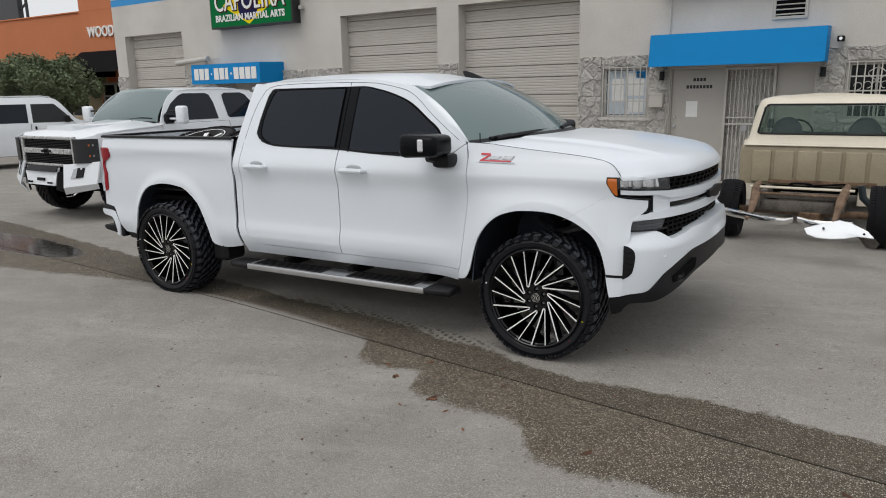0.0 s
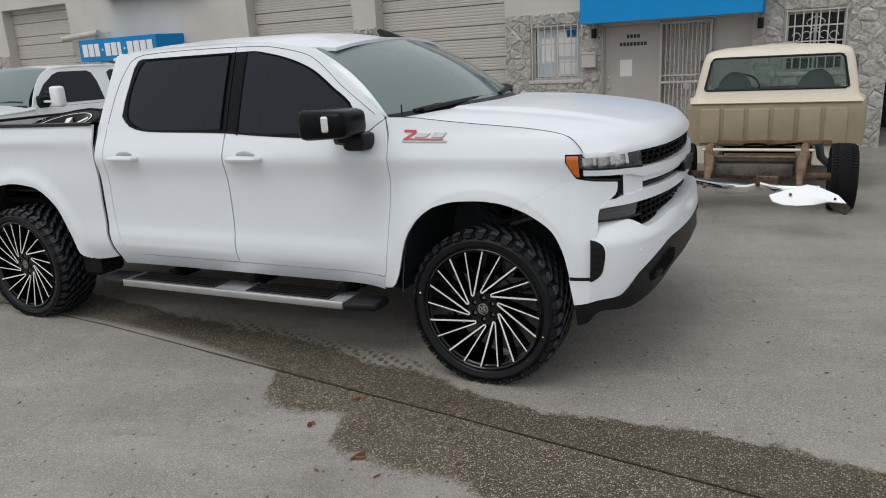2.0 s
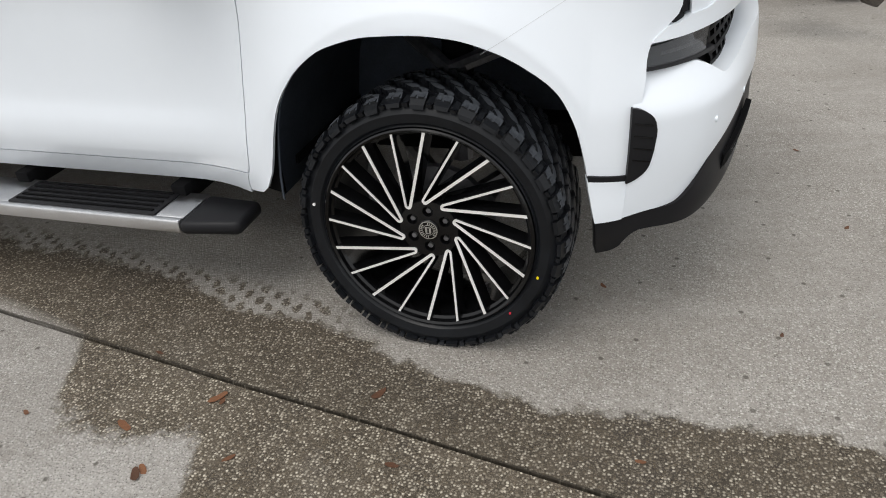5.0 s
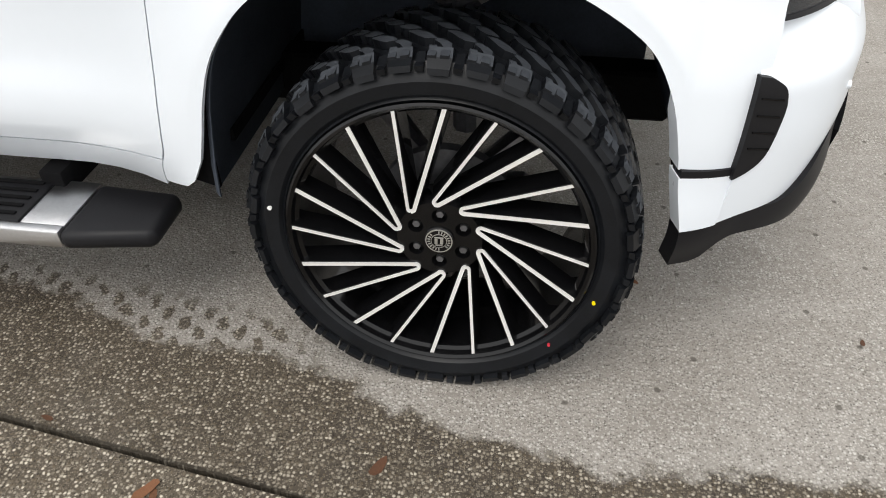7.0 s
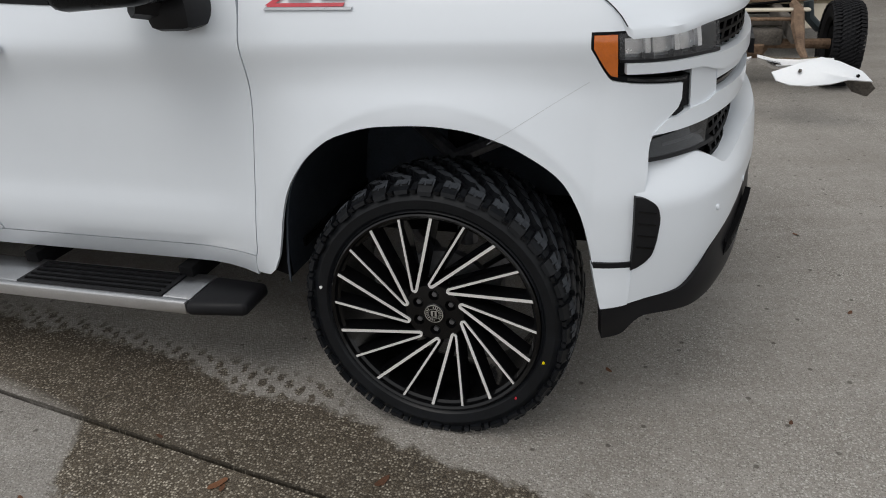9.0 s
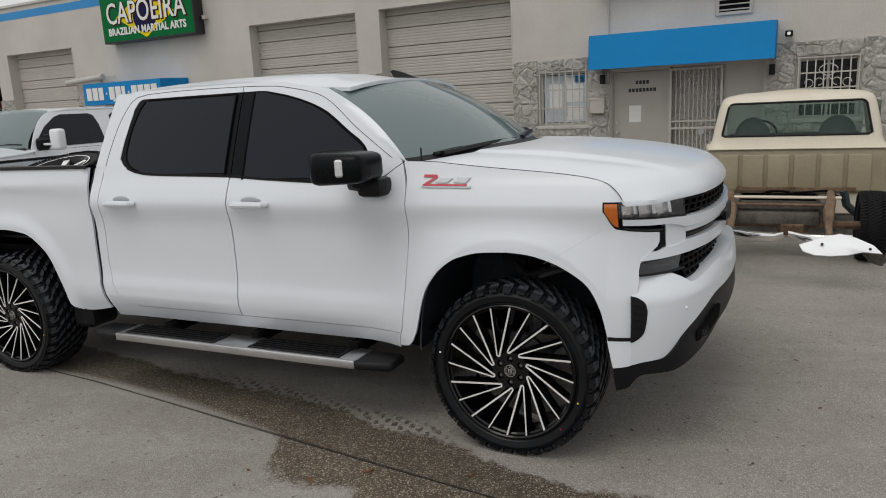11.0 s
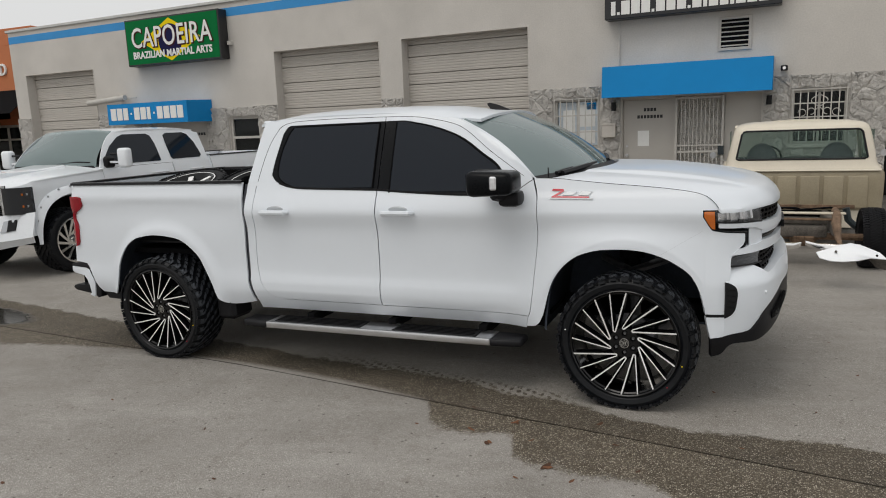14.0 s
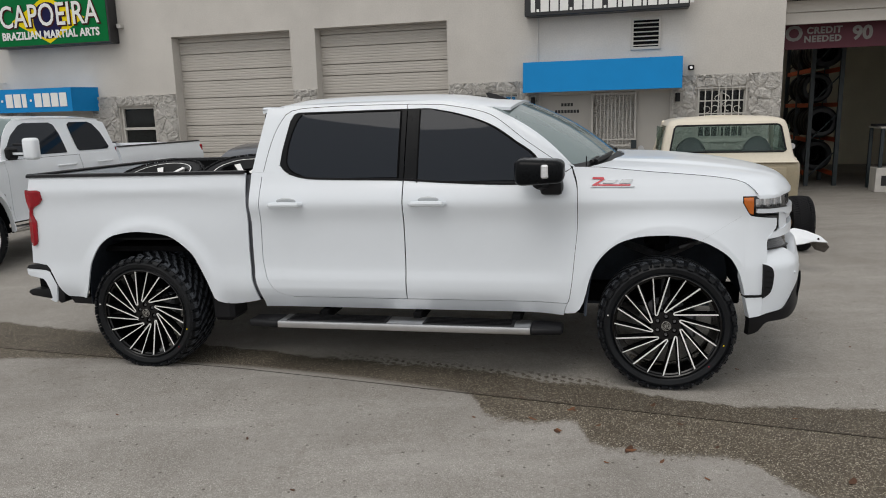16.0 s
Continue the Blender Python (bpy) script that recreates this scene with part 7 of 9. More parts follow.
# ---- old cream pickup without its bed ----
def build_old_pickup():
    cx = 1.32
    t = thing("old_pickup", "old cream and tan pickup on a rusty bare frame", "truck", pose(cx, 4.75, ground_z(cx)))
    R = 0.34
    for s, yaw in ((1, 90), (-1, -90)):
        alloy_wheel(t, pose(0.79 if s > 0 else -0.96, 0, R, 0, 0, yaw), R, 0.20, 0.215, 5, (M_RUST, M_RUST), M_RUBBER_OLD, "wheel", "worn rear wheel without a fender", 0.0, -R + 0.002, 0.09, 0.06, 64, 0.006)
        alloy_wheel(t, pose(s * 0.86, 2.95, R, 0, 0, yaw), R, 0.20, 0.22, 5, (M_RUST, M_RUST), M_RUBBER_OLD, "wheel", "front wheel", 0.0, -R + 0.002, 0.09, 0.06)
    y0 = 0.55
    # outline of the rear wall at each height: half width and how far forward it lies
    half = curve_of([(0.52, 0.875), (0.60, 0.90), (0.95, 0.905), (1.02, 0.90), (1.07, 0.875), (1.12, 0.835), (1.3, 0.80), (1.5, 0.76), (1.58, 0.73), (1.62, 0.66), (1.645, 0.50)])
    lean = curve_of([(0.52, 0.02), (1.0, 0.0), (1.08, 0.03), (1.12, 0.045), (1.5, 0.15), (1.58, 0.19), (1.62, 0.26), (1.645, 0.40)])

    def ring(z, inset=0.0):
        h = half(z) - inset
        r = 0.10
        pts = []
        back, front = y0 + lean(z) + inset, y0 + 1.36 - lean(z) * 1.6
        for a in span(0, 90, 5):
            pts.append((-h + r - r * math.cos(radians(a)), back + r - r * math.sin(radians(a))))
        for k in span(-h + r, h - r, 18)[1:-1]:
            pts.append((k, back))
        for a in span(90, 0, 5):
            pts.append((h - r + r * math.cos(radians(a)), back + r - r * math.sin(radians(a))))
        return pts, front, h

    def wall(z0, z1, n, mat_, name, label=""):
        rows = []
        for z in span(z0, z1, n):
            pts, front, h = ring(z)
            row = [(-h, front, z)] + [(x, y, z) for x, y in pts] + [(h, front, z)]
            rows.append(row)
        v, f = sheet(rows)
        link_part(name, mesh_of(name, v, f, mat_), t, label)
    wall(0.575, 1.06, 12, M_TAN, "cab_wall", "tan primer rear wall")
    wall(1.06, 1.19, 4, M_CREAM, "cab_wall", "cream painted shoulder")
    wall(1.535, 1.645, 8, M_CREAM, "cab_top", "cream roof edge")
    # raised fields between pressed grooves on the rear wall
    for k in range(6):
        a = -0.757 + k * 0.2525
        z0, z1 = 0.605, 0.99
        bm = bmesh.new()
        bm_box(bm, a + 0.006, a + 0.222, y0 - 0.018, y0 + 0.02, z0, z1, 0.014, None, 3)
        for v_ in bm.verts:
            if (k == 0 and v_.co.x < a + 0.02 or k == 5 and v_.co.x > a + 0.21) and v_.co.z > z1 - 0.02:
                v_.co.z -= 0.03
        part("pressed_panel", bm, M_TAN, t, "", True)
    part("wall_lip", boxes([(-0.86, 0.86, y0 - 0.02, y0 + 0.02, 1.045, 1.062)], 0.006), M_CREAM, t)
    # roof sheet
    rows = []
    for k in span(0, 1, 8):
        y = y0 + 0.40 + k * 0.55
        rows.append([(x, y + (0.0 if k in (0, 1) else 0), 1.645 + 0.02 * (1 - (x / 0.51) ** 2) * math.sin(math.pi * min(1, k + .15)) - 0.01 * (abs(x) / .46) ** 2) for x in span(-0.51, 0.51, 12)])
    v, f = sheet(rows, 0.015, (0, 0, -1))
    link_part("roof", mesh_of("roof", v, f, M_CREAM), t, "cream roof")
    # posts beside the rear window and the doors
    for s in (-1, 1):
        rows = []
        for z in span(1.185, 1.54, 8):
            h, l = half(z), lean(z)
            rows.append([(s * (h - 0.10), y0 + l, z), (s * (h - 0.05), y0 + l + 0.012, z), (s * (h - 0.01), y0 + l + 0.05, z), (s * h, y0 + l + 0.10, z), (s * h, y0 + l + 0.20, z)])
        v, f = sheet(rows, 0.012, (0, 1, 0))
        bm = bmesh.new()
        vs = [bm.verts.new(p) for p in v]
        for q in f:
            bm.faces.new([vs[i] for i in q])
        part("rear_post", bm, M_CREAM, t)
        d = part("side_door", boxes([(s * 0.87 - 0.02, s * 0.87 + 0.02, y0 + 0.2, y0 + 1.36, 0.5, 1.10)], 0.015), M_CREAM, t, "cream door")
        part("side_glass", box(s * 0.80 - 0.003, s * 0.80 + 0.003, y0 + 0.3, y0 + 1.2, 1.12, 1.52), M_CLEAR, t, "side glass", False)
        part("front_post", tube([(s * 0.82, y0 + 1.34, 1.1), (s * 0.72, y0 + 0.98, 1.58)], 0.035, 8), M_CREAM, t)
        part("lower_panel", boxes([(min(s * 0.85, s * 0.85 - s * (0.43 if s > 0 else 0.22)), max(s * 0.85, s * 0.85 - s * (0.43 if s > 0 else 0.22)), y0 + 0.02, y0 + 0.06, 0.36, 0.60)], 0.01), M_CREAM, t, "cream lower cab corner")
        bm = bmesh.new()
        bm_tube(bm, [(s * 0.88, y0 + 1.1, 1.12), (s * 1.02, y0 + 1.05, 1.2)], 0.008, 6)
        bm_tube(bm, [(s * 1.03, y0 + 1.04, 1.2), (s * 1.03, y0 + 1.07, 1.2)], 0.042, 18)
        part("mirror", bm, M_BRUSHED, t, "round chrome mirror")
    # rear window with rubber seal
    def win(z, s, inset):
        return (s * (half(z) - 0.10 - inset), y0 + lean(z) - 0.002, z)
    v, f = sheet([[win(z, s, 0.005) for s in span(-1, 1, 6)] for z in span(1.195, 1.53, 5)])
    g = link_part("rear_window", mesh_of("rear_window", v, f, M_CLEAR), t, "clear rear window")
    g.visible_shadow = False
    loop = [win(1.205, -1, 0.0), win(1.19, -0.96, 0), win(1.19, 0.96, 0), win(1.205, 1, 0.0), win(1.50, 1, 0.0), win(1.525, 0.98, 0), win(1.535, 0.94, 0), win(1.535, -0.94, 0), win(1.525, -0.98, 0), win(1.50, -1, 0.0), win(1.205, -1, 0.0)]
    part("window_seal", tube(loop, 0.013, 6), M_TRIM, t, "black rubber seal")
    v, f = sheet([[(s * 0.74, y0 + 1.36 - (z - 1.12) * 0.75, z) for s in span(-1, 1, 4)] for z in (1.12, 1.57)])
    g = link_part("windscreen", mesh_of("windscreen", v, f, M_CLEAR), t, "clear windscreen")
    g.visible_shadow = False
    for s in (-1, 1):
        bm = bmesh.new()
        bm_box(bm, s * 0.42 - 0.19, s * 0.42 + 0.19, y0 + 0.30, y0 + 0.42, 0.7, 1.14, 0.04, None, 2)
        bmesh.ops.create_uvsphere(bm, u_segments=20, v_segments=12, radius=1, matrix=Matrix.Translation((s * 0.42, y0 + 0.36, 1.13)) @ Matrix.Diagonal((0.19, 0.075, 0.25, 1)))
        part("seat", bm, M_SEAT, t, "grey bucket seat back")
    bm = bmesh.new()
    bm_tube(bm, [(-0.36 + 0.19 * math.cos(a), y0 + 0.85 + 0.05 * math.sin(a), 1.16 + 0.16 * math.sin(a)) for a in span(0, 2 * math.pi, 22)], 0.013, 6, False)
    part("steering_wheel", bm, M_TRIM, t)
    part("dashboard", boxes([(-0.72, 0.72, y0 + 1.05, y0 + 1.35, 0.95, 1.15)], 0.03), M_TRIM, t)
    part("floor", boxes([(-0.75, 0.75, y0 + 0.1, y0 + 1.36, 0.48, 0.52)]), M_UNDER, t, "", False)
    rows = []
    for k in span(0, 1, 6):
        y = y0 + 1.36 + k * 1.35
        rows.append([(x, y, 1.10 - 0.10 * k + 0.03 * (1 - (x / 0.8) ** 2) - (0.42 if abs(x) > 0.79 else 0)) for x in (-0.82, -0.80, -0.6, -0.3, 0, 0.3, 0.6, 0.80, 0.82)])
    v, f = sheet(rows)
    link_part("hood", mesh_of("hood", v, f, M_CREAM), t, "cream hood and wings")
    part("grille", boxes([(-0.8, 0.8, y0 + 2.70, y0 + 2.74, 0.5, 1.0)], 0.01), M_CHROME, t)
    # frame
    for s in (-1, 1):
        part("frame_rail", boxes([(s * 0.43 - 0.17, s * 0.43 - 0.09, -0.35, 3.2, 0.40, 0.52)], 0.008), M_FRAME, t, "rusty frame rail")
        bm = bmesh.new()
        bm_tube(bm, [(s * 0.47 - 0.13, 0.30, 0.61), (s * 0.46 - 0.13, -0.02, 0.60), (s * 0.43 - 0.13, -0.30, 0.53), (s * 0.41 - 0.13, -0.70, 0.43), (s * 0.40 - 0.13, -1.10, 0.41)], [0.036, 0.048, 0.050, 0.030, 0.018], 8)
        part("rail_bracket", bm, M_RUST, t, "bent rusty bracket")
    part("cross_member", boxes([(-0.66, 0.42, -0.06, 0.02, 0.600, 0.622)], 0.006), M_CREAM, t)
    part("cross_member", boxes([(-0.60, 0.36, -0.10, -0.02, 0.535, 0.556)], 0.006), M_RUST, t, "rusty cross bar")
    part("cross_member", boxes([(-0.62, 0.36, 0.20, 0.28, 0.45, 0.50)], 0.006), M_FRAME, t)
    part("sill_strip", boxes([(-0.55, 0.60, y0 - 0.03, y0 + 0.02, 0.60, 0.645)], 0.004), M_RUST, t, "rust-streaked lower edge")
    bm = bmesh.new()
    bm_box(bm, -0.62, 0.24, -0.12, 0.02, 0.34, 0.47, 0.03, None, 2)
    part("tank", bm, M_FRAME, t, "grimy grey tank plate")
    part("axle", tube([(-0.76, 0, R), (-0.15, 0, R), (-0.1, 0, R), (0.1, 0, R), (0.15, 0, R), (0.76, 0, R)], [0.04, 0.04, 0.12, 0.12, 0.04, 0.04], 10), M_RUST, t, "rusty axle")
    bm = bmesh.new()
    bm_tube(bm, [(0.47, 0.42, 0.62), (0.50, 0.42, 0.48), (0.58, 0.42, 0.40), (0.72, 0.42, 0.37)], 0.04, 8)
    part("inner_guard", bm, M_RACKBLUE, t)
    bm = bmesh.new()
    bm_tube(bm, [(-0.15 + 0.12 * math.cos(a), 0.3, 0.61 + 0.02 * math.sin(a)) for a in span(0, 6.2, 14)], 0.014, 6)
    bm_tube(bm, [(-0.1, 0.28, 0.6), (0.3, 0.3, 0.64), (0.42, 0.26, 0.58)], 0.012, 6)
    part("cable", bm, M_UNDER, t, "black cable")
    # bent bumper blade hanging in front of the frame
    def blade(pts, name, label):
        rows = []
        for (x, y, z, h, roll) in pts:
            c, s_ = math.cos(radians(roll)), math.sin(radians(roll))
            rows.append([(x, y + c * a - s_ * b, z + s_ * a + c * b) for a, b in ((0.0, -h), (-0.035, -h * 0.6), (-0.05, 0), (-0.035, h * 0.6), (0.0, h))])
        v, f = sheet(rows, 0.006, (0, 1, 0))
        bm = bmesh.new()
        vs = [bm.verts.new(p) for p in v]
        for q in f:
            bm.faces.new([vs[i] for i in q])
        return part(name, bm, M_CHROME, t, label)
    blade([(-1.00, -0.50, 0.40, 0.045, -40), (-0.7, -0.58, 0.36, 0.05, -45), (-0.4, -0.64, 0.325, 0.05, -50), (-0.18, -0.66, 0.32, 0.045, -50), (-0.10, -0.64, 0.335, 0.02, -50)], "bumper", "bent chrome bumper half")
    blade([(-0.06, -0.64, 0.35, 0.02, -50), (0.06, -0.66, 0.32, 0.05, -55), (0.22, -0.68, 0.315, 0.055, -60), (0.36, -0.66, 0.325, 0.05, -62), (0.46, -0.64, 0.32, 0.03, -60)], "bumper", "bent chrome bumper half")
    # torn white plate at the bumper's end, with its bolt, hole and dirty underside
    plate = [(0.03, 0.38), (0.06, 0.332), (0.145, 0.309), (0.26, 0.308), (0.39, 0.324), (0.495, 0.352), (0.63, 0.348), (0.57, 0.404), (0.44, 0.454), (0.33, 0.476), (0.195, 0.436)]
    bm = bmesh.new()
    dip = lambda x, z: -1.20 - 0.13 * (0.476 - z) / 0.17 - 0.12 * (x - 0.2)
    a = [bm.verts.new((x, dip(x, z), z)) for x, z in plate]
    b = [bm.verts.new(v_.co + Vector((0, 0.010, -0.008))) for v_ in a]
    ca = bm.verts.new((0.30, dip(0.30, 0.39) - 0.012, 0.398))
    cb = bm.verts.new((0.30, dip(0.30, 0.39) + 0.0, 0.388))
    n = len(plate)
    for i in range(n):
        k = (i + 1) % n
        bm.faces.new((a[i], a[k], ca))
        bm.faces.new((b[k], b[i], cb))
        bm.faces.new((a[k], a[i], b[i], b[k]))
    fp = part("bumper_plate", bm, M_WHITE_OLD, t, "white torn bumper plate", True, 0.5)
    part("bolt", tube([(0.20, dip(0.20, 0.39) - 0.03, 0.40), (0.20, dip(0.20, 0.39), 0.388)], [0.012, 0.010], 8), M_FRAME, fp)
    # black stub added on the plate as its dark hole, no second bolt
    part("bolt", tube([(0.545, dip(0.545, 0.375) - 0.012, 0.378), (0.545, dip(0.545, 0.375) + 0.01, 0.37)], 0.011, 8), M_UNDER, fp)
    tip = [(0.50, 0.331), (0.638, 0.330), (0.681, 0.278), (0.648, 0.218), (0.572, 0.244)]
    bm = bmesh.new()
    a = [bm.verts.new((x, -1.23 + 0.3 * (0.33 - z) - 0.2 * (x - 0.5), z)) for x, z in tip]
    b = [bm.verts.new(v_.co + Vector((-0.01, 0.05, -0.01))) for v_ in a]
    bm.faces.new(a)
    bm.faces.new(b[::-1])
    for i in range(5):
        bm.faces.new((a[(i + 1) % 5], a[i], b[i], b[(i + 1) % 5]))
    part("bumper_tip", bm, M_FRAME, t, "dirty bent tip of the bumper", False)
    # the cab stands further up the frame, and the bumper hangs at its rear end
    far_names = ("cab_wall", "cab_top", "pressed_panel", "wall_lip", "roof", "rear_post", "side_door", "side_glass", "front_post", "lower_panel", "mirror", "rear_window", "window_seal",
                 "windscreen", "seat", "steering_wheel", "dashboard", "floor", "hood", "grille", "sill_strip")
    about = Vector((0.05, -8.08, 1.74))
    for o in t.children:
        base_name = o.name.split(".")[0]
        k = 1.048 if base_name in far_names else 0.945 if base_name == "bumper" else 1.0
        if o.data and k != 1.0:
            o.data.transform(Matrix.Translation(about) @ Matrix.Scale(k, 4) @ Matrix.Translation(-about))
    for s in (-1, 1):
        part("cab_mount", boxes([(s * 0.60 - 0.05, s * 0.60 + 0.05, 1.1, 1.25, 0.36, 0.50)], 0.01), M_FRAME, t)


build_old_pickup()


# ---- generic car body pieces ----
def shell(t, name, rows, mat_, label="", thick=0.0, way=(0, 0, 1), angle=0.6):
    v, f = sheet(rows, thick, way)
    bm = bmesh.new()
    vs = [bm.verts.new(p) for p in v]
    for q in f:
        bm.faces.new([vs[i] for i in q])
    return part(name, bm, mat_, t, label, True, angle)


def mirror_rows(rows):
    return [[(x, -y, z) for x, y, z in r] for r in rows]


# ---- the other white pickup, nose towards the drive ----
def build_hd_truck():
    m = pose(-9.05, 2.75, ground_z(-9.1), 0, 0, -90)
    t = thing("pickup_truck", "lifted white extended-cab pickup with an angular steel bumper and chrome wheels", "truck", m)
    WB, H, R = 3.65, 0.46, 0.46
    hw = 1.0
    prof = curve_of([(0.55, -0.06), (0.65, -0.01), (0.85, 0.0), (1.12, 0.0), (1.2, 0.012), (1.30, 0.04), (1.40, 0.075), (1.75, 0.22), (1.86, 0.27)])

    def sy(x, z):
        y = hw - prof(z)
        if x > 0.55:
            y -= 0.20 * ((x - 0.55) / 0.45) ** 2
        return y
    archf = lambda c: (lambda x: H + math.sqrt(max(0, 0.58 ** 2 - (x - c) ** 2)) if abs(x - c) < 0.58 else 0.60)
    af, ar = archf(0), archf(-WB)

    def cols(xs, zb, zt, n, off=0.0):
        return [[(x, sy(x, z) + off, z) for z in span(zb(x), zt(x), n)] for x in xs]
    arch_xs = [c for c in span(-0.579, 0.579, 24, True)]
    top_hood = curve_of([(-0.95, 1.34), (-0.4, 1.31), (0.5, 1.25), (0.95, 1.18)])
    for rr in (lambda r: r, mirror_rows):
        sgn = 1 if rr([[(0, 1, 0)]])[0][0][1] > 0 else -1
        w = (0, -sgn, 0)
        shell(t, "front_fender", rr(cols(sorted(set(span(-0.84, -0.58, 4) + arch_xs + span(0.58, 0.98, 6))), af, top_hood, 10)), M_WHITE_OLD, "white front wing", 0.012, w)
        shell(t, "front_door", rr(cols(span(-1.93, -0.85, 8), lambda x: 0.60, lambda x: 1.33, 10)), M_WHITE_OLD, "white front door", 0.012, w)
        shell(t, "rear_door", rr(cols(span(-2.50, -1.94, 6), lambda x: 0.60, lambda x: 1.34, 10)), M_WHITE_OLD, "short white rear door", 0.012, w)
        shell(t, "bed_side", rr(cols(sorted(set(span(-4.88, -4.24, 6) + [x - WB for x in arch_xs] + span(-3.06, -2.56, 4))), ar, lambda x: 1.385, 10)), M_WHITE_OLD, "white bed side", 0.012, w)
        shell(t, "bed_rail", rr([[(x, sy(x, 1.38) - d, z) for x in span(-4.88, -2.56, 4)] for d, z in ((-0.006, 1.385), (0.03, 1.41), (0.10, 1.40))]), M_TRIM, "black rail cap")
        # bolt-on flares
        for c, nm in ((0.0, "front"), (-WB, "rear")):
            ring = []
            for a in span(2, 178, 26):
                ca, sa = math.cos(radians(a)), math.sin(radians(a))
                ring.append([(c + (0.70 + 0.02 * abs(ca)) * ca, sy(c, min(1.15, H + 0.7 * sa)) - 0.002, H + 0.70 * sa * 0.98), (c + 0.66 * ca, sy(c, 1.0) + 0.035, H + 0.66 * sa), (c + 0.585 * ca, sy(c, 1.0) + 0.065, H + 0.585 * sa), (c + 0.565 * ca, sy(c, 1.0) + 0.02, H + 0.565 * sa)])
            fl = shell(t, "wheel_flare", rr(ring), M_WHITE_OLD, "white bolt-on wheel flare", 0.006, w)
            for a in span(12, 168, 10):
                p = (c + 0.675 * math.cos(radians(a)), sgn * (sy(c, 1.0) + 0.026), H + 0.675 * math.sin(radians(a)))
                part("bolt", tube([p, (p[0], p[1] + sgn * 0.012, p[2])], 0.013, 6), M_BRUSHED, fl)
            shell(t, "wheel_liner", rr([[(c + 0.57 * math.cos(radians(a)), y, H + 0.57 * math.sin(radians(a))) for a in span(0, 180, 20)] for y in (sy(c, 1.0) - 0.01, 0.35)]), M_UNDER)
        # upper cab
        ztop = curve_of([(-2.46, 1.80), (-2.35, 1.865), (-2.0, 1.885), (-1.6, 1.885), (-1.35, 1.86), (-0.80, 1.35)])
        shell(t, "cab_side", rr(cols(span(-2.50, -0.78, 24), lambda x: 1.335, lambda x: max(1.337, ztop(x)), 6, -0.004)), M_WHITE_OLD, "white cab side", 0.01, w)
        shell(t, "side_window", rr([[(x, sy(x, z) + 0.004, z) for x in span(a, b, 8)] for z, a, b in ((1.375, -1.80, -0.98), (1.5, -1.80, -1.03), (1.65, -1.80, -1.18), (1.78, -1.78, -1.36), (1.815, -1.74, -1.45))]), M_TINT, "dark tinted glass")
        shell(t, "side_window", rr([[(x, sy(x, z) + 0.004, z) for x in span(a, b, 6)] for z, a, b in ((1.385, -2.36, -1.96), (1.42, -2.40, -1.94), (1.65, -2.36, -1.94), (1.78, -2.30, -1.95), (1.815, -2.24, -2.0))]), M_TINT, "dark tinted glass")
        mi = shell(t, "mirror_arm", rr([[(-1.05, sy(-1, 1.3) + d, z) for d in (0.0, 0.12, 0.22)] for z in (1.40, 1.43)]), M_WHITE_OLD, "", 0.03, (1, 0, 0))
        bm = bmesh.new()
        ya, yb = sorted((sgn * 1.16, sgn * 1.36))
        bm_box(bm, -1.12, -0.98, ya, yb, 1.33, 1.62, 0.045, None, 3)
        part("tow_mirror", bm, M_WHITE_OLD, t, "tall white towing mirror")
        bm = bmesh.new()
        ya, yb = sorted((sgn * 0.98, sgn * 1.16))
        bm_box(bm, -1.07, -1.03, ya, yb, 1.52, 1.55, 0.01)
        bm_box(bm, -1.07, -1.03, ya, yb, 1.39, 1.42, 0.01)
        bm_box(bm, -1.14, -0.94, *sorted((sgn * 0.90, sgn * 0.985)), 1.33, 1.50, 0.03)
        part("mirror_arm", bm, M_TRIM, t)
        for x0 in (-1.85, -2.36):
            part("handle", tube([(x0, sgn * (sy(x0, 1.2) + 0.005), 1.20), (x0 + 0.03, sgn * (sy(x0, 1.2) + 0.03), 1.20), (x0 + 0.18, sgn * (sy(x0, 1.2) + 0.03), 1.20), (x0 + 0.21, sgn * (sy(x0, 1.2) + 0.005), 1.20)], 0.014, 8), M_WHITE_OLD, t, "white handle")
        part("step_bar", tube([(-2.6, sgn * 0.98, 0.50), (-0.75, sgn * 0.98, 0.50)], 0.045, 10), M_CHROME, t, "chrome step bar")
        # headlamp
        line = [(1.0, 0.705), (1.0, 0.76), (0.99, 0.815)] + [(x, sy(x, 1.0) + 0.016) for x in (0.96, 0.92, 0.87, 0.81, 0.75, 0.69, 0.62)]
        shell(t, "lamp_backing", rr([[(x - 0.004, y - 0.004, z) for x, y in line] for z in (0.86, 1.175)]), M_UNDER)
        lamp = shell(t, "headlamp", rr([[(x + 0.006, y + 0.006, z) for x, y in line] for z in span(0.86, 1.175, 4)]), M_DARKLENS, "smoked headlamp", 0.004, (-1, 0, 0))
        for z in (1.09, 0.95):
            for x, mat_ in ((0.84, M_AMBER), (0.77, M_BRUSHED)):
                y = sgn * (sy(x, 1.0) + 0.020)
                part("reflector", boxes([(x - 0.022, x + 0.022, y - 0.008, y + 0.008, z - 0.014, z + 0.014)], 0.004), mat_, lamp, "lamp bulb")
        alloy_wheel(t, pose(0, sgn * 1.05, H, 0, 0, 0 if sgn < 0 else 180), R, 0.318, 0.32, 12, (M_POLISH, M_POLISH), M_RUBBER, "wheel", "chrome swirled wheel with a deep lip", 0.9, -H + 0.002, 0.04, 0.09)
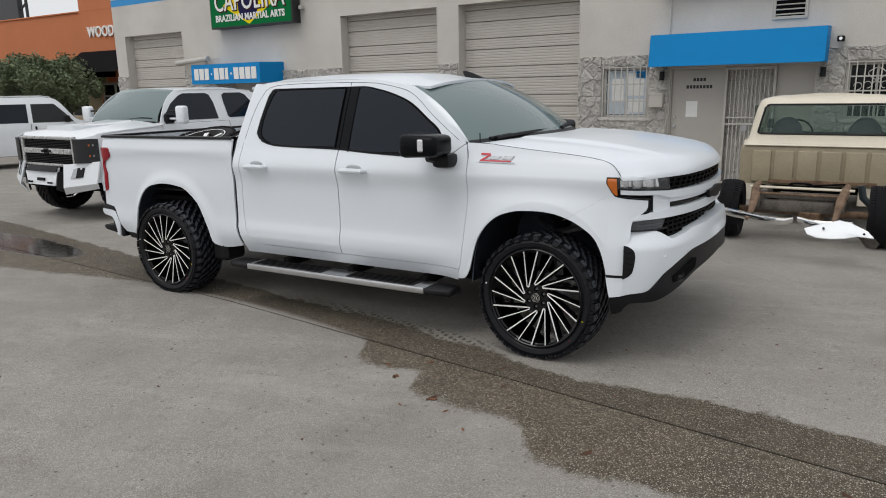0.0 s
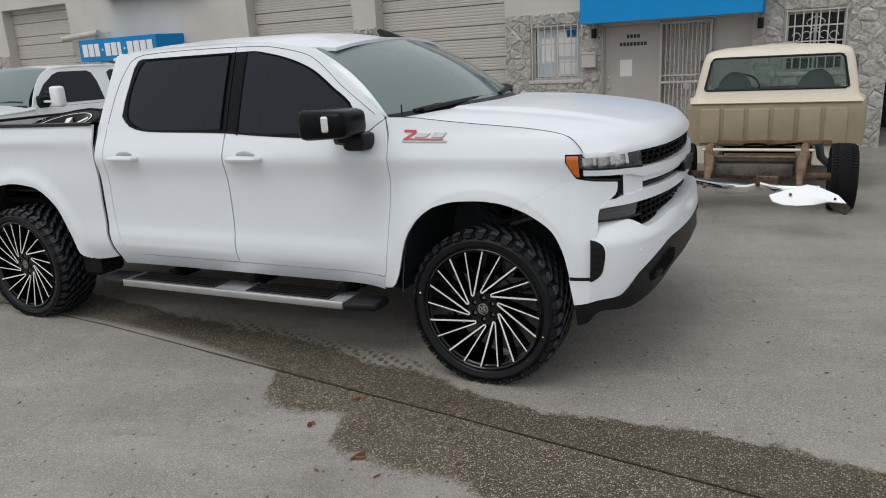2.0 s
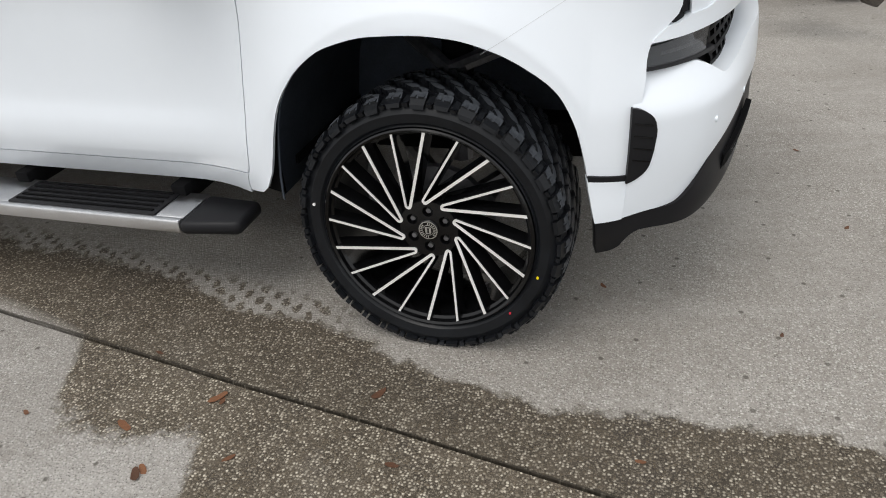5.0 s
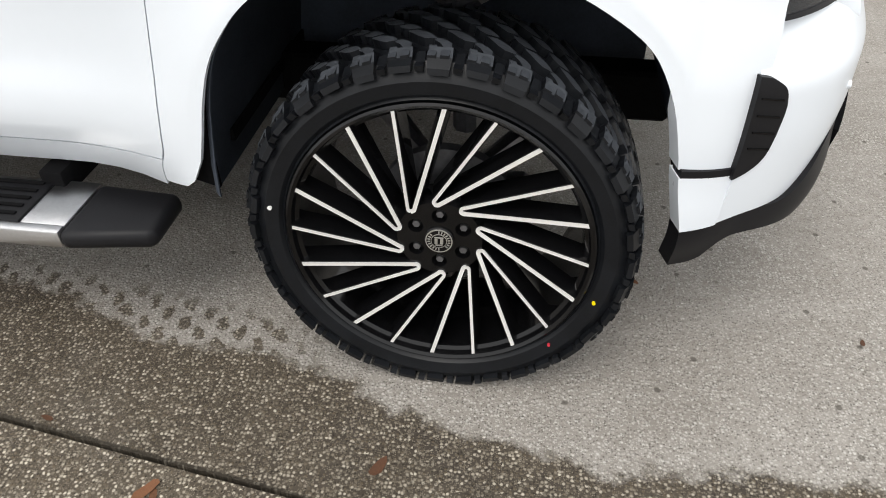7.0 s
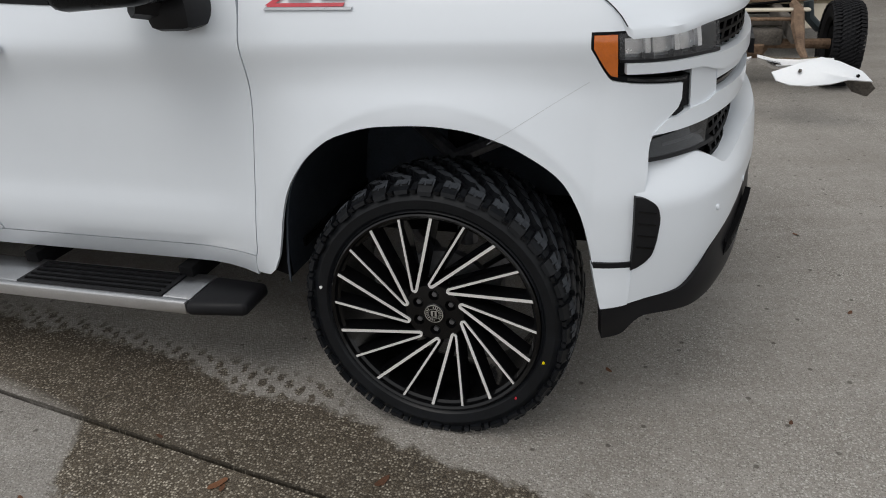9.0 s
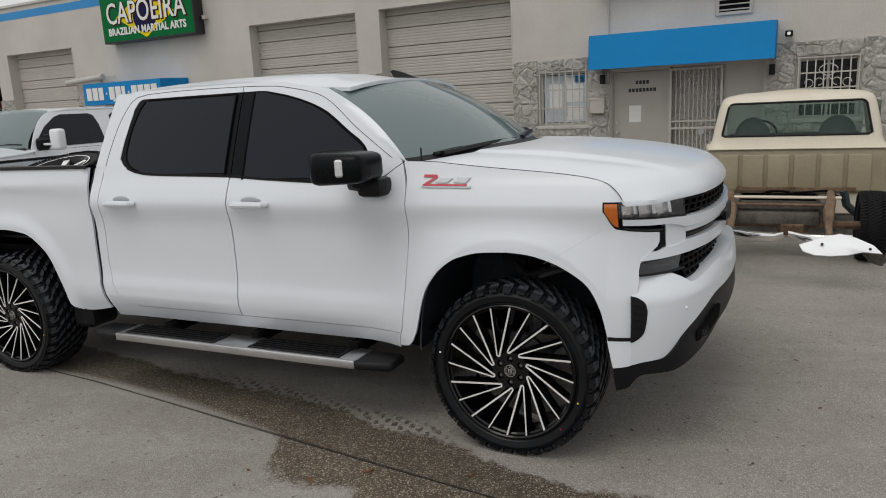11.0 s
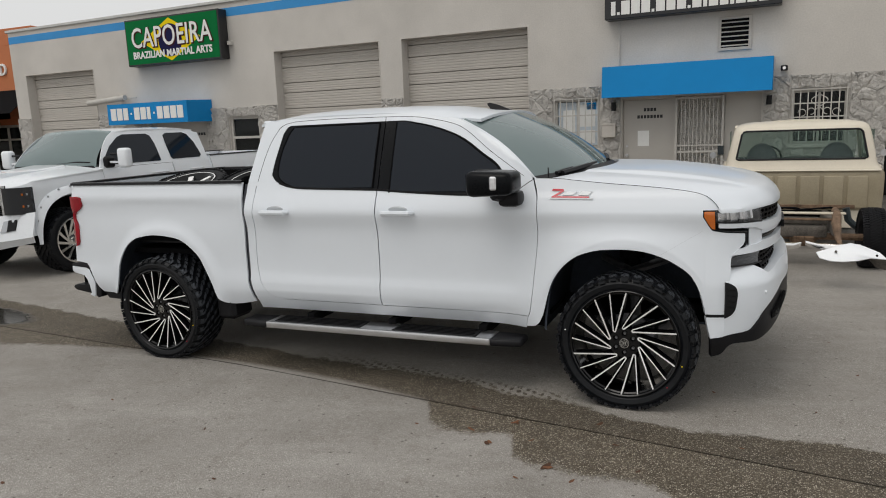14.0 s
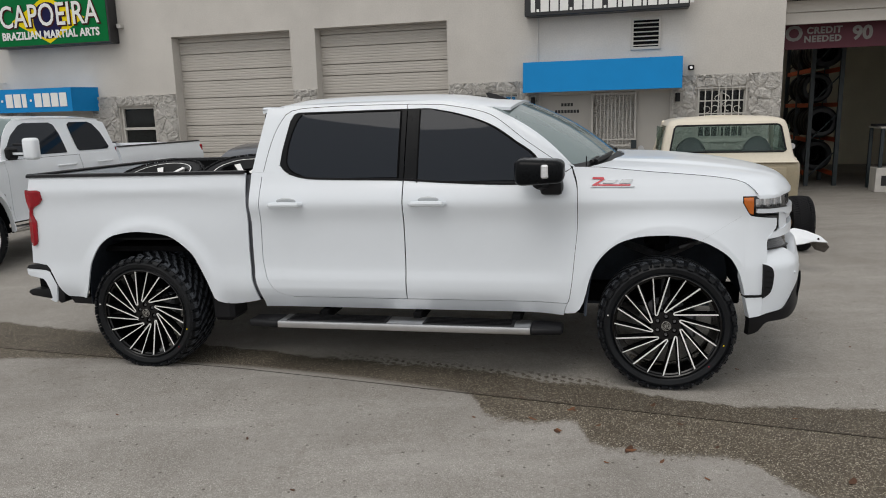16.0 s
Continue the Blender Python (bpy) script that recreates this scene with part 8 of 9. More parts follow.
        alloy_wheel(t, pose(-WB, sgn * 1.05, H, 0, 0, 0 if sgn < 0 else 180), R, 0.318, 0.32, 12, (M_POLISH, M_POLISH), M_RUBBER, "wheel", "chrome swirled wheel with a deep lip", 0.9, -H + 0.002, 0.04, 0.09)
        part("tail_lamp", boxes([(-4.90, -4.84, *sorted((sgn * 0.86, sgn * 0.985)), 1.0, 1.33)], 0.02), M_RED, t, "red tail lamp", True)
    # hood with scoop, roof, screen
    rows = []
    for k in span(0, 1, 12):
        rows.append([(-0.86 + 1.83 * k - 0.10 * abs(q) ** 3 * k, q * sy(-0.86 + 1.83 * k, 1.2), top_hood(-0.86 + 1.83 * k) + 0.07 * (1 - q * q) * (1 - 0.55 * k) - (0.03 * max(0, (k - 0.9) / 0.1))) for q in span(-1, 1, 16)])
    shell(t, "hood", rows, M_WHITE_OLD, "white hood", 0.015, (0, 0, -1))
    bm = bmesh.new()
    bm_box(bm, -0.55, 0.55, -0.36, 0.36, 1.28, 1.40, 0.05, None, 4)
    for v_ in bm.verts:
        if v_.co.z > 1.36:
            v_.co.z -= 0.09 * max(0, (v_.co.x + 0.3) / 0.75)
    part("hood_scoop", bm, M_WHITE_OLD, t, "raised white hood centre")
    part("scoop_opening", boxes([(-0.60, -0.49, -0.30, 0.30, 1.335, 1.40)], 0.01), M_TRIM, t, "black scoop opening")
    rows = [[(x, q * (hw - 0.275 + 0.01), 1.885 + 0.035 * (1 - q * q) - (0.03 if x in (-2.42, -1.38) else 0)) for q in span(-1, 1, 12)] for x in (-2.42, -2.2, -1.8, -1.55, -1.38)]
    shell(t, "roof", rows, M_WHITE_OLD, "white roof", 0.02, (0, 0, -1))
    rows = [[(a + (b - a) * k, q * (0.715 + 0.17 * k), 1.875 - 0.52 * k + 0.03 * (1 - q * q)) for q in span(-1, 1, 10)] for k, a, b in [(k_, -1.37, -0.76) for k_ in span(0, 1, 5)]]
    rows = [[(x + 0.10 * (1 - (y / 0.9) ** 2), y, z) for x, y, z in r] for r in rows]
    shell(t, "windscreen", rows, M_WSHIELD, "grey-green windscreen").visible_shadow = False
    part("wiper", tube([(-0.70, 0.1, 1.40), (-0.76, 0.5, 1.43), (-0.80, 0.75, 1.42)], 0.012, 6), M_TRIM, t)
    part("cowl", boxes([(-0.86, -0.66, -0.85, 0.85, 1.30, 1.375)], 0.02), M_TRIM, t, "black cowl")
    part("cabin_block", boxes([(-2.4, -0.95, -0.8, 0.8, 0.62, 1.34)]), M_SEATRED, t, "dark interior", False)
    for y in (-0.4, 0.4):
        part("seat", boxes([(-1.75, -1.6, y - 0.24, y + 0.24, 1.3, 1.72)], 0.05), M_SEATRED, t, "dark seat")
    part("cab_back", boxes([(-2.52, -2.48, -0.88, 0.88, 0.6, 1.36), (-2.50, -2.47, -0.70, 0.70, 1.36, 1.78)], 0.01), M_WHITE_OLD, t, "", False)
    part("bed_floor", boxes([(-4.86, -2.55, -0.85, 0.85, 0.85, 0.9), (-4.88, -4.83, -0.9, 0.9, 0.75, 1.38)]), M_WHITE_OLD, t, "", False)
    part("tool_rail", boxes([(-2.75, -2.62, -0.8, 0.8, 1.38, 1.45)], 0.02), M_WHITE_OLD, t, "white bar across the bed")
    # grille
    part("grille_backing", boxes([(0.90, 0.94, -0.69, 0.69, 0.80, 1.20)]), M_UNDER, t, "black grille", False)
    M_MOTTLE = material("mottled_grille_paint", (0.05, 0.05, 0.05), 0.5, var=0.5, scale=30, fine=90, other=(0.8, 0.8, 0.78), bump=0.1)
    part("grille_frame", boxes([(0.92, 0.985, -0.70, 0.70, 1.16, 1.20), (0.92, 0.985, -0.70, 0.70, 0.80, 0.835), (0.92, 0.985, 0.64, 0.70, 0.835, 1.16), (0.92, 0.985, -0.70, -0.64, 0.835, 1.16), (0.92, 0.995, -0.64, 0.64, 0.965, 1.035)], 0.01), M_MOTTLE, t, "speckled white grille frame")
    for k in range(5):
        part("grille_bar", boxes([(0.935, 0.955, -0.64, 0.64, 0.85 + k * 0.022, 0.858 + k * 0.022), (0.935, 0.955, -0.64, 0.64, 1.045 + k * 0.022, 1.053 + k * 0.022)]), M_TRIM, t, "", False)
    part("emblem", boxes([(0.99, 1.01, -0.13, 0.13, 0.985, 1.015), (0.99, 1.01, -0.06, 0.06, 0.965, 1.035)], 0.004), M_TRIM, t, "dark plain emblem", False)
    # angular plate bumper
    def plate(pts, mat_, nm, lab=""):
        for sgn in (1, -1):
            bm = bmesh.new()
            a = [bm.verts.new((x, sgn * y, z)) for x, y, z in pts]
            b = [bm.verts.new((x - 0.03, sgn * y, z)) for x, y, z in pts]
            bm.faces.new(a)
            bm.faces.new(b[::-1])
            n = len(pts)
            for i in range(n):
                bm.faces.new((a[i], a[(i + 1) % n], b[(i + 1) % n], b[i]))
            part(nm, bm, mat_, t, lab, False)
    plate([(1.16, 0.0, 0.56), (1.16, 0.36, 0.56), (1.14, 0.42, 0.74), (1.10, 0.42, 0.80), (1.10, 0.0, 0.80)], M_WHITE_OLD, "bumper_plate", "white steel bumper centre")
    plate([(1.135, 0.425, 0.74), (1.155, 0.37, 0.50), (1.06, 0.50, 0.44), (1.08, 0.54, 0.78)], M_TRIM, "bumper_insert", "black bumper insert")
    nose = curve_of([(0.50, 0.54), (0.54, 0.58), (0.59, 0.72), (0.76, 0.98), (0.95, 1.20)])
    face = lambda y, z: 0.84 - (0.0648 * (y - 0.52) + 0.0576 * (z - 0.84)) / 0.153
    flat = lambda pts: [(nose(x), y, z) for x, y, z in pts]
    plate(flat([(0.84, 0.52, 0.84), (0.92, 0.58, 0.54), (0.70, 1.08, 0.60), (0.60, 1.06, 0.88)]), M_WHITE_OLD, "bumper_wing", "white angled bumper wing")
    plate(flat([(0.92, 0.58, 0.538), (0.86, 0.52, 0.43), (0.65, 1.03, 0.52), (0.70, 1.08, 0.598)]), M_WHITE_OLD, "bumper_chamfer", "white lower bumper plate")
    plate(flat([(face(y, z) + 0.016, y, z) for y, z in ((0.68, 0.66), (0.78, 0.675), (0.78, 0.80), (0.70, 0.79))]), M_BADGEGREY, "light_pocket", "grey lamp pocket")
    plate(flat([(face(y, z) + 0.021, y, z) for y, z in ((0.76, 0.67), (0.86, 0.685), (0.86, 0.805), (0.76, 0.80))]), M_TRIM, "light_pod", "black square lamp")
    plate([(1.165, 0.0, 0.745), (1.15, 0.40, 0.745), (1.10, 0.40, 0.815), (1.11, 0.0, 0.815)], M_TRIM, "light_bar", "dark light bar")
    plate([(1.17, 0.0, 0.62), (1.17, 0.09, 0.62), (1.17, 0.09, 0.66), (1.17, 0.0, 0.66)], M_TRIM, "winch_plate", "small black plate")
    for sgn in (1, -1):
        bm = bmesh.new()
        bm_tube(bm, [(1.17 + 0.06 * math.sin(a), sgn * 0.26 + 0.045 * math.cos(a), 0.60) for a in span(0, math.pi, 8)], 0.014, 6)
        part("tow_hook", bm, M_TRIM, t, "black tow shackle")
    part("bumper_core", boxes([(0.70, 0.93, -0.50, 0.50, 0.50, 0.78)], 0.02), M_UNDER, t)
    part("chassis_frame", boxes([(-4.8, 0.8, -0.5, -0.4, 0.5, 0.62), (-4.8, 0.8, 0.4, 0.5, 0.5, 0.62), (-2.5, -0.7, -0.9, 0.9, 0.60, 0.64)]), M_UNDER, t, "", False)
    part("axle", tube([(0, -0.9, H), (0, 0.9, H)], 0.06, 10), M_UNDER, t)
    part("axle", tube([(-WB, -0.9, H), (-WB, 0.9, H)], 0.07, 10), M_UNDER, t)
    # stretch the body to the long bed and short nose
    fit = curve_of([(-4.90, -5.52), (-4.23, -4.58), (-3.65, -4.0), (-3.07, -3.42), (-2.56, -3.0), (-2.46, -2.88), (-1.93, -2.06), (-1.37, -1.16), (-0.80, -0.62), (-0.58, -0.56), (0.0, 0.0), (0.58, 0.54), (0.72, 0.59), (0.98, 0.76), (1.20, 0.95)])
    for o in list(t.children):
        if o.name.startswith("wheel") and o.data is None:
            if o.location.x < -1:
                o.location.x = -4.0
            continue
        for q in (o, *o.children):
            for v_ in q.data.vertices:
                v_.co.x = fit(v_.co.x)
                v_.co.z += 0.085 * smooth((v_.co.z - 0.48) / 0.75)


build_hd_truck()


# ---- white van ----
def build_van():
    t = thing("van", "white passenger van with dark side windows", "van", pose(-20.19, 3.99, ground_z(-19), 0, 0, 65))
    hw, L = 1.0, 5.6
    top = curve_of([(-0.1, 1.93), (0.2, 1.97), (3.9, 1.97), (4.15, 1.93), (4.75, 1.30), (5.45, 1.12), (5.6, 0.95)])

    def sy(z):
        return curve_of([(0.3, 0.05), (0.6, 0.0), (1.1, 0.0), (1.25, 0.02), (1.8, 0.14), (1.97, 0.22)])(z)
    xs = sorted(set(span(0, 4.1, 20) + span(4.1, 5.6, 14)))
    for s in (0, 1):
        f_ = (lambda y: y) if s == 0 else (lambda y: 2 * hw - y)
        shell(t, "side_wall", [[(x, f_(sy(z) + (0.25 * max(0, (x - 4.9) / 0.7) ** 2)), z) for z in span(0.35, top(x), 10)] for x in xs], M_WHITE_OLD, "white van side", 0.012, (0, 1 if s == 0 else -1, 0))
        for a, b in ((0.35, 1.35), (1.45, 2.45), (2.6, 3.45)):
            w = shell(t, "side_window", [[(x, f_(sy(z) - 0.006), z) for x in span(a, b, 4)] for z in (1.26, 1.5, 1.78)], M_TINT, "dark glass")
        shell(t, "side_window", [[(x, f_(sy(z) - 0.006), z) for x in span(3.56, b, 4)] for z, b in ((1.26, 4.62), (1.5, 4.42), (1.78, 4.15))], M_SHOPGLASS, "dark glass")
        for x in (2.53, 3.5, 4.62):
            part("door_seam", box(x, x + 0.012, *sorted((f_(-0.003), f_(0.01))), 0.45, 1.24), M_TRIM, t, "", False)
        for x in (2.62, 3.60):
            part("handle", boxes([(x, x + 0.05, *sorted((f_(-0.03), f_(0.0))), 1.02, 1.16)], 0.01), M_TRIM, t, "black handle")
        for x in (0.95, 4.55):
            alloy_wheel(t, pose(x, f_(-0.01), 0.36, 0, 0, 0 if s == 0 else 180), 0.36, 0.22, 0.22, 6, (M_BRUSHED, M_BRUSHED), M_RUBBER_OLD, "wheel", "grey steel wheel", 0.0, -0.358, 0.06, 0.04)
        part("mirror", boxes([(4.35, 4.5, *sorted((f_(-0.22), f_(-0.02))), 1.25, 1.45)], 0.03), M_TRIM, t, "black mirror")
    rows = [[(x, y, top(x) + 0.0 + 0.05 * (1 - ((y - hw) / hw) ** 2)) for y in span(sy(top(x)), 2 * hw - sy(top(x)), 8)] for x in xs if x <= 4.15]
    shell(t, "roof", rows, M_WHITE_OLD, "white roof", 0.01, (0, 0, -1))
    rows = [[(x, y, top(x) + 0.03) for y in span(0.16, 2 * hw - 0.16, 8)] for x in (4.15, 4.3, 4.45, 4.6, 4.75)]
    shell(t, "windscreen", rows, M_SHOPGLASS, "dark windscreen")
    rows = [[(x, y, top(x) + 0.03 * (1 - ((y - hw) / hw) ** 2)) for y in span(0.05, 2 * hw - 0.05, 8)] for x in (4.75, 5.0, 5.3, 5.5, 5.6)]
    shell(t, "hood", rows, M_WHITE_OLD, "white hood", 0.01, (0, 0, -1))
    part("front_end", boxes([(5.3, 5.62, 0.2, 1.8, 0.4, 0.95)], 0.05), M_TRIM, t)
    part("rear_end", boxes([(-0.03, 0.02, 0.12, 1.88, 0.4, 1.93)], 0.01), M_WHITE_OLD, t)
    part("floor", boxes([(0.1, 5.3, 0.06, 1.94, 0.34, 0.4)]), M_UNDER, t, "", False)
    part("cabin_block", boxes([(0.2, 4.2, 0.25, 1.75, 0.5, 1.2)]), M_SEATRED, t, "", False)


build_van()


# ---- dark sedan by the garage doors ----
def build_sedan():
    t = thing("sedan", "dark blue sedan parked nose to the garage doors", "car", pose(-5.35, 5.0, ground_z(-5), 0, 0, 90))
    hw = 0.9
    top = curve_of([(-1.0, 0.98), (-0.2, 1.05), (0.0, 1.07), (0.7, 1.38), (1.2, 1.44), (1.9, 1.42), (2.6, 1.05), (3.5, 0.95), (3.75, 0.7)])
    beltz = curve_of([(-1.0, 0.96), (0, 1.0), (2.6, 0.98), (3.75, 0.68)])
    arch = lambda x: 0.33 + math.sqrt(max(0, 0.38 ** 2 - min((x - 0.0) ** 2, (x - 2.75) ** 2))) if min(abs(x), abs(x - 2.75)) < 0.38 else 0.28
    xs = sorted(set(span(-1.0, 3.75, 60)))
    for s in (1, -1):
        shell(t, "body_side", [[(x, s * (hw - 0.03 * abs(z - 0.7) - 0.1 * max(0, (abs(x - 1.3) - 2.0) / 0.5) ** 2), z) for z in span(arch(x), beltz(x), 6)] for x in xs], M_NAVY, "dark blue body side", 0.01, (0, -s, 0))
        shell(t, "side_window", [[(x, s * (hw - 0.03 - 0.42 * (z - 1.0)), z) for z in span(min(beltz(x), top(x) - 0.01), top(x) - 0.03, 4)] for x in span(0.15, 2.45, 14)], M_TINT, "dark glass")
        for x in (0, 2.75):
            alloy_wheel(t, pose(x, s * 0.92, 0.33, 0, 0, 0 if s < 0 else 180), 0.33, 0.22, 0.2, 8, (M_BRUSHED, M_BRUSHED), M_RUBBER, "wheel", "grey alloy wheel", 0.0, -0.328, 0.04, 0.03)
    rows = []
    for x in xs:
        w = hw - 0.03 - 0.42 * max(0, top(x) - 1.0) - 0.1 * max(0, (abs(x - 1.3) - 2.0) / 0.5) ** 2
        rows.append([(x, q * w, top(x) + 0.03 * (1 - q * q)) for q in span(-1, 1, 10)])
    shell(t, "upper_body", rows, M_NAVY, "dark blue hood, roof and boot", 0.01, (0, 0, -1))
    part("floor", boxes([(-0.9, 3.6, -0.8, 0.8, 0.25, 0.5)]), M_UNDER, t, "", False)
    part("rear_end", boxes([(-1.02, -0.95, -0.75, 0.75, 0.35, 0.95)], 0.03), M_NAVY, t)


build_sedan()


# ---- neighbouring orange building ----
def build_orange():
    m = pose(0, 15.0, 0)
    wall = wall_with_openings("wall_neighbour", -75, -16, -0.6, 5.30, [(-30.0, -28.0, 0.9, 2.3), (-27.0, -25.2, -0.6, 2.35), (-40, -36, 0.9, 2.3)], M_ORANGE, m, "orange stucco shop front with a tan base", 0.3)
    part("raised_parapet", boxes([(-27.7, -23.8, -0.15, 0.45, -0.5 + 5.8, 5.92)], 0.01), M_ORANGE, wall, "", False)
    part("raised_front", boxes([(-27.7, -27.1, -0.15, -0.003, 3.6, 5.3), (-27.1, -16, -0.15, -0.003, 2.62, 5.3)]), M_ORANGE, wall, "", False)
    part("parapet_cap", boxes([(-75, -27.75, -0.06, 0.36, 5.30, 5.36)], 0.01), M_ORANGE, wall, "", False)
    part("tan_base", boxes([(-75, -40.01, -0.02, -0.003, -0.6, 2.5), (-36, -30.0, -0.02, -0.003, -0.6, 2.5), (-30.0, -28.0, -0.02, -0.003, -0.6, 0.9), (-30.0, -28.0, -0.02, -0.003, 2.3, 2.5), (-28.0, -27.0, -0.02, -0.003, -0.6, 2.5), (-25.2, -16, -0.02, -0.003, -0.6, 2.5)]), M_BEIGEWALL, wall, "tan lower wall", False)
    t = thing("window_4", "dark shop window with white mullions", "window", m, kind="structure")
    part("window_frame", boxes([(-30.0, -29.93, 0.05, 0.12, 0.9, 2.3), (-28.07, -28.0, 0.05, 0.12, 0.9, 2.3), (-29.35, -29.30, 0.05, 0.12, 0.95, 2.25), (-28.7, -28.65, 0.05, 0.12, 0.95, 2.25), (-29.93, -28.07, 0.05, 0.12, 2.25, 2.3), (-29.93, -28.07, 0.05, 0.12, 0.9, 0.95)]), M_IRON, t, "", False)
    part("pane", box(-29.93, -28.07, 0.08, 0.09, 0.95, 2.25), M_SHOPGLASS, t, "", False)
    part("backing", box(-30.5, -27.5, 1.2, 1.3, 0.5, 2.6), M_UNDER, t, "", False)
    d = thing("door_4", "glazed white shop door under a black awning", "door", m, kind="structure")
    part("door_frame", boxes([(-27.0, -26.9, 0.05, 0.15, -0.3, 2.35), (-26.15, -26.05, 0.05, 0.15, -0.3, 2.35), (-25.3, -25.2, 0.05, 0.15, -0.3, 2.35), (-26.9, -25.3, 0.05, 0.15, 2.25, 2.35), (-26.9, -25.3, 0.05, 0.15, 1.75, 1.82)]), M_IRON, d, "", False)
    part("pane", box(-26.9, -25.3, 0.09, 0.1, -0.3, 2.25), M_SHOPGLASS, d, "", False)
    part("backing", box(-27.3, -24.9, 1.2, 1.3, -0.3, 2.6), M_UNDER, d, "", False)
    aw = thing("awning", "black cloth awning over the neighbour's door", "awning", m)
    bm = bmesh.new()
    v, f = sheet([[(x, -0.16, 3.65), (x, -1.3, 2.75), (x, -1.3, 2.55)] for x in (-27.9, -26, -24)], 0.02, (0, 0, -1))
    link_part("canopy", mesh_of("canopy", v, f, M_BLACKCLOTH, False), aw)
    bm.faces.new([bm.verts.new(p) for p in ((-27.9, -0.16, 3.65), (-27.9, -1.3, 2.75), (-27.9, -1.3, 2.55), (-27.9, -0.16, 2.55))])
    part("side_panel", bm, M_BLACKCLOTH, aw, "", False)
    s = thing("shop_sign", "white raised channel letters on an orange stucco wall", "sign", m)
    text_mesh("word", "WOOD", 0.60, M_SIGNWHITE, s, pose(-26.27, -0.19, 4.41, 90, 0, 0), 0.03, 1.0, 0.012, "white raised letters", 0.88)
    roof = new("roof_neighbour", from_bm("roof_neighbour", boxes([(-75, -16, 0.3, 12, 4.6, 4.8)]), M_COPING))
    roof.matrix_basis = m
    tagged(roof, "flat roof behind the orange parapet", "roof", kind="structure")
    bb = thing("billboard", "black backed billboard on dark posts beyond the roofs", "billboard", pose(-52, 27, 0))
    part("panel", boxes([(-12, -1.6, -0.2, 0.2, 7.4, 13.0)], 0.05), M_SIGNBLACK, bb, "", False)
    part("post", tube([(-6, 0, -0.5), (-6, 0, 7.5)], 0.35, 10), M_SIGNBLACK, bb)
    part("ladder", tube([(-0.8, 0, 6.5), (-0.8, 0, 13)], 0.12, 6), M_SIGNBLACK, bb)
    part("arm", tube([(-1.6, 0, 8.2), (-0.8, 0, 8.6)], 0.08, 6), M_SIGNBLACK, bb)


build_orange()


# ---- trees ----
def build_tree(x, y, w, h0, h1, seed, label):
    rnd = random.Random(seed)
    t = thing("tree", label, "tree", pose(x, y, ground_z(x)), "clipped trees by the neighbour's front")
    bm = bmesh.new()
    bm_tube(bm, [(0, 0, 0), (0.03, 0.02, 0.8), (-0.02, 0, h0 + 0.1)], [0.14, 0.11, 0.09], 10)
    for k in range(9):
        a = k * 0.7 + rnd.uniform(-.2, .2)
        r = w * rnd.uniform(0.22, 0.38)
        z0 = rnd.uniform(h0 * 0.8, h0 + 0.1)
        bm_tube(bm, [(0, 0, z0), (r * 0.5 * math.cos(a), r * 0.5 * math.sin(a), z0 + 0.3), (r * math.cos(a), r * math.sin(a), z0 + (h1 - h0) * rnd.uniform(.35, .7))], [0.06, 0.04, 0.015], 6)
    part("trunk", bm, M_BARK, t, "grey-brown trunk and limbs")
    verts, faces = [], []
    zc, rz = (h0 + h1) / 2, (h1 - h0) / 2
    clumps = []
    for k in range(190):
        a, b = rnd.uniform(0, 2 * math.pi), math.asin(rnd.uniform(-1, 1))
        rr = rnd.uniform(0.45, 0.93)
        clumps.append((w / 2 * rr * math.cos(a) * math.cos(b), w / 2 * rr * math.sin(a) * math.cos(b), zc + rz * rr * math.sin(b), rnd.uniform(0.22, 0.46)))
    for cx, cy, cz, cr in clumps:
        for q in range(150):
            d = Vector((rnd.gauss(0, 1), rnd.gauss(0, 1), rnd.gauss(0, 1))).normalized() * cr * rnd.uniform(0.5, 1.05)
            p = Vector((cx, cy, cz)) + d
            u = Vector((rnd.gauss(0, 1), rnd.gauss(0, 1), rnd.gauss(0, 1))).normalized()
            v = u.orthogonal().normalized()
            L_, W_ = rnd.uniform(0.05, 0.09), rnd.uniform(0.022, 0.04)
            k = len(verts)
            verts += [p - u * L_, p + v * W_, p + u * L_, p - v * W_]
            faces.append((k, k + 1, k + 2, k + 3))
    link_part("crown", mesh_of("crown", verts, faces, M_LEAF, False), t, "dense olive-green crown of small leaves")


build_tree(-27.15, 12.5, 5.1, 1.5, 3.62, 4, "round clipped tree with small olive leaves beside the van")
build_tree(-33.6, 12.6, 4.8, 1.6, 3.2, 9, "round clipped tree with small olive leaves")


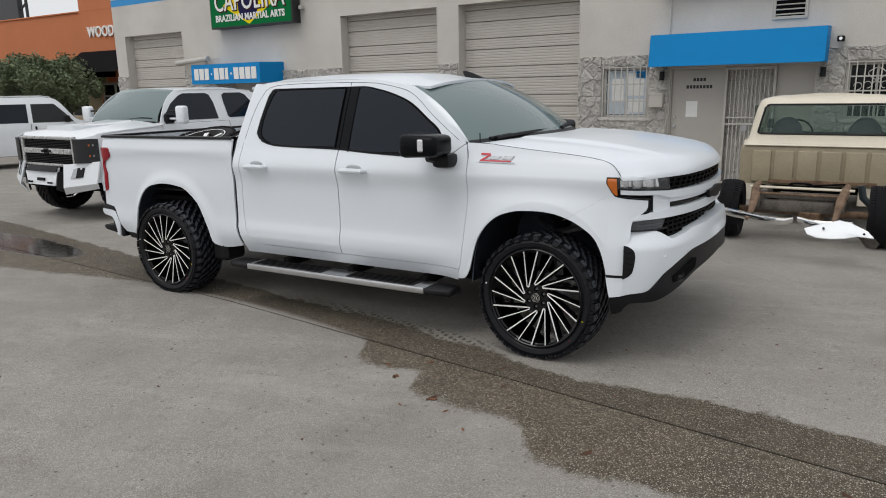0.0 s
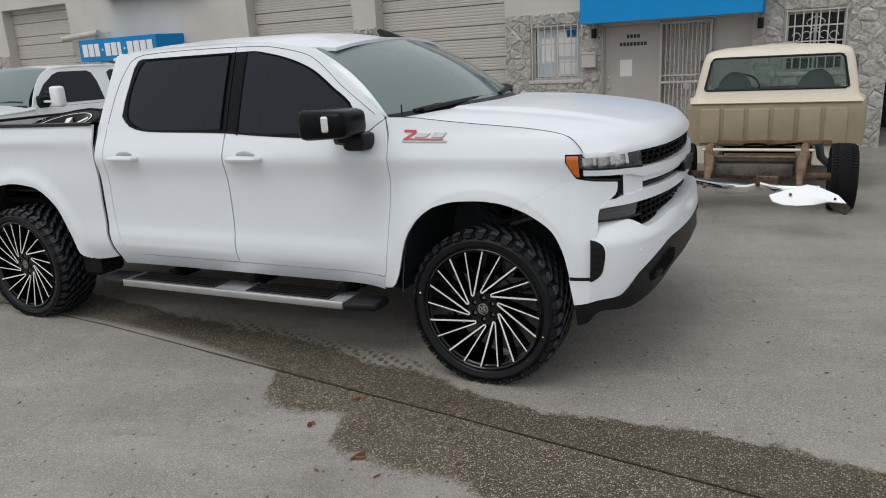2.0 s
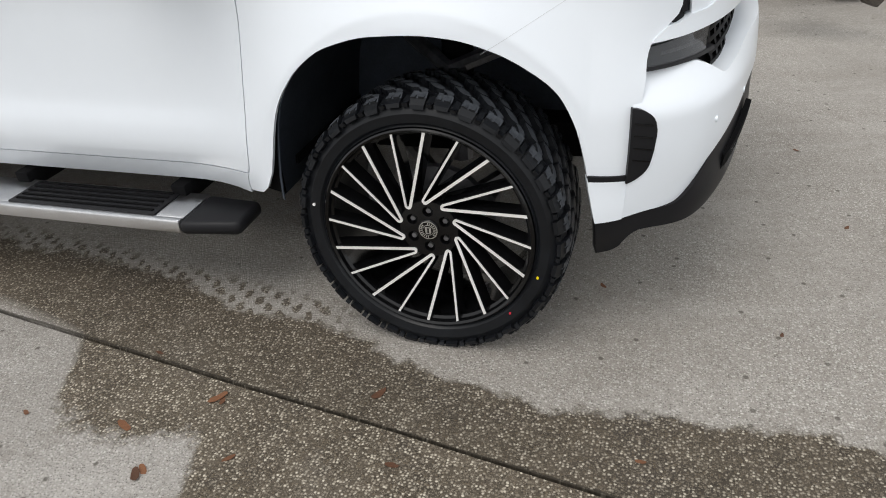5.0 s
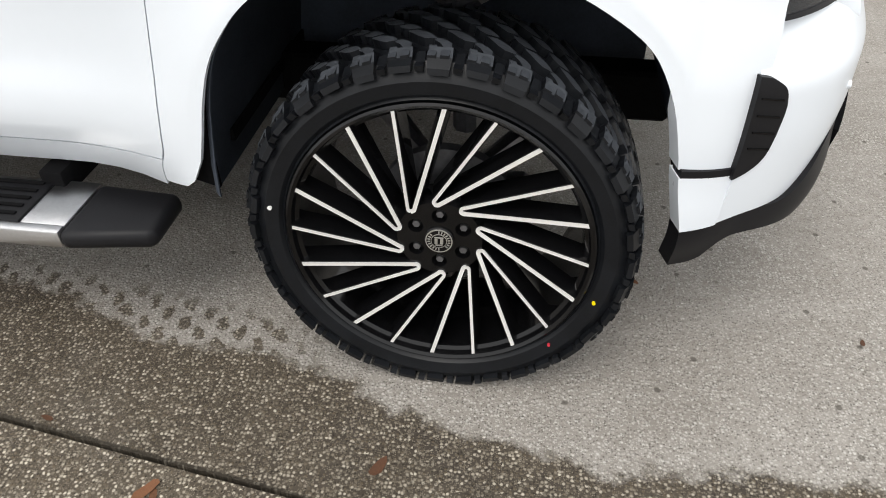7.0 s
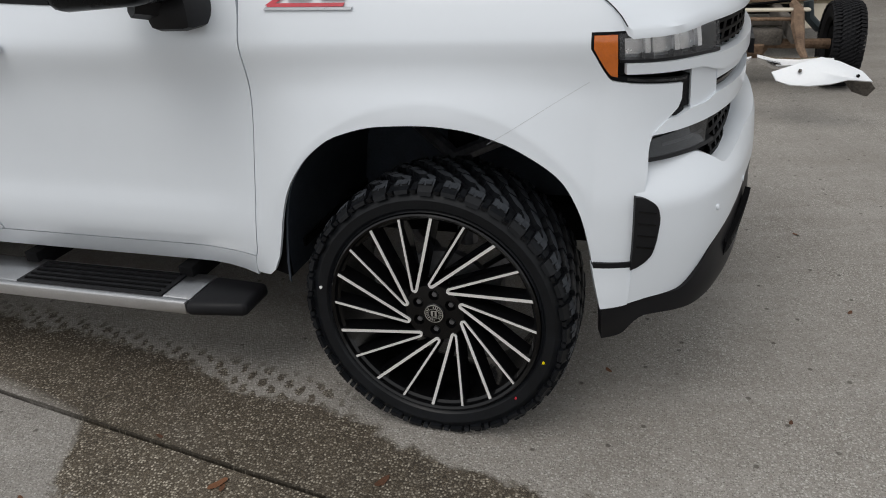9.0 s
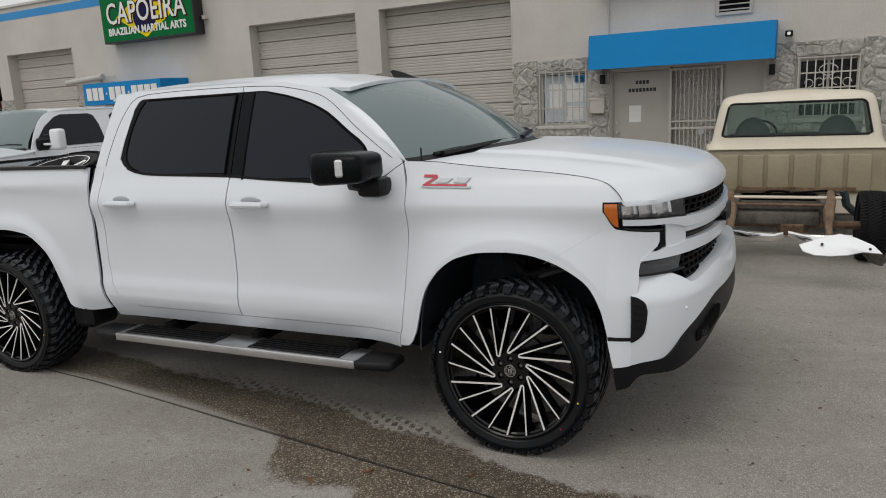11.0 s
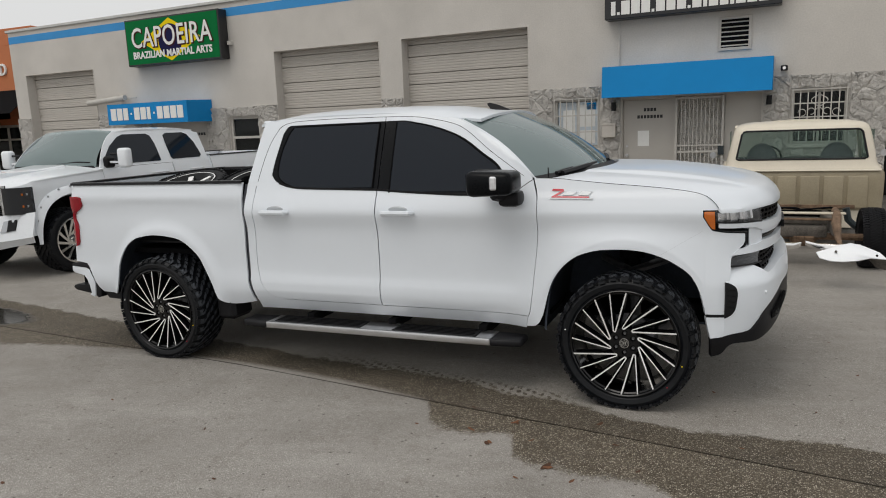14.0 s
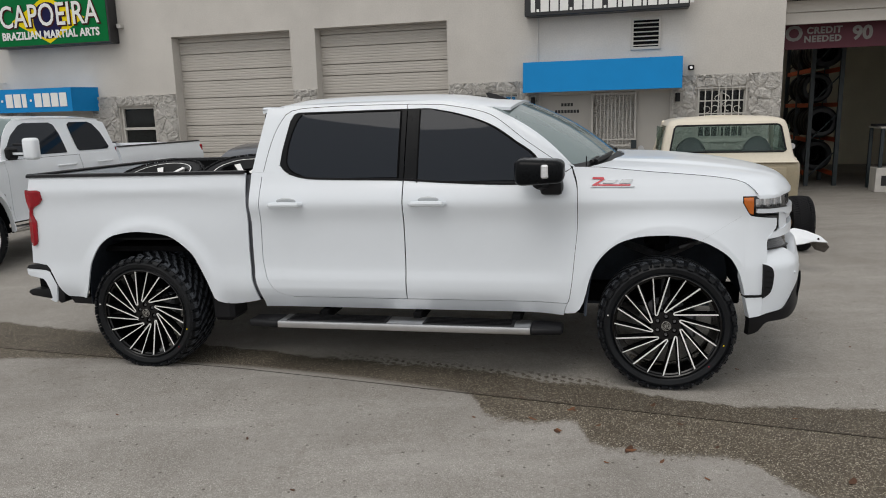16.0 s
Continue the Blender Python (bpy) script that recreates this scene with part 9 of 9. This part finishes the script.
# ---- workshop behind the open bay ----
def build_workshop():
    ban = thing("banner", "maroon banner with pale words inside the bay", "banner", BM)
    part("cloth", box(2.62, 8.5, 0.62, 0.63, 2.79, 3.26), M_BANNER, ban, "", False)
    text_mesh("word", "NO", 0.37, M_BANNERINK, ban, pose(2.74, 0.612, 3.06, 90, 0, 0), 0.002, 1, 0.012)
    text_mesh("word", "CREDIT", 0.16, M_BANNERINK, ban, pose(3.39, 0.612, 3.11, 90, 0, 0), 0.002, 1.1, 0.006)
    text_mesh("word", "NEEDED", 0.155, M_BANNERINK, ban, pose(3.37, 0.612, 2.96, 90, 0, 0), 0.002, 1.1, 0.006)
    text_mesh("word", "90", 0.33, M_BANNERINK, ban, pose(4.02, 0.612, 3.03, 90, 0, 0), 0.002, 1, 0.012)
    tl_ = thing("tube_lamp", "lit fluorescent tube under the workshop ceiling", "lamp", BM)
    part("tube", tube([(2.75, 4.2, 4.05), (2.75, 5.6, 4.05)], 0.035, 8), M_TUBE, tl_)
    part("housing", box(2.68, 2.82, 4.1, 5.7, 4.1, 4.18), M_IRON, tl_, "", False)
    part("hanger", boxes([(2.74, 2.76, 4.3, 4.32, 4.18, 4.4), (2.74, 2.76, 5.4, 5.42, 4.18, 4.4)]), M_IRON, tl_, "", False)
    base = None
    prof = [(0.20, 0.04), (0.22, 0.0), (0.29, -0.005), (0.325, 0.02), (0.335, 0.05), (0.335, 0.17), (0.325, 0.20), (0.29, 0.225), (0.22, 0.22), (0.20, 0.18)]
    tm = lathe_mesh("tyre", prof, M_RUBBER, 28)
    rnd = random.Random(2)
    for ri, (u, y0, y1) in enumerate(((4.0, 2.8, 5.4), (7.7, 1.8, 6.6))):
        r = thing("tyre_rack", "tall steel rack with orange beams full of tyres", "rack", BM, "tyre racks")
        for y in (y0, (y0 + y1) / 2, y1):
            for d in (-0.28, 0.28):
                part("post", box(u + d - 0.04, u + d + 0.04, y - 0.05, y + 0.05, -0.05, 3.5), M_RACKBLUE, r, "", False)
            bm = bmesh.new()
            for k in range(4):
                bm_tube(bm, [(u - 0.28, y, 0.2 + k * 0.8), (u + 0.28, y, 0.8 + k * 0.8)], 0.015, 6)
            part("brace", bm, M_RACKBLUE, r)
        for z in (0.25, 0.98, 1.72, 2.46):
            for d in (-0.27, 0.27):
                part("beam", box(u + d - 0.03, u + d + 0.03, y0, y1, z, z + 0.09), M_RACKORANGE, r, "orange beam", False)
            y = y0 + 0.1
            while y < y1 - 0.3:
                if rnd.random() < 0.9:
                    ob = new("tyre", tm)
                    ob.matrix_basis = BM @ pose(u + rnd.uniform(-.03, .03), y, z + 0.09 + 0.335, 0, 0, rnd.uniform(-6, 6))
                    tagged(ob, "black tyre standing on the steel rack", "tyre", "tyres on the racks")
                y += 0.245 + (0.12 if rnd.random() < 0.1 else 0)
    tb = thing("work_table", "dark work table with boxes and rolled mats beside it", "table", BM)
    part("tabletop", box(4.75, 6.2, 1.6, 2.4, 1.28, 1.32, 0.01), M_CARD, tb, "pale board top", False)
    for u in (4.8, 6.15):
        for y in (1.65, 2.35):
            part("leg", box(u - 0.03, u + 0.03, y - 0.03, y + 0.03, 0.02, 1.28), M_RACKBLUE, tb, "", False)
    for i, (u, y, z, w, h, mm) in enumerate(((5.1, 1.9, 1.32, 0.8, 0.05, M_TRIM), (5.75, 1.2, 0.02, 0.5, 0.28, M_CARD), (5.75, 1.2, 0.30, 0.5, 0.28, M_CARD), (5.6, 1.75, 1.32, 0.45, 0.26, M_BADGERED), (5.65, 1.75, 1.58, 0.4, 0.24, M_CARD), (5.65, 1.75, 1.82, 0.42, 0.22, M_CARD), (4.9, 1.7, 0.02, 0.4, 0.5, M_CARD))):
        b = thing("box", "cardboard box stacked in the workshop" if h > 0.1 else "flat dark mats on the work table", "box", BM @ pose(u, y, z), "boxes in the workshop")
        part("carton", box(-w / 2, w / 2, -0.2, 0.2, 0.001, h - 0.003, 0.006), mm, b, "", False)
        part("label", box(-w / 4, w / 4, -0.206, -0.201, h * 0.3, h * 0.7), M_SIGNBLACK if mm is M_CARD else M_CARD, b, "plain printed bar", False)
    cb = thing("machine", "dark tyre machine with a red arm by the wall", "machine", BM @ pose(2.75, 3.0, 0.02))
    part("body", box(-0.35, 0.35, -0.3, 0.3, 0, 0.8, 0.04), M_TRIM, cb)
    part("column", box(-0.08, 0.08, 0.1, 0.26, 0.8, 1.6, 0.02), M_TRIM, cb)
    part("arm", box(-0.3, 0.1, -0.1, 0.0, 0.62, 0.72, 0.02), M_BADGERED, cb, "red arm")
    part("head", tube([(0.0, 0.0, 0.8), (0.0, 0.0, 0.95)], 0.22, 16), M_ROTOR, cb)


build_workshop()


# ---- fallen leaves on the concrete ----
def leaf_mesh(seed):
    rnd = random.Random(seed)
    n = 9
    verts = []
    for k in range(n):
        a = 2 * math.pi * k / n
        r = 1.0 * (1 + rnd.uniform(-.2, .15))
        verts.append((r * math.cos(a), 0.45 * r * math.sin(a), 0.10 + 0.25 * math.cos(a) ** 2 + rnd.uniform(-.06, .06)))
    verts.append((0, 0, 0.02))
    return mesh_of("fallen_leaf", verts, [(k, (k + 1) % n, n) for k in range(n)], M_DEADLEAF, True, 1.2)


leaf_meshes = [leaf_mesh(k) for k in range(5)]
rnd = random.Random(12)
spots = [(0.77, -1.13, 0.035), (-0.64, -0.75, 0.022), (-0.26, -0.94, 0.04), (-0.09, -0.33, 0.03), (-0.58, -0.45, 0.035), (-0.56, -0.46, 0.02), (-0.65, -0.77, 0.03), (0.04, -0.58, 0.02), (-0.25, -0.95, 0.03),
         (-0.80, -0.62, 0.03), (-0.42, -0.66, 0.02), (0.2, -0.85, 0.02), (-0.1, -1.05, 0.02), (-0.38, -1.1, 0.018), (0.1, -1.2, 0.018), (-0.9, -0.30, 0.016), (1.31, 1.66, 0.02), (1.41, 0.94, 0.016), (0.52, 0.37, 0.016),
         (0.69, -0.42, 0.016), (-1.15, -0.64, 0.016), (1.9, -0.95, 0.03), (1.7, 0.6, 0.016), (1.1, 0.2, 0.014), (-2.4, -1.1, 0.018), (-3.4, -0.9, 0.016), (-1.9, -1.6, 0.016), (-3.0, -2.0, 0.02), (-0.6, -1.7, 0.016), (2.3, 1.5, 0.018)]
for i, (x, y, r) in enumerate(spots):
    ob = new("fallen_leaf", leaf_meshes[i % 5])
    ob.matrix_basis = pose(x, y, ground_z(x) + 0.001, rnd.uniform(-8, 8), rnd.uniform(-8, 8), rnd.uniform(0, 360)) @ Matrix.Diagonal((r, r, r * 0.5, 1))
    tagged(ob, "small dry brown leaf lying on the concrete", "leaf", "leaves on the concrete")

# ---- stones of the front wall ----
stone_field([(-3.56, -3.07, -0.1, 2.38), (-3.07, -2.12, -0.1, 1.14), (-3.07, -2.12, 2.18, 2.38), (-2.12, -1.74, -0.1, 2.38),
             (0.74, 1.17, -0.1, 2.38), (1.17, 2.07, -0.1, 1.14), (1.17, 2.07, 2.15, 2.38), (2.07, 2.62, -0.1, 2.38), (-7.0, -6.46, -0.1, 2.38)], 0.235, 0.155, 5)
stone_field([(-12.18, -11.47, -0.2, 2.38), (-11.47, -10.5, -0.2, 1.14), (-11.47, -10.5, 2.15, 2.38), (-10.5, -9.92, -0.2, 2.38),
             (-16.15, -14.12, 1.0, 2.38), (-19.6, -19.05, -0.2, 2.38)], 0.26, 0.175, 8)
